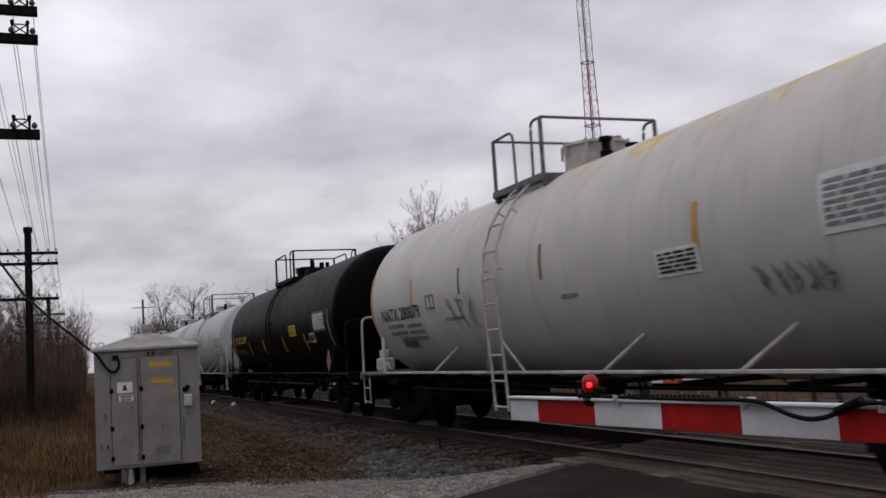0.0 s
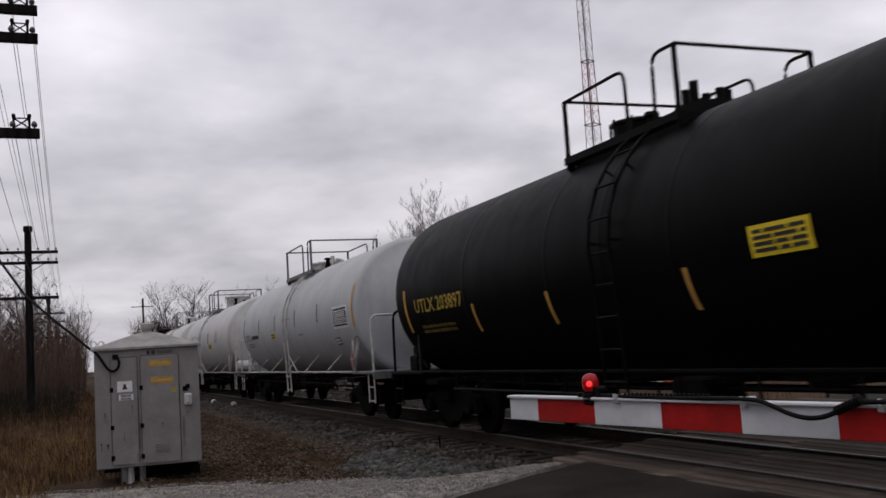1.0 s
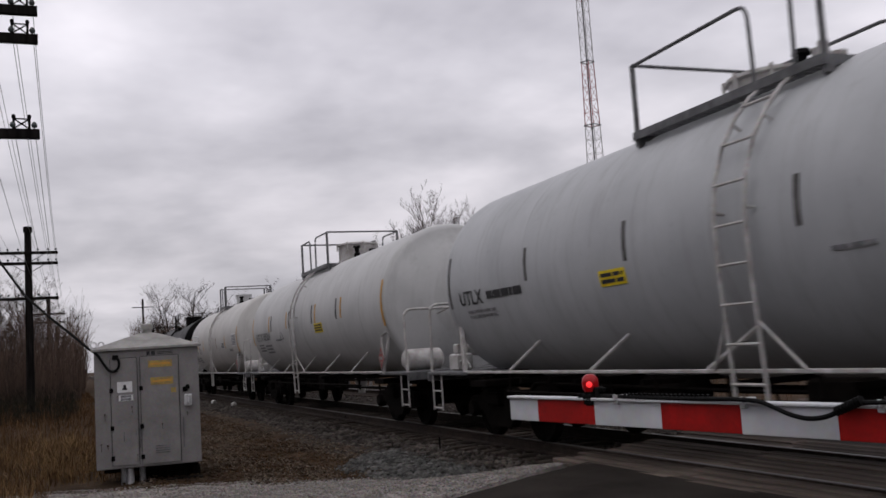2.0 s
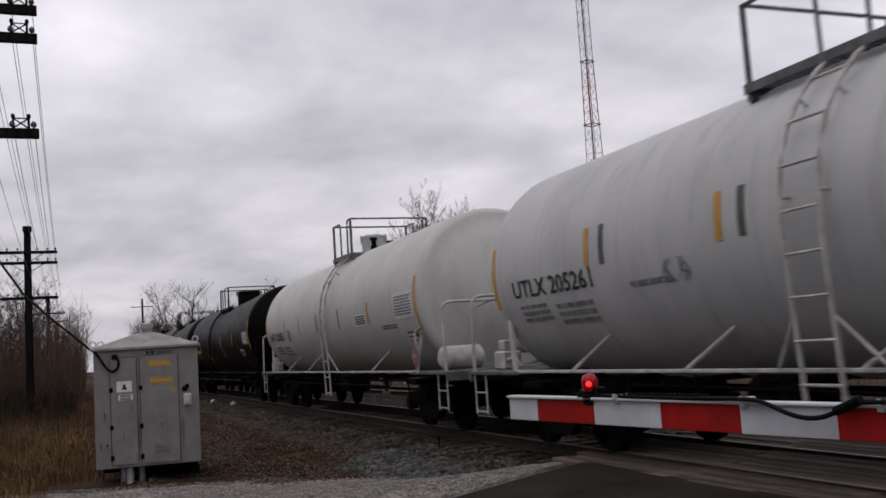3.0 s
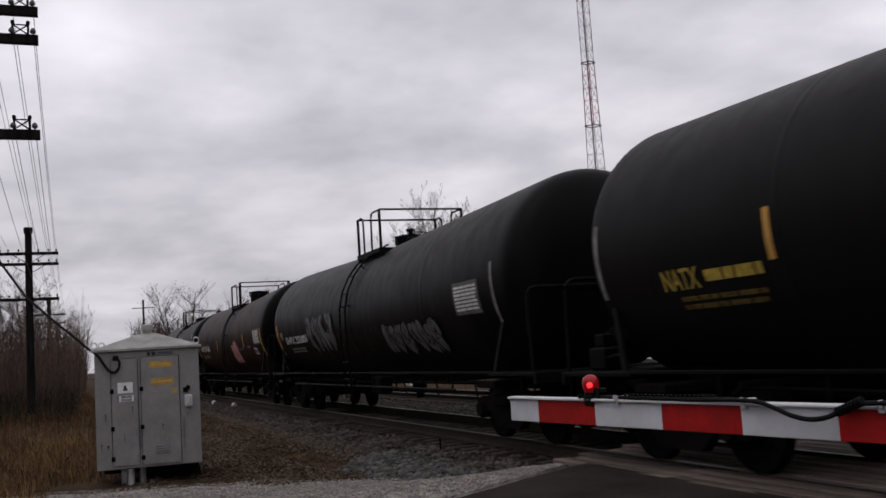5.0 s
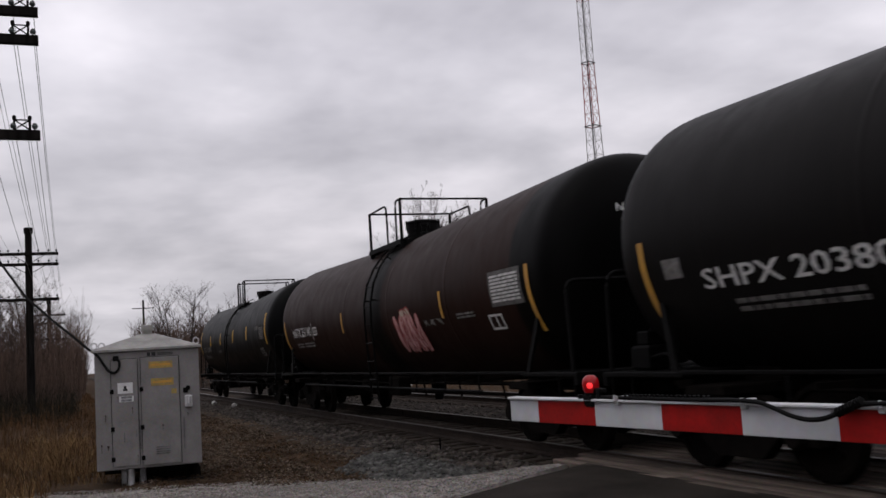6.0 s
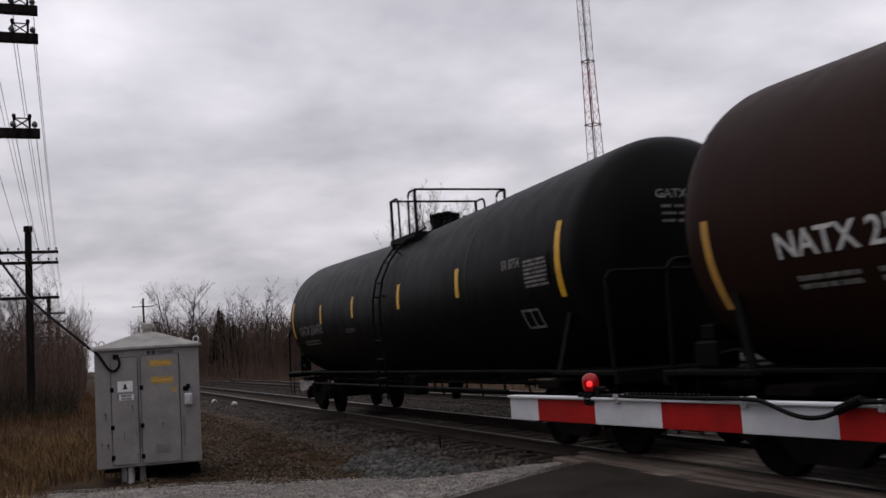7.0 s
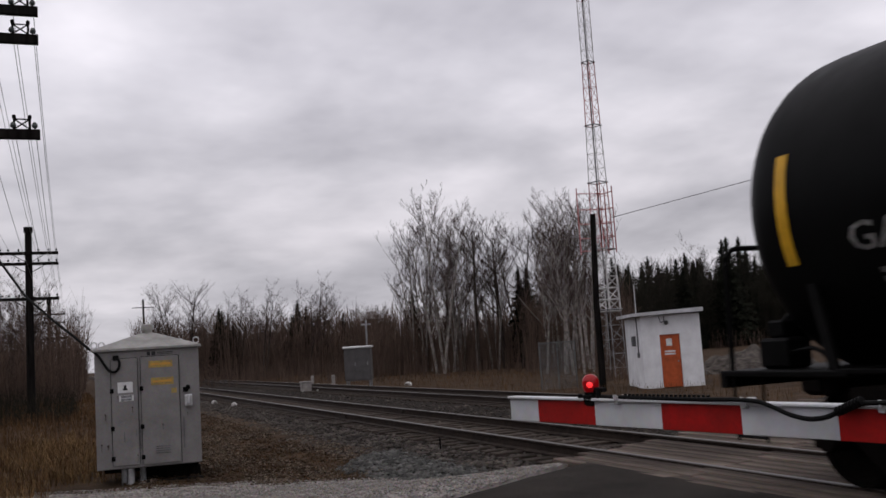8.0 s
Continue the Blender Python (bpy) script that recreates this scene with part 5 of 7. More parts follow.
TRAIN = [
    car(seed=1, braces=(-15.25, -9.73, -7.28), ends=(-18.4, -4.4), paint="tank_stained", deck=(-13.4, -11.8), manway=-11.95, ladder=-12.4, dome_paint="white_iron",
        label="dirty white tank car with rust stains along its top",
        strips=[(-18.4, 2.45, 0.95, 0.1, "amber")] + strip_row((-16.05,), 2.47, 0.46, "amber", 0.09) + strip_row((-13.82,), 2.47, 0.42, "dark_strip", 0.06) + strip_row((-11.03,), 2.47, 0.46, "brown_strip", 0.07) + strip_row((-7.72,), 2.47, 0.46, "amber", 0.09) + [(-4.45, 2.45, 0.95, 0.1, "amber")],
        marks=[("NATX 280079", -17.83, -15.72, 2.13, 0.24, "ink")],
        bars=[(-17.6, -16.7, 1.72, 1.98, 2, "grey_ink"), (-16.55, -15.8, 1.60, 1.95, 3, "grey_ink"), (-14.6, -13.9, 1.86, 1.96, 1, "grey_ink"), (-10.6, -10.2, 1.95, 2.03, 1, "grey_ink")],
        plates=[(-8.44, -7.7, 2.02, 2.30, "sign_white", "ink", 5), (-6.05, -5.2, 2.15, 2.65, "sign_white", "grey_ink", 7)],
        frames=[(-15.35, -14.95, 2.12, 2.36, "grey_ink")], placard=-5.2,
        paintings=[("tag", (-7.0, -6.0, 1.72, 2.0, "grey_ink", "grey_ink", 5)), ("tag", (-14.4, -13.3, 1.72, 2.3, "grey_ink", "grey_ink", 3)), ("tag", (-17.2, -16.4, 1.5, 1.72, "ink", "grey_ink", 6))]),
    car(seed=2, radius=1.56, fittings=((-28.5, 0.42, 0.2),), ends=(-35.5, -21.85), head=("round", 0.34, 0.52, 3.2), paint="tank_black", iron="black_iron", rails="black_iron", ladder_paint="black_iron", dome_paint="black_iron", deck=(-30.27, -27.77), manway=-30.0, ladder=-28.5, dome=(0.34, 0.42),
        label="matt black tank car with yellow lettering",
        strips=[(-35.5, 2.12, 0.75, 0.1, "amber")] + strip_row((-32.53, -30.11, -27.14, -24.5), 1.86, 0.42, "amber", 0.07) + [(-21.85, 2.1, 0.9, 0.1, "dull_strip")],
        head_mark=("UTLX 203897", "gold"), marks=[("UTLX 203897", -35.0, -32.85, 2.18, 0.24, "gold")], bars=[(-34.9, -33.4, 1.70, 1.86, 2, "dim_gold"), (-24.6, -24.0, 1.8, 1.9, 1, "dull_strip")],
        plates=[(-26.1, -25.33, 2.05, 2.33, "sign_yellow", "ink", 4), (-23.33, -22.15, 2.06, 2.54, "dark_strip", "sign_white", 7)],
        frames=[(-23.87, -23.4, 1.82, 2.05, "chalk")], placard=-22.1),
    car(seed=3, ends=(-52.7, -39.1), paint="tank_grey", deck=(-47.8, -44.8), manway=-46.5, dome=(0.5, 0.3), dome_paint="white_iron", fittings=((-45.7, 0.2, 0.1),), ladder=-45.45,
        label="pale grey tank car with black lettering",
        strips=[(-52.6, 2.45, 0.8, 0.08, "dark_strip")] + strip_row((-49.86, -47.4, -44.7, -42.2), 2.48, 0.44, "dark_strip", 0.07) + [(-39.1, 2.47, 0.9, 0.1, "amber")],
        head_mark=("UTLX", "ink"), marks=[("UTLX", -52.2, -51.35, 2.17, 0.22, "ink")], bars=[(-51.2, -50.05, 2.07, 2.27, 1, "ink"), (-52.0, -51.0, 1.85, 2.0, 2, "grey_ink"), (-44.4, -43.9, 2.0, 2.07, 1, "grey_ink")],
        plates=[(-40.72, -39.5, 2.03, 2.53, "sign_white", "ink", 7), (-40.66, -39.56, 2.08, 2.48, "ink", "sign_white", 8), (-40.95, -40.55, 1.67, 1.84, "ink", "sign_white", 2), (-48.0, -47.45, 2.02, 2.2, "sign_yellow", "ink", 2)],
        placard=-39.25),
    car(seed=4, ends=(-70.05, -56.2), paint="tank_cream", deck=(-65.0, -62.2), manway=-62.7, ladder=-63.75, dome=(0.5, 0.5), dome_paint="white_iron",
        label="scuffed grey-white tank car with black lettering",
        strips=[(-70.05, 2.35, 0.85, 0.09, "amber")] + strip_row((-67.42, -64.95, -61.6, -59.2), 2.5, 0.46, "amber") + strip_row((-67.08, -64.61, -61.95, -59.6), 2.5, 0.46, "dark_strip") + [(-56.2, 2.4, 0.9, 0.1, "amber")],
        marks=[("UTLX 205261", -69.48, -67.37, 2.15, 0.24, "ink")], bars=[(-69.4, -68.6, 1.70, 1.95, 3, "grey_ink"), (-68.4, -67.5, 1.62, 1.92, 3, "grey_ink"), (-66.6, -65.8, 1.95, 2.05, 1, "grey_ink")],
        plates=[(-61.75, -60.98, 2.03, 2.26, "sign_yellow", "ink", 3)], placard=-56.4,
        paintings=[("tag", (-66.0, -65.4, 1.95, 2.2, "grey_ink", "dark_strip", 2))]),
    car(seed=5, braces=(-84.4, -82.01, -76.43), ends=(-86.9, -73.45), paint="tank_white", deck=(-80.65, -79.15), manway=-80.4, ladder=-79.6, dome=(0.3, 0.5), dome_paint="tank_cream",
        label="white tank car with black lettering and grey decks",
        strips=[(-86.9, 2.3, 0.9, 0.08, "amber")] + strip_row((-84.38, -82.6), 2.24, 0.44, "amber", 0.09) + strip_row((-80.67,), 2.24, 0.42, "dark_strip", 0.06) + strip_row((-78.64,), 2.24, 0.46, "brown_strip", 0.07) + strip_row((-76.35,), 2.24, 0.46, "amber", 0.08) + [(-73.47, 2.26, 0.95, 0.1, "amber")],
        marks=[("NATX 280082", -86.5, -84.6, 2.06, 0.25, "ink")], bars=[(-86.1, -85.3, 1.55, 1.8, 3, "grey_ink"), (-85.1, -84.3, 1.5, 1.78, 3, "grey_ink"), (-75.6, -74.7, 1.86, 1.96, 2, "grey_ink")],
        plates=[(-77.3, -76.5, 2.01, 2.25, "sign_white", "ink", 4), (-74.67, -73.62, 2.03, 2.5, "sign_white", "grey_ink", 7), (-74.3, -73.8, 1.6, 1.78, "ink", "sign_white", 2)],
        frames=[(-84.1, -83.8, 1.9, 2.2, "grey_ink")], placard=-73.6),
    car(seed=6, sag=0.15, ends=(-105.65, -90.3), paint="tank_soot", iron="black_iron", rails="black_iron", ladder_paint="black_iron", dome=(0.47, 0.62), dome_paint="black_iron", deck=(-99.65, -97.58), manway=-98.15, ladder=-98.8,
        gap=1.5, label="dusty black tank car with a tall manway",
        strips=[(-105.6, 2.3, 0.85, 0.08, "dull_strip")] + strip_row((-102.7, -99.8, -96.5, -93.7), 2.26, 0.46, "amber", 0.08) + [(-90.3, 2.3, 0.95, 0.1, "amber")],
        head_mark=("NATX", "gold"), marks=[("NATX", -104.41, -103.8, 1.98, 0.22, "gold")], bars=[(-103.7, -102.86, 1.88, 2.08, 1, "gold"), (-104.2, -102.9, 1.66, 1.82, 2, "dim_gold"), (-96.4, -95.8, 1.9, 1.96, 1, "dull_strip"), (-96.2, -95.9, 1.66, 1.86, 3, "dull_strip")],
        plates=[(-100.6, -99.85, 1.58, 1.83, "sign_yellow", "ink", 3), (-91.45, -90.45, 1.99, 2.48, "dark_strip", "chalk", 8)],
        frames=[(-92.35, -91.8, 1.65, 1.86, "chalk")]),
    car(seed=7, sag=0.15, ends=(-123.9, -108.5), head=("round", 0.15, 0.64, 2.9), paint="tank_soot", iron="black_iron", rails="black_iron", ladder_paint="black_iron", dome=(0.3, 0.3), dome_paint="black_iron", deck=(-117.0, -115.38), manway=-116.2, ladder=-116.3,
        gap=1.45, label="black tank car with sprayed graffiti and white lettering",
        strips=[(-123.9, 2.0, 0.85, 0.1, "amber")] + [(-108.6, 2.2, 0.9, 0.08, "dull_strip")],
        marks=[("SHPX 203801", -122.95, -120.4, 1.95, 0.21, "chalk")], bars=[(-122.6, -121.0, 1.6, 1.75, 2, "dull_strip")],
        plates=[(-123.55, -123.25, 2.0, 2.2, "dull_strip", "ink", 0), (-110.1, -109.1, 1.95, 2.45, "dark_strip", "chalk", 7)],
        paintings=[("piece", (-120.2, -117.6, 1.6, 2.42, "graffiti_grey", "tank_black", 4)), ("piece", (-114.0, -111.0, 1.45, 1.95, "graffiti_grey", "tank_black", 6))]),
    car(seed=8, sag=0.15, ends=(-141.9, -126.6), head=("round", 0.15, 0.64, 2.9), paint="tank_brown", iron="black_iron", rails="black_iron", ladder_paint="black_iron", dome=(0.34, 0.5), dome_paint="black_iron", deck=(-135.27, -133.2), manway=-134.5, ladder=-133.6,
        gap=1.45, label="rust-brown tank car with a black spill band and pink graffiti",
        strips=[(-141.97, 2.05, 0.85, 0.1, "amber"), (-138.9, 2.1, 0.42, 0.07, "dull_strip")] + strip_row((-136.0, -129.9), 2.17, 0.44, "amber", 0.08) + [(-126.65, 2.05, 0.9, 0.1, "amber")],
        head_mark=("NATX 251140", "chalk"), marks=[("NATX 251140", -141.03, -139.0, 2.12, 0.24, "chalk")], bars=[(-140.9, -140.2, 1.72, 1.86, 2, "dull_strip"), (-140.0, -139.0, 1.72, 1.86, 2, "dull_strip"), (-129.3, -128.6, 1.9, 2.0, 2, "dull_strip")],
        plates=[(-127.9, -126.85, 2.0, 2.5, "dark_strip", "chalk", 8)], frames=[(-128.15, -127.7, 1.68, 1.9, "chalk"), (-138.75, -138.4, 2.0, 2.2, "chalk")],
        paintings=[("piece", (-132.35, -130.98, 1.45, 2.1, "graffiti", "graffiti_red", 5)), ("piece", (-131.95, -131.5, 1.98, 2.14, "graffiti_cream", "graffiti_red", 1)), ("tag", (-130.9, -129.9, 1.86, 1.96, "dull_strip", "dark_strip", 3))]),
    car(seed=9, sag=0.15, ends=(-160.1, -144.9), head=("round", 0.15, 0.64, 2.9), paint="tank_last", iron="black_iron", rails="black_iron", ladder_paint="black_iron", dome=(0.28, 0.42), dome_paint="black_iron", deck=(-152.95, -151.5), manway=-152.4, ladder=-152.2,
        gap=1.5, label="black tank car with bright yellow reflector strips",
        strips=[(-160.1, 2.42, 0.95, 0.13, "yellow")] + strip_row((-157.05, -154.3, -151.2, -148.3), 2.43, 0.45, "yellow", 0.13) + [(-144.95, 2.45, 0.95, 0.13, "yellow")],
        head_mark=("GATX 206478", "dull_strip"), marks=[("GATX 206478", -159.4, -157.05, 2.1, 0.24, "dull_strip"), ("SR 8754", -146.6, -146.02, 2.52, 0.14, "dull_strip")],
        bars=[(-159.2, -157.6, 1.72, 1.86, 2, "dark_strip"), (-155.0, -154.3, 1.9, 2.0, 2, "dark_strip")],
        plates=[(-145.95, -145.2, 2.1, 2.58, "tank_last", "dull_strip", 7)], frames=[(-146.25, -145.75, 1.62, 1.88, "dull_strip")]),
]
CARS = [build_car(spec) for spec in TRAIN]
# ---- lineside things ----


def build_gate():
    root = tagged(new("crossing_gate"), "lowered crossing gate arm with red and white bands", "crossing gate")
    tip, way = Vector((-4.32, 2.026, 1.178)), Vector((0.9845, 0.1755, -0.0065)).normalized()
    frame_m = Matrix.Translation(tip) @ way.to_track_quat("X", "Z").to_matrix().to_4x4()
    root.matrix_basis = frame_m
    lengths, x, white = [0.224] + [0.406] * 12, 0.0, True
    for n in lengths:
        b = Build().box(x + 0.0005, x + n - 0.0005, -0.012, 0.012, -0.112 - 0.002 * x, -0.008, bevel=0.002)
        part("white_band" if white else "red_band", b, M["arm_white" if white else "arm_red"], root, round_=False)
        x, white = x + n, not white
    b = Build().box(0, x, -0.028, 0.028, -0.008, 0.004, bevel=0.003)
    part("top_channel", b, M["arm_white"], root)
    # lamps
    for lx in (0.60,):
        b = Build().box(lx - 0.024, lx + 0.028, -0.028, 0.028, -0.012, 0.022, bevel=0.006).tube([(lx - 0.05, -0.02, 0.004), (lx - 0.05, -0.02, 0.022)], 0.012, 8)
        b.lathe([(0.016, 0.026), (0.022, 0.030), (0.030, 0.030)], pose(lx, 0, 0, 0, -90, 0), 16)
        lamp = part("gate_lamp", b, M["rubber"], root)
        c = Build().lathe([(0.029, 0.024), (0.036, 0.031), (0.05, 0.0355), (0.066, 0.037), (0.082, 0.0355), (0.095, 0.029), (0.104, 0.018), (0.107, 0.003)], pose(lx, 0, 0, 0, -90, 0), 24)
        lens = part("lens", c, M["red_glow"], lamp, "glowing red lens")
        for a in (-48, 132):
            c = Build().lathe([(0.0, 0.014), (0.004, 0.0125), (0.007, 0.008), (0.008, 0.001)], pose(lx, 0, 0.062, 0, 0, a) @ pose(0.0335, 0, 0), 14)
            part("lit_core", c, M["red_core"], lens, "bright lit centre of the lens")
        c = Build().box(lx - 0.026, lx + 0.03, -0.022, 0.022, -0.03, 0.005, bevel=0.006)
        c.tube([(lx + 0.06, -0.01, 0.0), (lx + 0.06, -0.01, 0.045)], 0.012, 6).box(lx + 0.02, lx + 0.09, -0.012, 0.012, 0.03, 0.05, bevel=0.004)
        part("lamp_clamp", c, M["rubber"], lamp)
    for cx in (0.79, 1.47, 2.02):
        b = Build().box(cx - 0.012, cx + 0.012, -0.032, 0.032, -0.02, 0.018, bevel=0.003).tube([(cx, -0.034, 0.0), (cx, -0.034, 0.022)], 0.008, 6)
        part("clip", b, M["galv"], root)
    pts = [(0.62, 0, 0.012), (0.8, -0.02, 0.012), (1.2, -0.025, 0.01), (1.45, -0.035, 0.014), (1.56, -0.045, 0.010), (1.62, -0.05, -0.008), (1.69, -0.05, -0.034), (1.76, -0.05, -0.046), (1.83, -0.05, -0.038), (1.89, -0.047, -0.012), (1.94, -0.045, 0.010), (2.02, -0.035, 0.014), (2.5, -0.03, 0.012), (4.6, -0.03, 0.012)]
    b = Build().tube(bend(pts, 0.05), 0.0085, 8)
    for i in range(20):
        px = 0.84 + i * 0.024
        b.tube([(px, -0.022, 0.0), (px + 0.005, -0.022, 0.027)], 0.0065, 5)
    for i in range(8):
        t = i / 7
        b.lathe([(0, 0.0165), (0.006, 0.0165)], pose(1.87 + 0.09 * t, -0.046, -0.018 + 0.036 * t, 0, -20, 0), 8)
    part("lamp_cable", b, M["rubber"], root)
    # mast that carries the arm beside the road
    mx = x - 0.2
    b = Build().box(mx - 0.1, mx + 0.5, -0.12, 0.12, -0.3, 0.2, bevel=0.02)
    part("gate_mechanism", b, M["galv"], root)
    b = Build().tube([(mx + 0.25, 0.2, -1.35), (mx + 0.25, 0.2, 1.6)], 0.06, 12).box(mx, mx + 0.5, 0, 0.4, -1.4, -1.2)
    part("mast", b, M["galv"], root)


def build_cabinet(name, m, w, d, z0, z1, label, detail):
    root = tagged(new(name), label, "equipment cabinet", group="signal cabinets")
    root.matrix_basis = m
    body = part("body", Build().box(0, w, 0, d, z0, z1, bevel=0.012), M["cabinet"], root)
    ov = 0.05
    apex = 0.27
    v = [(-ov, -ov, z1), (w + ov, -ov, z1), (w + ov, d + ov, z1), (-ov, d + ov, z1), (-ov, -ov, z1 + 0.035), (w + ov, -ov, z1 + 0.035), (w + ov, d + ov, z1 + 0.035), (-ov, d + ov, z1 + 0.035), (w * 0.42, d * 0.45, z1 + apex), (w * 0.58, d * 0.45, z1 + apex), (w * 0.58, d * 0.55, z1 + apex), (w * 0.42, d * 0.55, z1 + apex)]
    f = [(3, 2, 1, 0)] + [(i, (i + 1) % 4, 4 + (i + 1) % 4, 4 + i) for i in range(4)] + [(4 + i, 4 + (i + 1) % 4, 8 + (i + 1) % 4, 8 + i) for i in range(4)] + [(8, 9, 10, 11)]
    roof = part("roof", Build().add(v, f), M["cabinet_roof"], root, "pale low pyramid roof", round_=False)
    b = Build().lathe([(0, 0.075), (0.09, 0.075), (0.09, 0.1), (0.17, 0.1), (0.185, 0.06)], pose(w / 2, d / 2, z1 + apex - 0.03, 0, -90, 0), 20)
    part("vent", b, M["cabinet_roof"], roof)
    for k, (x, y) in enumerate(((0.40 if detail else 0.13, 0.14), (0.68 if detail else w - 0.13, 0.14), (w * 0.25, d - 0.2), (w - 0.1, d - 0.2))):
        b = Build().tube([(x, y, z0 + 0.02), (x, y, ground_z(0, 0) - 0.55)], 0.05, 8)
        part("leg", b, M["steel"], root)
    # black inset slab: the shadow gap under the body, made as a shape
    b = Build().box(0.10, w - 0.06, 0.14, d - 0.03, z0 - 0.07, z0 + 0.002, bevel=0.01)
    part("base_gap_shade", b, M["black_iron"], root)
    if not detail:
        return root
    for x, y in ((0.0, 0.02), (0.09, 0.35), (w - 0.03, 0.05), (w - 0.28, d * 0.8)):
        b = Build()
        ring = [(x + 0.045 * math.cos(a), y, z1 + 0.105 + 0.05 * math.sin(a)) for a in [i * math.tau / 12 for i in range(13)]]
        b.tube(ring, 0.012, 6).tube([(x, y, z1 + 0.03), (x, y, z1 + 0.07)], 0.012, 6)
        part("lifting_eye", b, M["galv"], roof)
    # front doors, proud of the body, with hinges and a lock
    for x0, x1, za, zb in ((0.25, 0.64, z0 + 0.05, z1 - 0.13), (0.70, 1.28, z0 + 0.04, z1 - 0.12)):
        door = part("door", Build().box(x0, x1, -0.022, 0.004, za, zb, bevel=0.008), M["cabinet"], root)
        for z in (za + 0.12, (za + zb) / 2 - 0.25, zb - 0.5):
            h = Build().box(x0 - 0.025, x0 + 0.03, -0.034, -0.018, z - 0.035, z + 0.035, bevel=0.004)
            part("hinge", h, M["black_iron"], door)
    b = Build().box(1.36, 1.48, -0.08, 0.0, z1 - 0.95, z1 - 0.76, bevel=0.015).tube([(1.42, -0.09, z1 - 0.78), (1.42, -0.11, z1 - 0.9)], 0.02, 8)
    lock = part("lock_box", b, M["galv"], root)
    b = Build().box(1.34, 1.42, -0.03, 0.0, z1 - 0.72, z1 - 0.64, bevel=0.008).box(1.39, 1.45, -0.04, 0.0, z1 - 0.68, z1 - 0.61, bevel=0.006)
    part("latch", b, M["black_iron"], root)
    for x0, x1, za, zb, m_, lines in ((0.34, 0.57, z1 - 0.67, z1 - 0.50, "sign_white", 0), (0.36, 0.58, z1 - 0.80, z1 - 0.71, "sign_white", 2), (0.82, 1.19, z1 - 0.30, z1 - 0.19, "faded_yellow", 1), (0.85, 1.20, z1 - 0.58, z1 - 0.46, "faded_yellow", 1), (1.16, 1.24, z1 - 0.72, z1 - 0.64, "faded_yellow", 0)):
        p = part("sticker", Build().box(x0, x1, -0.026, -0.022, za, zb), M[m_], root, round_=False)
        b = Build()
        for i in range(lines):
            z = za + (zb - za) * (i + 0.5) / lines
            b.box(x0 + 0.03, x1 - 0.03, -0.029, -0.026, z - 0.018, z + 0.018)
        if lines:
            part("sticker_writing", b, M["grey_ink"] if m_ == "sign_white" else M["amber"], p, round_=False)
    b = Build().box(0.42, 0.49, -0.029, -0.026, z1 - 0.63, z1 - 0.60).box(0.435, 0.475, -0.029, -0.026, z1 - 0.60, z1 - 0.55)
    part("symbol", b, M["ink"], root, round_=False)
    b = Build().box(0.80, 0.85, -0.012, 0.0, z1 - 0.10, z1 - 0.04).box(0.87, 0.93, -0.012, 0.0, z1 - 0.10, z1 - 0.04)
    part("emblem", b, M["ink"], root, "dark railway emblem", round_=False)
    b = Build().box(0.96, 1.2, -0.008, 0.0, z1 - 0.065, z1 - 0.055).box(0.96, 1.2, -0.008, 0.0, z1 - 0.09, z1 - 0.08)
    part("caption", b, M["ink"], root, round_=False)
    b = Build()
    for i in range(4):
        b.box(0.9, 1.12, -0.027, -0.022, z0 + 0.2 + i * 0.035, z0 + 0.212 + i * 0.035)
    part("louvre", b, M["grey_iron"], root, round_=False)
    b = Build()
    for x, z, h in ((0.42, z0 + 0.42, 0.16), (0.60, z0 + 0.50, 0.1), (0.66, z0 + 0.3, 0.4), (1.33, z0 + 0.25, 0.5)):
        b.box(x, x + 0.012, -0.026, -0.004, z, z + h)
    part("seam_strip", b, M["grey_iron"], root, round_=False)
    rng = random.Random(8)
    for x0, x1, za, zb in ((0.236, 0.244, z0 + 0.05, z1 - 0.13), (0.646, 0.654, z0 + 0.05, z1 - 0.13), (0.688, 0.695, z0 + 0.04, z1 - 0.12), (1.285, 1.294, z0 + 0.04, z1 - 0.12), (0.25, 0.64, z1 - 0.128, z1 - 0.12), (0.70, 1.28, z1 - 0.118, z1 - 0.11)):
        part("door_seam", Build().box(x0, x1, -0.006, 0.0, za, zb), M["ink"], root, round_=False)
    for _ in range(9):
        x, z, s = rng.uniform(0.05, 1.55), rng.uniform(z0 + 0.05, z1 - 0.5), rng.uniform(0.006, 0.015)
        b = Build().box(x - s, x + s, -0.0245, -0.003, z - s, z + s).box(x - s * 0.3, x + s * 0.3, -0.0242, -0.003, z - rng.uniform(0.04, 0.12), z)
        part("rust_spot", b, M["rust_spot"], root, round_=False)
    b = Build().box(0.28, 0.37, -0.05, 0.0, z1 - 0.15, z1 - 0.07, bevel=0.01)
    part("conduit_entry", b, M["rubber"], root)
    b = Build().tube([(0.50, 0.12, z0 + 0.02), (0.50, 0.12, z0 - 0.4)], 0.055, 12)
    part("conduit", b, M["galv"], root)
    # added dark blocks that stand in for the shaded gap below the body
    b = Build().box(0.66, w + 0.02, 0.10, 0.30, z0 - 0.42, z0 - 0.24, bevel=0.02).box(0.7, w - 0.02, 0.62, 0.84, z0 - 0.42, z0 - 0.1, bevel=0.02)
    part("dark_gap_block", b, M["wood_pole"], root, "added dark blocks for the shaded gap under the cabinet")
    return root


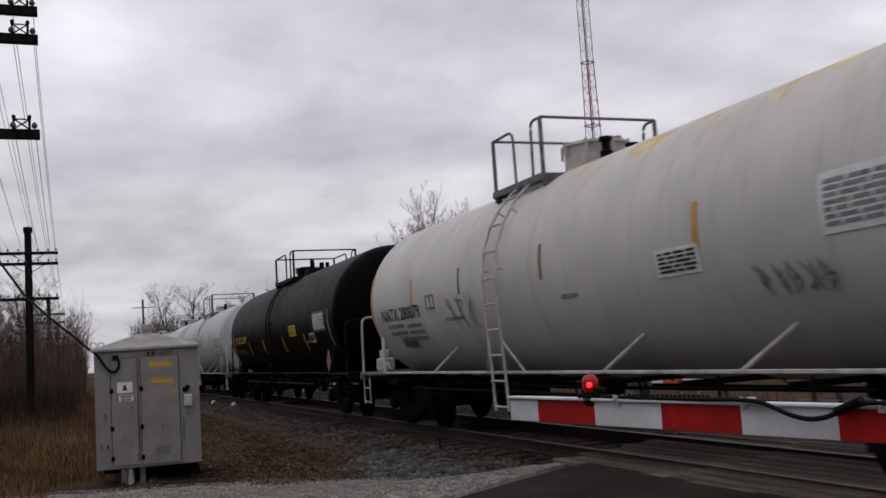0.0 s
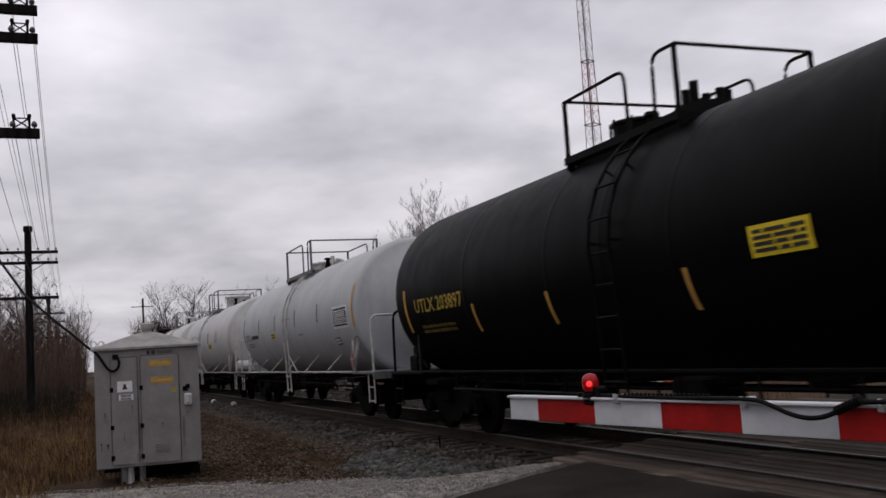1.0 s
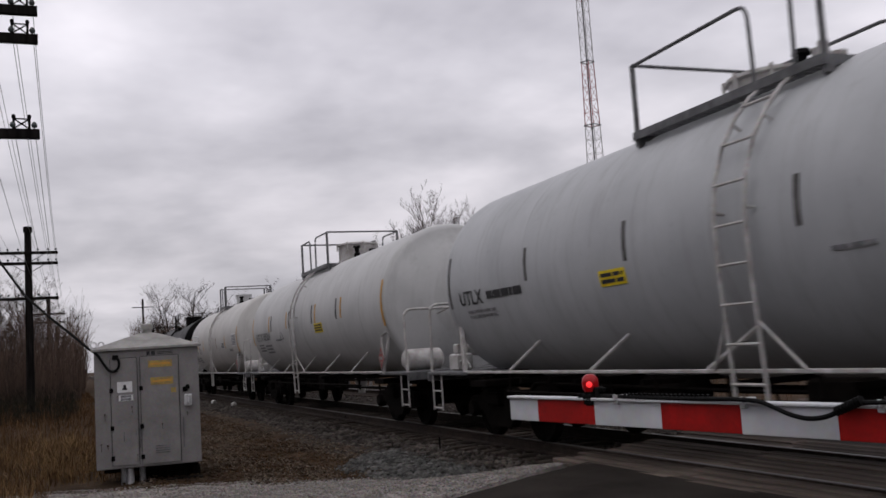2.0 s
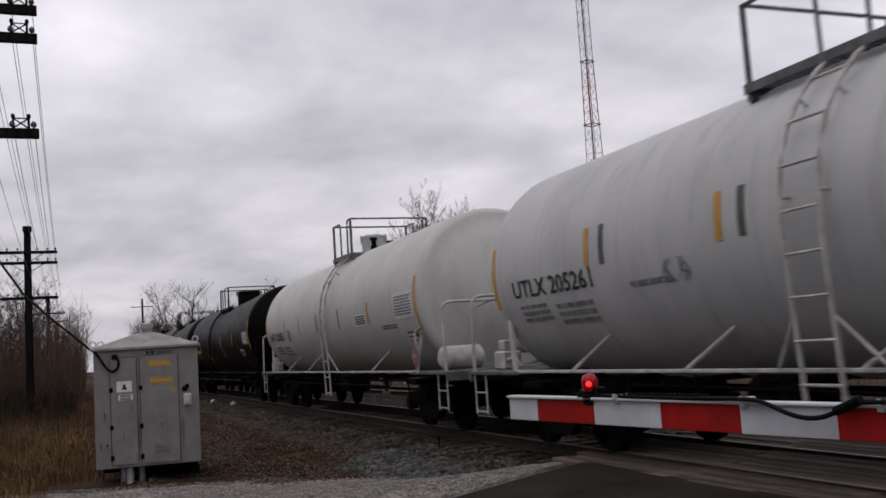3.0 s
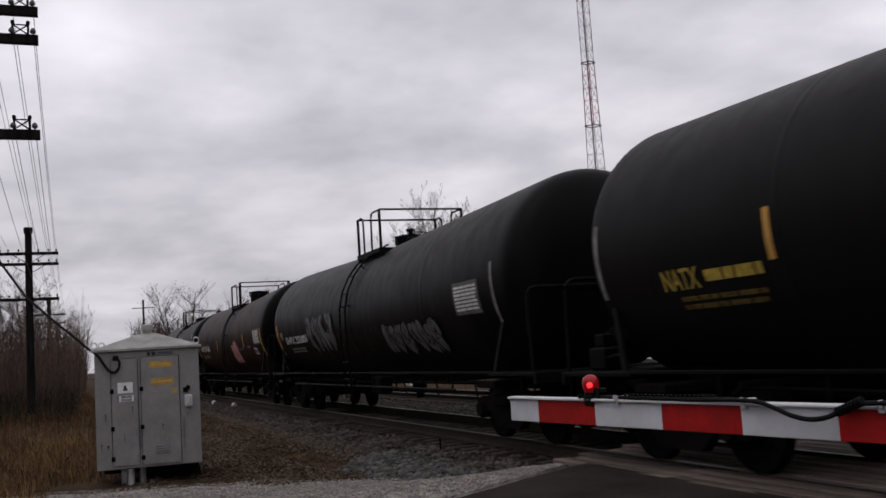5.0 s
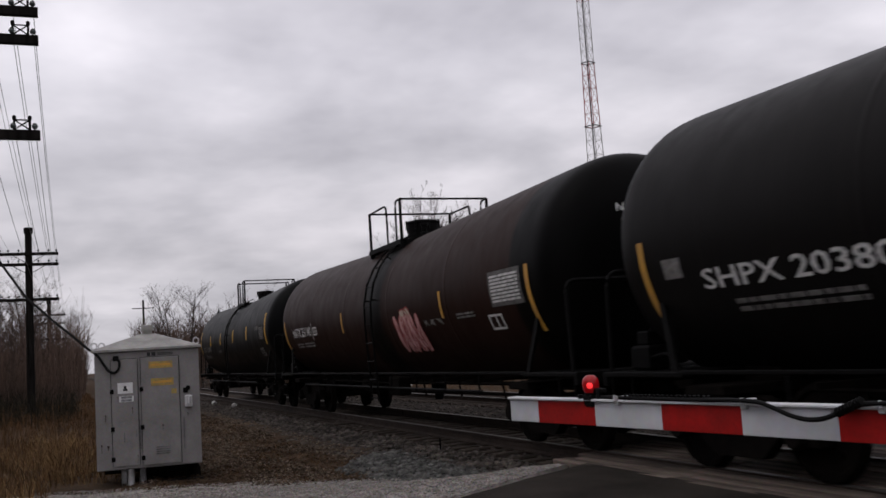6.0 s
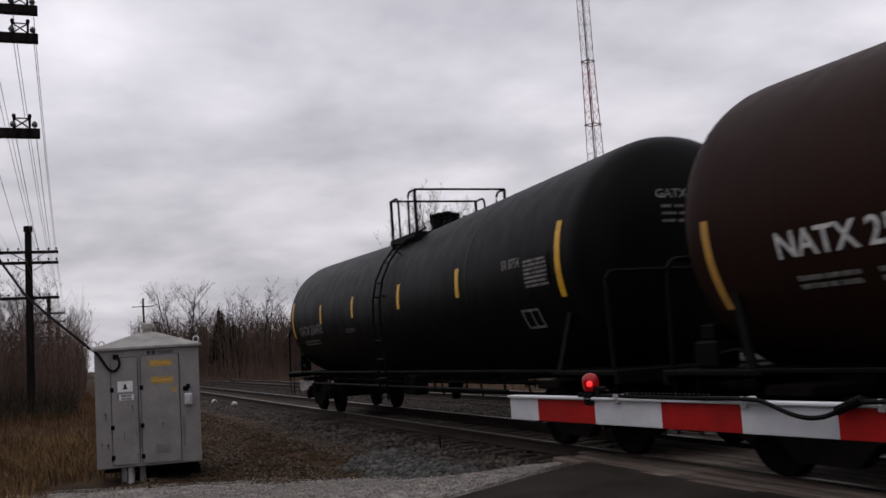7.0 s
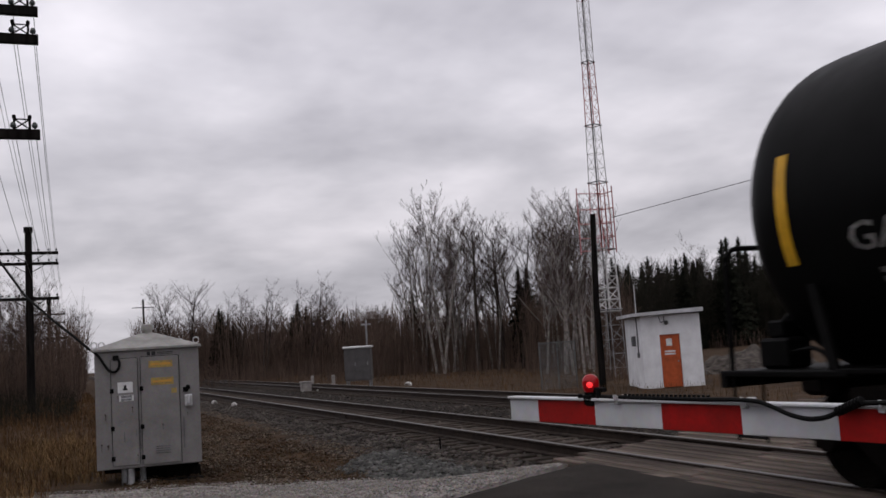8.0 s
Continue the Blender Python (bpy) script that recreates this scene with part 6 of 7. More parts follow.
def build_far_cabinet():
    root = tagged(new("signal_cabinet"), "dark grey signal cabinet with a white flat roof beyond the tracks", "equipment cabinet", group="signal cabinets")
    root.matrix_basis = pose(-53.4, 14.68, -0.12, 0, 0, 68)
    part("body", Build().box(0, 1.5, 0, 1.3, 0.1, 1.93, bevel=0.015), M["dark_cabinet"], root)
    part("roof", Build().box(-0.06, 1.56, -0.08, 1.4, 1.93, 2.06, bevel=0.04), M["sign_white"], root, "white flat roof")
    for x0, x1 in ((0.08, 0.72), (0.78, 1.42)):
        d = part("door", Build().box(x0, x1, -0.02, 0.004, 0.2, 1.85, bevel=0.006), M["dark_cabinet"], root)
        part("handle", Build().box(x1 - 0.12, x1 - 0.07, -0.05, -0.015, 0.95, 1.15, bevel=0.006), M["steel"], d)
    for x in (0.1, 1.4):
        for y in (0.1, 1.2):
            part("leg", Build().tube([(x, y, 0.12), (x, y, -0.5)], 0.05, 6), M["steel"], root)


def build_markers():
    for x, y, h, w in ((-67.5, 16.17, 0.75, 0.09), (-59.4, 15.56, 0.85, 0.09)):
        z = ground_z(x, y)
        ob = part("marker_post", Build().box(x - w, x + w, y - w, y + w, z - 0.2, z + h, bevel=0.02), M["dull_white"])
        tagged(ob, "short weathered white marker post by the far track", "marker post", group="marker posts")
    ob = part("junction_box", Build().box(-47.5, -47.0, 10.75, 11.2, -0.3, 0.25, bevel=0.03).box(-47.54, -46.96, 10.7, 11.25, 0.25, 0.3, bevel=0.01), M["dull_white"])
    tagged(ob, "pale track-side junction box between the rails", "junction box")
    rng = random.Random(3)
    for x, y, s in ((-41.5, 5.7, 0.16), (-37.8, 5.95, 0.15), (-54.7, 18.9, 0.25), (-46.0, 11.3, 0.15)):
        vs, fs = stone_shapes(rng, 1)[0]
        z = ground_z(x, y) if y > 16 else -0.2
        ob = part("pale_stone", mesh_from("pale_stone", [(x + v.x * s, y + v.y * s, z + (v.z + 0.3) * s) for v in vs], fs), M["stone_pale"])
        tagged(ob, "pale loose rock lying beside the track", "rock", group="pale rocks")
    ob = part("stake", Build().tube([(-15.2, 5.75, -0.4), (-15.2, 5.75, -0.02)], 0.014, 6), M["black_iron"])
    tagged(ob, "thin dark metal stake beside the rail", "stake")
    for x, y, h, half, za in ((-67.4, 20.3, 3.9, 0.35, 3.6), (-146.4, 10.5, 11.5, 1.55, 10.3)):
        root = tagged(new("line_post"), "slim distant post with one crossarm", "post", group="distant posts")
        root.location = (x, y, 0)
        part("post", Build().tube([(0, 0, ground_z(x, y) - 0.3), (0, 0, h)], 0.07 if h < 5 else 0.14, 6), M["steel"] if h < 5 else M["wood_pole"], root)
        part("crossarm", Build().box(-0.05, 0.05, -half, half, za - 0.06, za + 0.06), M["steel"] if h < 5 else M["wood_pole"], root, round_=False)
    # heap of grey stone beyond the shed
    verts, faces, n, k = [], [], 40, 14
    cx, cy = -39.0, 31.5
    for j in range(k + 1):
        for i in range(n):
            a, t = i * math.tau / n, j / k
            r = 3.6 * t * (1 + 0.25 * noise.noise((math.cos(a), math.sin(a), 4)))
            x, y = cx + r * math.cos(a) * 0.7, cy + r * math.sin(a)
            z = ground_z(x, y) - 0.1 + 1.15 * (1 - t ** 1.6) + 0.4 * noise.noise((x * 1.4, y * 1.4, 0)) * (1 - t * 0.4)
            verts.append((x, y, z))
    for j in range(k):
        for i in range(n):
            faces.append((j * n + i, (j + 1) * n + i, (j + 1) * n + (i + 1) % n, j * n + (i + 1) % n))
    ob = part("stone_heap", mesh_from("stone_heap", verts, faces), M["ballast"])
    tagged(ob, "low heap of grey crushed stone behind the shed", "stone heap", kind="stuff")


def cable(name, pts, r, label, sides=5, sag=0.0, n=14):
    """A wire hung between points."""
    path = []
    for a, b in zip(pts, pts[1:]):
        a, b = Vector(a), Vector(b)
        for i in range(n):
            t = i / n
            p = a.lerp(b, t)
            p.z -= sag * 4 * t * (1 - t)
            path.append(p)
    path.append(Vector(pts[-1]))
    ob = part(name, Build().tube(path, r, sides), M["wire"])
    return tagged(ob, label, "wire", group="overhead wires")


POLE_ARMS = [(8.03, 7.50, 5.74), (7.42, 6.90, 5.17), (6.74, 6.0, 4.6), (6.9, 6.3, 4.8)]


def build_pole(x, y, h, arms, label):
    root = tagged(new("utility_pole"), label, "utility pole", group="line of utility poles")
    root.location = (x, y, 0)
    z = ground_z(x, y)
    part("post", Build().tube([(0, 0, z - 0.5), (0.02, 0, h * 0.5), (0, 0, h)], 0.20, 10, 0.16), M["wood_pole"], root)
    part("cap", Build().tube([(0, 0, h - 0.25), (0, 0, h + 0.03)], 0.21, 10), M["wood_pole"], root)
    half, near = 1.36, x > -30
    t = 0.088 if near else 0.075
    for za in arms:
        arm = part("crossarm", Build().box(0.10, 0.22, -half, half, za - t, za + t, bevel=0.01), M["wood_pole"], root)
        b = Build()
        for s in (-1, 1):
            b.tube([(0.15, s * 0.75, za - 0.05), (0.13, 0, za - 0.5)], 0.018, 5)
        part("arm_brace", b, M["black_iron"], arm)
        for k in (-1.0, -0.72, -0.35, 0.35, 0.72, 1.0):
            y_ = k * (half - 0.09)
            b = Build().lathe([(0, 0.012), (0.07, 0.012), (0.07, 0.04), (0.11, 0.055), (0.15, 0.04), (0.17, 0.02)], pose(0.15, y_, za + 0.055, 0, -90, 0), 8)
            part("insulator", b, M["insulator"], arm)
        if near:
            for s in (-1, 1):
                b = Build()
                for y_ in (0.93, 1.19):
                    b.box(0.13, 0.17, s * y_ - 0.02, s * y_ + 0.02, za + 0.06, za + 0.33)
                    b.lathe([(0, 0.02), (0.03, 0.034), (0.07, 0.034), (0.09, 0.02)], pose(0.15, s * y_, za + 0.27, 0, -90, 0), 8)
                for q in ((0.93, 0.1, 1.19, 0.28), (0.93, 0.28, 1.19, 0.1), (0.93, 0.28, 1.19, 0.28)):
                    b.tube([(0.15, s * q[0], za + q[1]), (0.15, s * q[2], za + q[3])], 0.013, 4)
                part("transposition_bracket", b, M["black_iron"], arm)
    return root


def lattice(b, corners0, corners1, z0, z1, n, r, rb):
    """A braced square tower section between two square outlines."""
    for i in range(4):
        b.tube([(*corners0[i], z0), (*corners1[i], z1)], r, 5)
    for k in range(n):
        ta, tb = k / n, (k + 1) / n
        pa = [Vector((*Vector(corners0[i]).lerp(Vector(corners1[i]), ta), z0 + (z1 - z0) * ta)) for i in range(4)]
        pb = [Vector((*Vector(corners0[i]).lerp(Vector(corners1[i]), tb), z0 + (z1 - z0) * tb)) for i in range(4)]
        for i in range(4):
            j = (i + 1) % 4
            b.tube([pa[i], pa[j]], rb, 4)
            b.tube([pa[i], pb[j]] if k % 2 else [pa[j], pb[i]], rb, 4)


def build_tower():
    root = tagged(new("radio_tower"), "tall red and white steel lattice radio tower", "radio tower")
    cx, cy = -45.37, 27.38
    root.location = (cx, cy, 0)

    def outline(z):
        h = max(0.235, 0.53 - 0.0185 * z)
        a = radians(22)
        return [(h * 1.0 * (math.cos(a) * sx - math.sin(a) * sy), h * (math.sin(a) * sx + math.cos(a) * sy)) for sx, sy in ((-1, -1), (1, -1), (1, 1), (-1, 1))]

    for z0, z1, c in ((-0.9, 2.9, "steel"), (2.9, 4.8, "tower_white"), (4.8, 6.3, "tower_white"), (6.3, 10.0, "tower_red"), (10.0, 13.2, "tower_white"), (13.2, 16.8, "tower_red"), (16.8, 20.4, "tower_white"), (20.4, 24.0, "tower_red"), (24.0, 27.5, "tower_white")):
        b = Build()
        bold = z0 == 2.9
        lattice(b, outline(z0), outline(z1), z0, z1, max(3, round((z1 - z0) / 0.75)), 0.055 if bold else 0.028, 0.034 if bold else 0.013)
        part("lattice_section", b, M[c], root, round_=False)
    for z in (3.0, 6.3, 10.0, 13.2, 16.8):
        o = outline(z)
        b = Build()
        for i in range(4):
            b.tube([(*Vector(o[i]) * 1.15, z), (*Vector(o[(i + 1) % 4]) * 1.15, z)], 0.035, 5)
        part("ring", b, M["steel"], root, round_=False)
    b = Build()
    for x in (0.0,):
        b.tube([(x + 0.1, -0.1, -0.5), (x + 0.05, -0.05, 27)], 0.025, 5)
    part("feed_line", b, M["rubber"], root, round_=False)
    # antenna frame clamped to one face
    b = Build()
    for dx, dy in ((-0.75, -0.95), (0.15, 0.75), (-0.65, 0.75)):
        b.tube([(dx, dy, 6.1), (dx, dy, 9.8)], 0.035, 5)
    for z in (6.3, 7.0, 7.8, 8.6, 9.5):
        b.tube([(-0.75, -0.95, z), (-0.65, 0.75, z)], 0.025, 4).tube([(-0.65, 0.75, z), (0.15, 0.75, z)], 0.025, 4)
    part("antenna_frame", b, M["tower_red"], root, round_=False)
    cable("guy_wire", [(cx + 0.3, cy + 0.5, 8.0), (cx + 10.6, cy + 7.0, 9.35)], 0.02, "thin steel guy wire from the radio tower")


def build_shed():
    root = tagged(new("equipment_shed"), "small white concrete shed with an orange door", "shed")
    a = math.degrees(math.atan2(22.84 - 20.71, -31.19 + 32.03))
    root.matrix_basis = pose(-32.03, 20.71, -0.59, 0, 0, a)
    w, d, h0, h1 = 2.30, 3.3, 2.80, 2.92
    # front wall with a real doorway, side and back walls
    x0, x1, dz = 0.70, 1.48, 2.05
    b = Build().box(0, x0, 0, 0.16, -0.2, h0).box(x1, w, 0, 0.16, -0.2, h0).box(x0, x1, 0, 0.16, dz, h0)
    part("front_wall", b, M["shed"], root, round_=False)
    part("side_wall", Build().box(0, 0.16, 0.162, d, -0.2, h0), M["shed"], root, round_=False)
    part("side_wall", Build().box(w - 0.16, w, 0.162, d, -0.2, h0), M["shed"], root, round_=False)
    part("back_wall", Build().box(0.162, w - 0.162, d - 0.16, d - 0.002, -0.2, h0), M["shed"], root, round_=False)
    roof = Build()
    roof.add([(-0.3, -0.28, h0 + 0.0), (w + 0.1, -0.28, h1 - 0.06), (w + 0.1, d + 0.2, h1 - 0.06), (-0.3, d + 0.2, h0 + 0.0), (-0.3, -0.28, h0 + 0.12), (w + 0.1, -0.28, h1 + 0.1), (w + 0.1, d + 0.2, h1 + 0.1), (-0.3, d + 0.2, h0 + 0.12)],
             [(3, 2, 1, 0), (4, 5, 6, 7), (0, 1, 5, 4), (1, 2, 6, 5), (2, 3, 7, 6), (3, 0, 4, 7)])
    part("roof", roof, M["shed_roof"], root, "pale flat roof slab", round_=False)
    door = part("door", Build().box(x0 + 0.01, x1 - 0.01, 0.05, 0.10, 0.02, dz - 0.01, bevel=0.006), M["orange"], root, "orange painted steel door")
    b = Build().box(x0 + 0.25, x0 + 0.47, 0.044, 0.05, 1.6, 1.88)
    part("notice", b, M["sign_white"], door, round_=False)
    b = Build()
    for z in (1.36, 1.26):
        b.box(x0 + 0.16, x0 + 0.58, 0.044, 0.05, z, z + 0.06)
    part("notice_writing", b, M["sign_white"], door, round_=False)
    b = Build().lathe([(0, 0.02), (0.05, 0.02), (0.05, 0.035), (0.08, 0.03)], pose(x1 - 0.12, 0.05, 1.0, 0, 0, -90), 10)
    part("door_handle", b, M["steel"], door)
    # meter and conduit on the side wall
    for nm, bx in (("meter_box", (-0.14, 0.0, 1.15, 1.38, 1.65, 2.05)), ("junction_box", (-0.08, 0.0, 0.55, 0.72, 1.2, 1.4))):
        part(nm, Build().box(*bx, bevel=0.01), M["grey_iron"], root)
    part("conduit", Build().tube(bend([(-0.03, 0.66, 2.75), (-0.03, 0.66, 1.4)], 0.05), 0.025, 6), M["grey_iron"], root)
    part("wall_lamp", Build().lathe([(0, 0.09), (0.08, 0.08), (0.14, 0.03)], pose(1.0, 0, 2.5, 0, 0, -90), 12), M["grey_iron"], root)
    part("antenna", Build().tube([(0.3, 2.2, h0), (0.3, 2.2, h0 + 1.35)], 0.022, 6), M["galv"], root, "thin whip antenna")
    part("bracket", Build().tube(bend([(0.72, -0.02, 2.75), (0.76, -0.12, 2.5), (0.9, -0.12, 2.55), (0.92, -0.02, 2.75)], 0.08), 0.02, 6), M["grey_iron"], root)


def build_fence():
    root = tagged(new("fence"), "grey chain-link fence panel beside the tower", "fence")
    x0, y0, x1, y1 = -37.0, 18.78, -36.6, 20.28
    root.location = (x0, y0, ground_z(x0, y0))
    way = Vector((x1 - x0, y1 - y0, 0))
    n = way.length
    way.normalize()
    for t in (0, 0.5, 1):
        p = way * n * t
        part("post", Build().tube([p + Vector((0, 0, -0.2)), p + Vector((0, 0, 2.05))], 0.03, 6), M["fence"], root)
    part("top_rail", Build().tube([Vector((0, 0, 2.0)), way * n + Vector((0, 0, 2.0))], 0.025, 6), M["fence"], root)
    b = Build()
    for i in range(46):
        t = -1.9 + i * (n + 1.9) / 46
        for s in (1, -1):
            a, c = (t, 0.02) if s > 0 else (t, 1.98), (t + 1.96, 1.98) if s > 0 else (t + 1.96, 0.02)
            lo, hi = max(a[0], 0), min(c[0], n)
            if hi <= lo:
                continue
            za, zb = a[1] + (lo - a[0]) * s, a[1] + (hi - a[0]) * s
            b.tube([way * lo + Vector((0, 0, za)), way * hi + Vector((0, 0, zb))], 0.006, 3)
    part("mesh", b, M["fence"], root, round_=False)


build_gate()
build_cabinet("signal_cabinet", pose(-16.30, 0.40, 0, 0.6, 0, 84), 1.60, 1.2, -0.12, 1.74, "grey metal railway signal cabinet on short legs", True)
build_far_cabinet()
build_markers()
build_shed()
build_fence()
build_tower()
POLES = [(-18.55, -1.72), (-51.1, -1.65), (-92.0, -1.4), (-140.0, -1.2)]
for (px_, py_), h_, arms_ in zip(POLES, (9.0, 8.7, 8.0, 8.0), POLE_ARMS):
    build_pole(px_, py_, h_, arms_, "dark wooden utility pole with three crossarms" if h_ > 8.5 else "distant dark wooden utility pole with crossarms")
for i_ in range(3):
    for k in (-0.72, 0.35, 0.72, 1.0):
        cable("line_wire", [(x + 0.15, y + k * 1.27, arms_[i_] + 0.22) for (x, y), arms_ in zip(POLES, POLE_ARMS)], 0.0065, "thin overhead line wire between poles", 4, 0.3)
p_ = tagged(new("service_pole"), "weathered dark wooden pole beside the white shed", "utility pole")
p_.location = (-35.12, 20.66, 0)
part("post", Build().tube([(0, 0, -1.0), (0, 0, 3), (0.45, -0.1, 6.65)], 0.15, 10, 0.11), M["wood_pole"], p_)
ob = part("cabinet_cable", Build().tube(bend([(-19.0, -1.72, 4.6), (-18.58, -1.07, 3.48), (-17.84, -0.64, 2.79), (-17.05, -0.15, 2.27), (-16.66, 0.1, 2.03), (-16.34, 0.32, 1.80), (-16.25, 0.45, 1.70), (-16.23, 0.54, 1.54), (-16.22, 0.61, 1.43), (-16.20, 0.70, 1.40), (-16.19, 0.77, 1.47), (-16.19, 0.77, 1.58), (-16.22, 0.73, 1.64), (-16.27, 0.72, 1.63)], 0.15), 0.021, 7), M["rubber"])
tagged(ob, "black service cable drooping to the signal cabinet", "cable")

# ---- trees ----


def bare_tree(seed, height, birch=False, stems=1, levels=4):
    """Recursive limbs: trunk and limbs in one mesh, fine twigs in another."""
    rng = random.Random(seed)
    limbs, twigs = Build(), Build()

    def grow(p, d, length, r, level):
        n = 4 if level < 2 else 3
        path = [p]
        dd = d.copy()
        for i in range(n):
            dd = (dd + Vector((rng.uniform(-1, 1), rng.uniform(-1, 1), rng.uniform(-0.3, 0.8))) * (0.04 + 0.022 * level)).normalized()
            path.append(path[-1] + dd * length / n)
        end = r * (0.45 if level else 0.3)
        (limbs if level < 2 else twigs).tube(path, r, 6 if level == 0 else 4 if level == 1 else 3, end)
        if level >= levels:
            return
        kids = (12, 6, 5, 3)[min(level, 3)]
        for k in range(kids):
            t = rng.uniform(0.32, 1.0) if level == 0 else rng.uniform(0.2, 1.0)
            i = min(n - 1, int(t * n))
            q = path[i].lerp(path[i + 1], t * n - i)
            side = Vector((rng.uniform(-1, 1), rng.uniform(-1, 1), 0)).normalized()
            up = rng.uniform(0.7, 1.6) if birch else rng.uniform(0.3, 1.2)
            nd = (side + Vector((0, 0, up)) + dd * 0.4).normalized()
            grow(q, nd, length * rng.uniform(0.27, 0.48) * (1.1 - 0.45 * t if level == 0 else 1), max(0.0062, r * (1 - t * 0.6) * rng.uniform(0.35, 0.55)), level + 1)

    for s in range(stems):
        lean = Vector((rng.uniform(-0.16, 0.16), rng.uniform(-0.16, 0.16), 1)).normalized()
        off = Vector((rng.uniform(-0.4, 0.4), rng.uniform(-0.4, 0.4), -0.3)) if stems > 1 else Vector((0, 0, -0.3))
        grow(off, lean, height * rng.uniform(0.8, 1.0), height * 0.0105, 0)
    root = new("birch_tree" if birch else "bare_tree")
    tagged(root, "leafless birch with pale trunks and fine upright twigs" if birch else "leafless grey-brown tree with bare branching twigs", "tree", group="bare trees")
    part("trunk", limbs, M["birch" if birch else "bark"], root, round_=False)
    part("crown", twigs, M["twig"], root, round_=False)
    return root


def conifer(seed, height):
    rng = random.Random(seed)
    root = tagged(new("conifer"), "dark green conifer with drooping boughs", "tree", group="conifers")
    part("trunk", Build().tube([(0, 0, -0.3), (0, 0, height * 0.95)], height * 0.014, 6, 0.02), M["bark"], root, round_=False)
    b = Build()
    z = height * 0.08
    while z < height:
        t = z / height
        reach = height * (0.24 * (1 - t) ** 0.75 + 0.012) * rng.uniform(0.75, 1.1)
        for k in range(12):
            a = rng.uniform(0, 6.28)
            r = reach * rng.uniform(0.4, 1.1)
            d = Vector((math.cos(a), math.sin(a), 0))
            s = Vector((-d.y, d.x, 0))
            for i in range(7):
                f = (i + 0.6) / 7
                c = Vector((0, 0, z)) + d * r * f + Vector((0, 0, -0.12 * r * f + rng.uniform(-0.16, 0.16)))
                w = r * 0.24 * (1.15 - f)
                tip = c + d * r * 0.2 + s * rng.uniform(-w, w) * 2 + Vector((0, 0, rng.uniform(-0.18, 0.12)))
                b.add([c - s * w, c + s * w, tip, c + Vector((0, 0, 0.12 * r))], [(0, 1, 2), (0, 3, 1), (0, 2, 3)])
        z += height * 0.022
    part("foliage", b, M["needle"], root, round_=False)
    return root


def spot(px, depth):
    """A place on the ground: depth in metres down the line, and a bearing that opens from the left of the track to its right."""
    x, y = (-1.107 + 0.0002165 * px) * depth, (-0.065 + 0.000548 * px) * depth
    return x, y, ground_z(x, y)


def plant_trees():
    rng = random.Random(77)
    kinds = [bare_tree(1, 10), bare_tree(2, 10), bare_tree(3, 10, stems=2), bare_tree(4, 10, True, 3), bare_tree(5, 10, True, 2), bare_tree(6, 10, True, 1), conifer(7, 10), conifer(8, 10)]
    used = set()

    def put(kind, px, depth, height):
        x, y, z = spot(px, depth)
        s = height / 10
        m = pose(x, y, z, 0, 0, rng.uniform(0, 360)) @ Matrix.Diagonal((s, s, s, 1))
        if kind in used:
            copy_thing(kinds[kind], m)
        else:
            kinds[kind].matrix_basis = m
            used.add(kind)

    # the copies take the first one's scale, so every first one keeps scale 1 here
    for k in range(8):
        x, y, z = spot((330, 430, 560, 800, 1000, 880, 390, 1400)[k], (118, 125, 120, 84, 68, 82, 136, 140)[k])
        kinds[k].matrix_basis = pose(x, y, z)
        used.add(k)
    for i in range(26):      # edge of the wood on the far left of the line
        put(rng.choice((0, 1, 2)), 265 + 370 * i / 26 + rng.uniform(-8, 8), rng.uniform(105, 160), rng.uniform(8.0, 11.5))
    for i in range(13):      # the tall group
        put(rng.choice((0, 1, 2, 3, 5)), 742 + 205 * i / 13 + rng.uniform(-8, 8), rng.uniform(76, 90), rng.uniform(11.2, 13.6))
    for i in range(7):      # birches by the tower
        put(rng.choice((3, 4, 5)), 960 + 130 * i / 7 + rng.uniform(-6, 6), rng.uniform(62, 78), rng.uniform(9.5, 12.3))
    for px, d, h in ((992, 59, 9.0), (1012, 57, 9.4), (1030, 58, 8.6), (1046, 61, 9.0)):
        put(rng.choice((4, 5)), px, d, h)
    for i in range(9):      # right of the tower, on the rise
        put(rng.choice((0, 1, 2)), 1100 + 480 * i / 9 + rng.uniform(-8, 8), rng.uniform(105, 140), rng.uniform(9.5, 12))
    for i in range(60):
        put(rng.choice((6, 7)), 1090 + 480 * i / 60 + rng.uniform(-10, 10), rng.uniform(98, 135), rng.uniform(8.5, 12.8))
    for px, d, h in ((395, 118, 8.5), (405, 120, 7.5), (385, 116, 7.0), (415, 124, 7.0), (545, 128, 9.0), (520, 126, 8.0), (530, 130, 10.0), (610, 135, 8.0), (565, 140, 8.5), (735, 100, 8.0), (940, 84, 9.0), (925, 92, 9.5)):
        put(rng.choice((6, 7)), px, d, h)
    for i in range(44):      # unseen near-side conifers, added to block low sky light; gap left for the road
        x = -60 + 110 * i / 44 + rng.uniform(-0.8, 0.8)
        if 0 < x < 17:
            continue
        y, s = -17 + rng.uniform(-2, 2), rng.uniform(1.0, 1.35)
        copy_thing(kinds[rng.choice((6, 7))], pose(x, y, ground_z(x, y), 0, 0, rng.uniform(0, 360)) @ Matrix.Diagonal((s, s, s, 1)))
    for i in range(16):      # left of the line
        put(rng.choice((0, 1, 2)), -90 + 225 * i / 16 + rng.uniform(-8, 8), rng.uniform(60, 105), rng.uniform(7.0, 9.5))


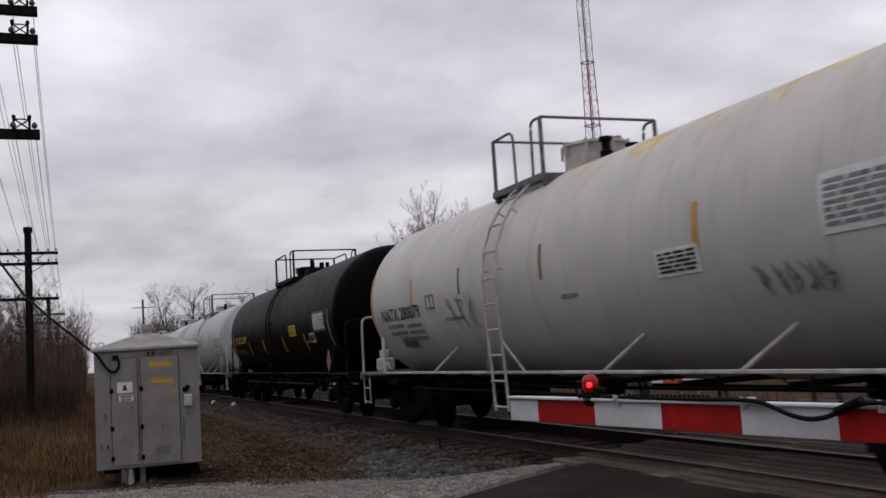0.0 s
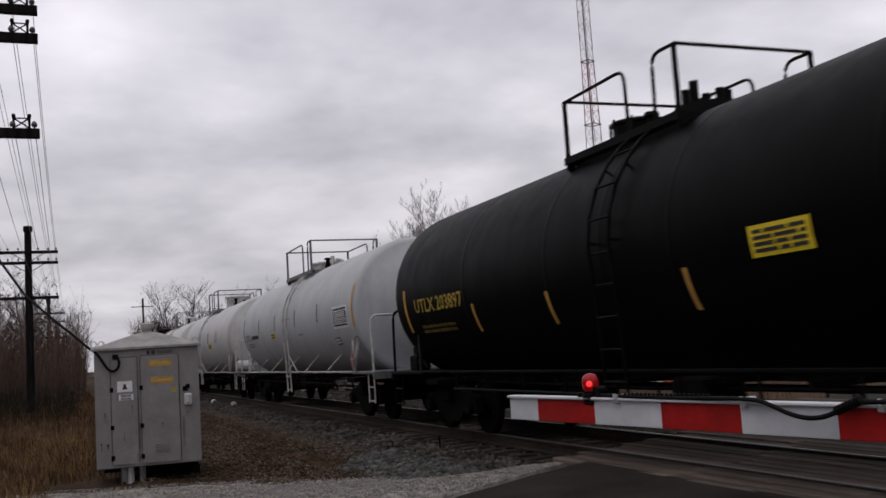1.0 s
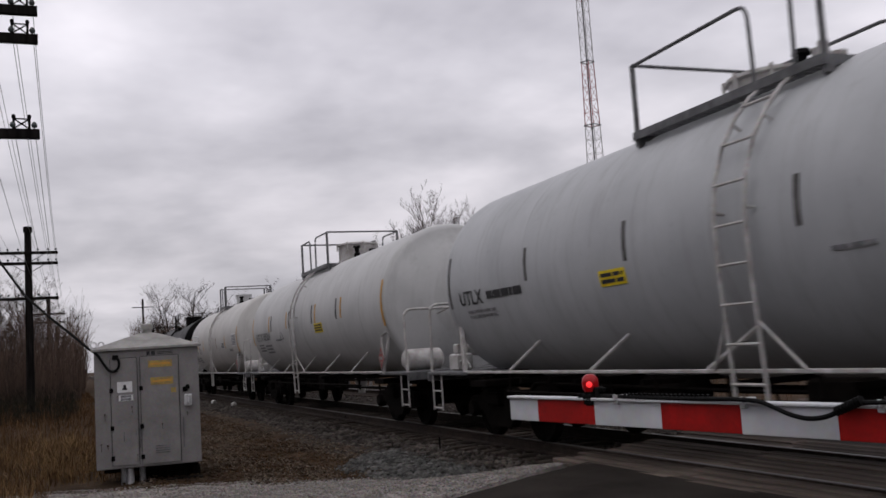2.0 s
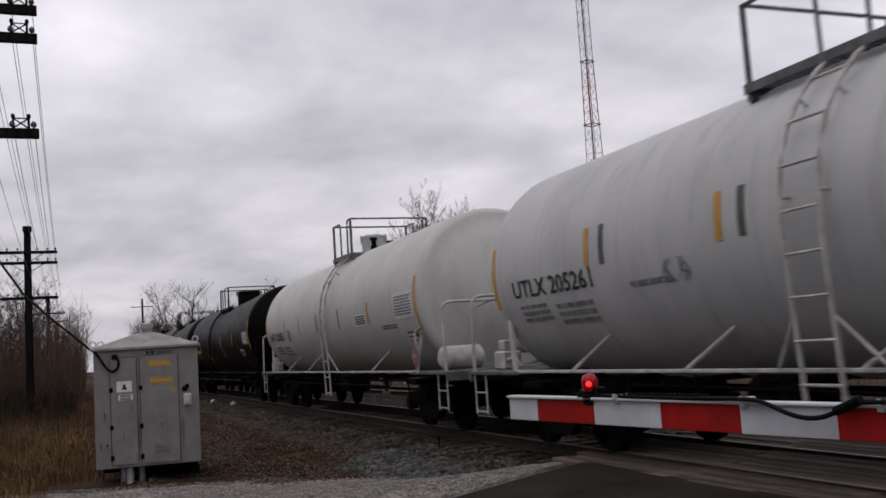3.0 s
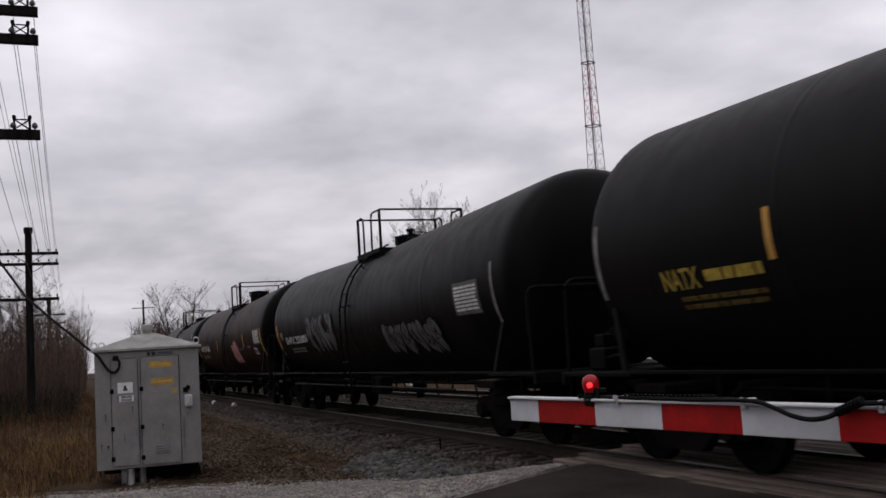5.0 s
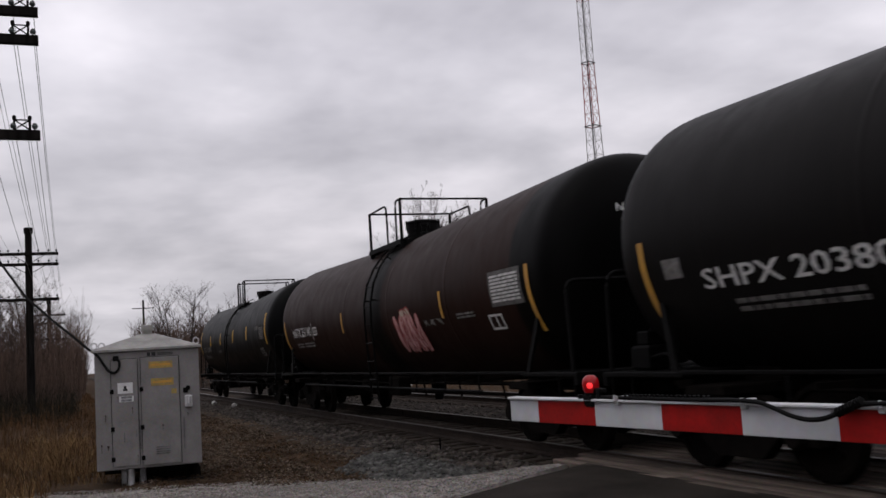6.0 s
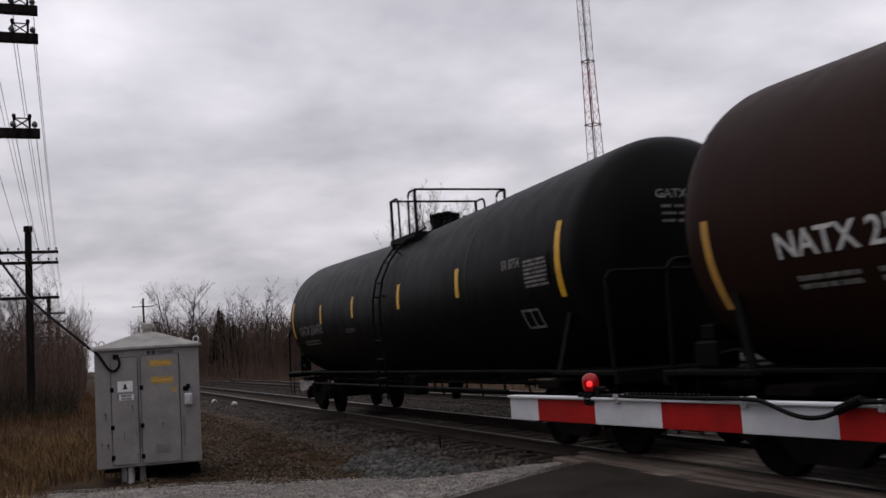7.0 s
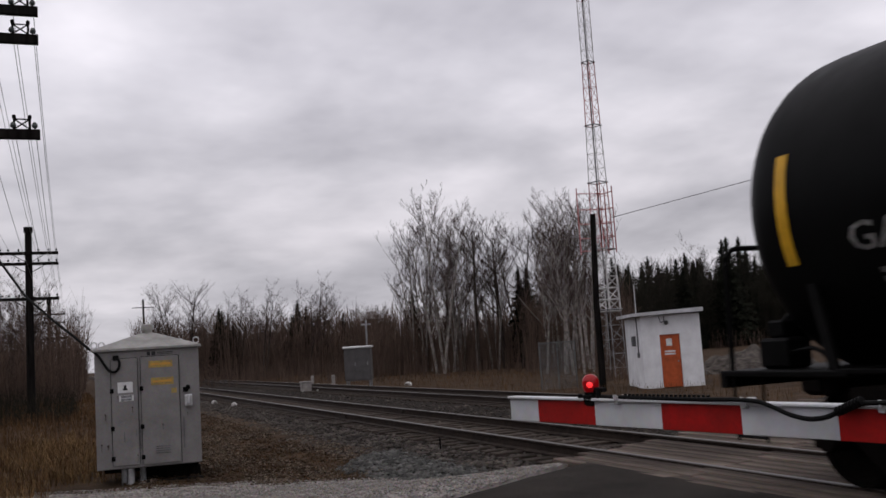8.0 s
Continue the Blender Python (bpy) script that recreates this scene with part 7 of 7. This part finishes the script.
def build_brush():
    """The dense far wood and undergrowth, too fine to count."""
    rng = random.Random(99)
    b = dense = Build()
    dark = Build()

    def stick(x, y, z, h, r, n):
        lean = Vector((rng.uniform(-0.12, 0.12), rng.uniform(-0.12, 0.12), 1))
        p = Vector((x, y, z - 0.2))
        b.tube([p, p + lean * h * 0.5, p + lean * h + Vector((rng.uniform(-0.3, 0.3), rng.uniform(-0.3, 0.3), 0))], r, 3, r * 0.25)
        for _ in range(n):
            t = rng.uniform(0.15, 0.95)
            q = p + lean * h * t
            d = Vector((rng.uniform(-1, 1), rng.uniform(-1, 1), rng.uniform(0.3, 1.3))) * h * rng.uniform(0.08, 0.22)
            b.tube([q, q + d], r * 0.4, 3, r * 0.12)

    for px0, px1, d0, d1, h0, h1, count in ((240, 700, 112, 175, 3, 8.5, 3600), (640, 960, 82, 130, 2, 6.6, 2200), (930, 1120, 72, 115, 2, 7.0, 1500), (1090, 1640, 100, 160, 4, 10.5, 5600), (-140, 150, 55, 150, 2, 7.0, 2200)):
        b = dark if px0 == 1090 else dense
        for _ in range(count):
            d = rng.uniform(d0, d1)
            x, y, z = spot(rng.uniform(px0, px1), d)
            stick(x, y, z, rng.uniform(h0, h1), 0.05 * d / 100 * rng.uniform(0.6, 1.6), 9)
    b = dense
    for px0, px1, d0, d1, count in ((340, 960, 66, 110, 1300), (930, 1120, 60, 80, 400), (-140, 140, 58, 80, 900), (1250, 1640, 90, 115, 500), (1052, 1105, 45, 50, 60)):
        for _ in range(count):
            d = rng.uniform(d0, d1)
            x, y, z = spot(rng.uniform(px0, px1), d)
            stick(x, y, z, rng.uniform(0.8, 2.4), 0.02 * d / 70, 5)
    # low brush left of the line, its dark colour standing for shadow among bushes
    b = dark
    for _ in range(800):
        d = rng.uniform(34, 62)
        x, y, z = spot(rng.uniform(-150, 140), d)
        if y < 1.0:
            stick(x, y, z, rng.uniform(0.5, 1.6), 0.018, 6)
    tagged(part("hillside_woods", dark, M["dark_brush"], round_=False), "dark leafless wood behind the shed, and left undergrowth darkened as shade", "woods", kind="stuff")
    ob = part("far_woods", dense, M["brush"], round_=False)
    tagged(ob, "dense dark brown leafless woods and undergrowth", "woods", kind="stuff")


plant_trees()
build_brush()


# ---- movement ----


def motions():
    times = [i / 30 for i in range(241)]
    for root, mid in CARS:
        walk(root, [(t, pose(mid + SPEED * t, TRACK_Y, 0)) for t in times])
    for ws, dx in WHEELS:
        walk(ws, [(t, pose(dx, 0, 0.457) @ Matrix.Rotation(SPEED * t / 0.457, 4, "Y")) for t in times])


motions()
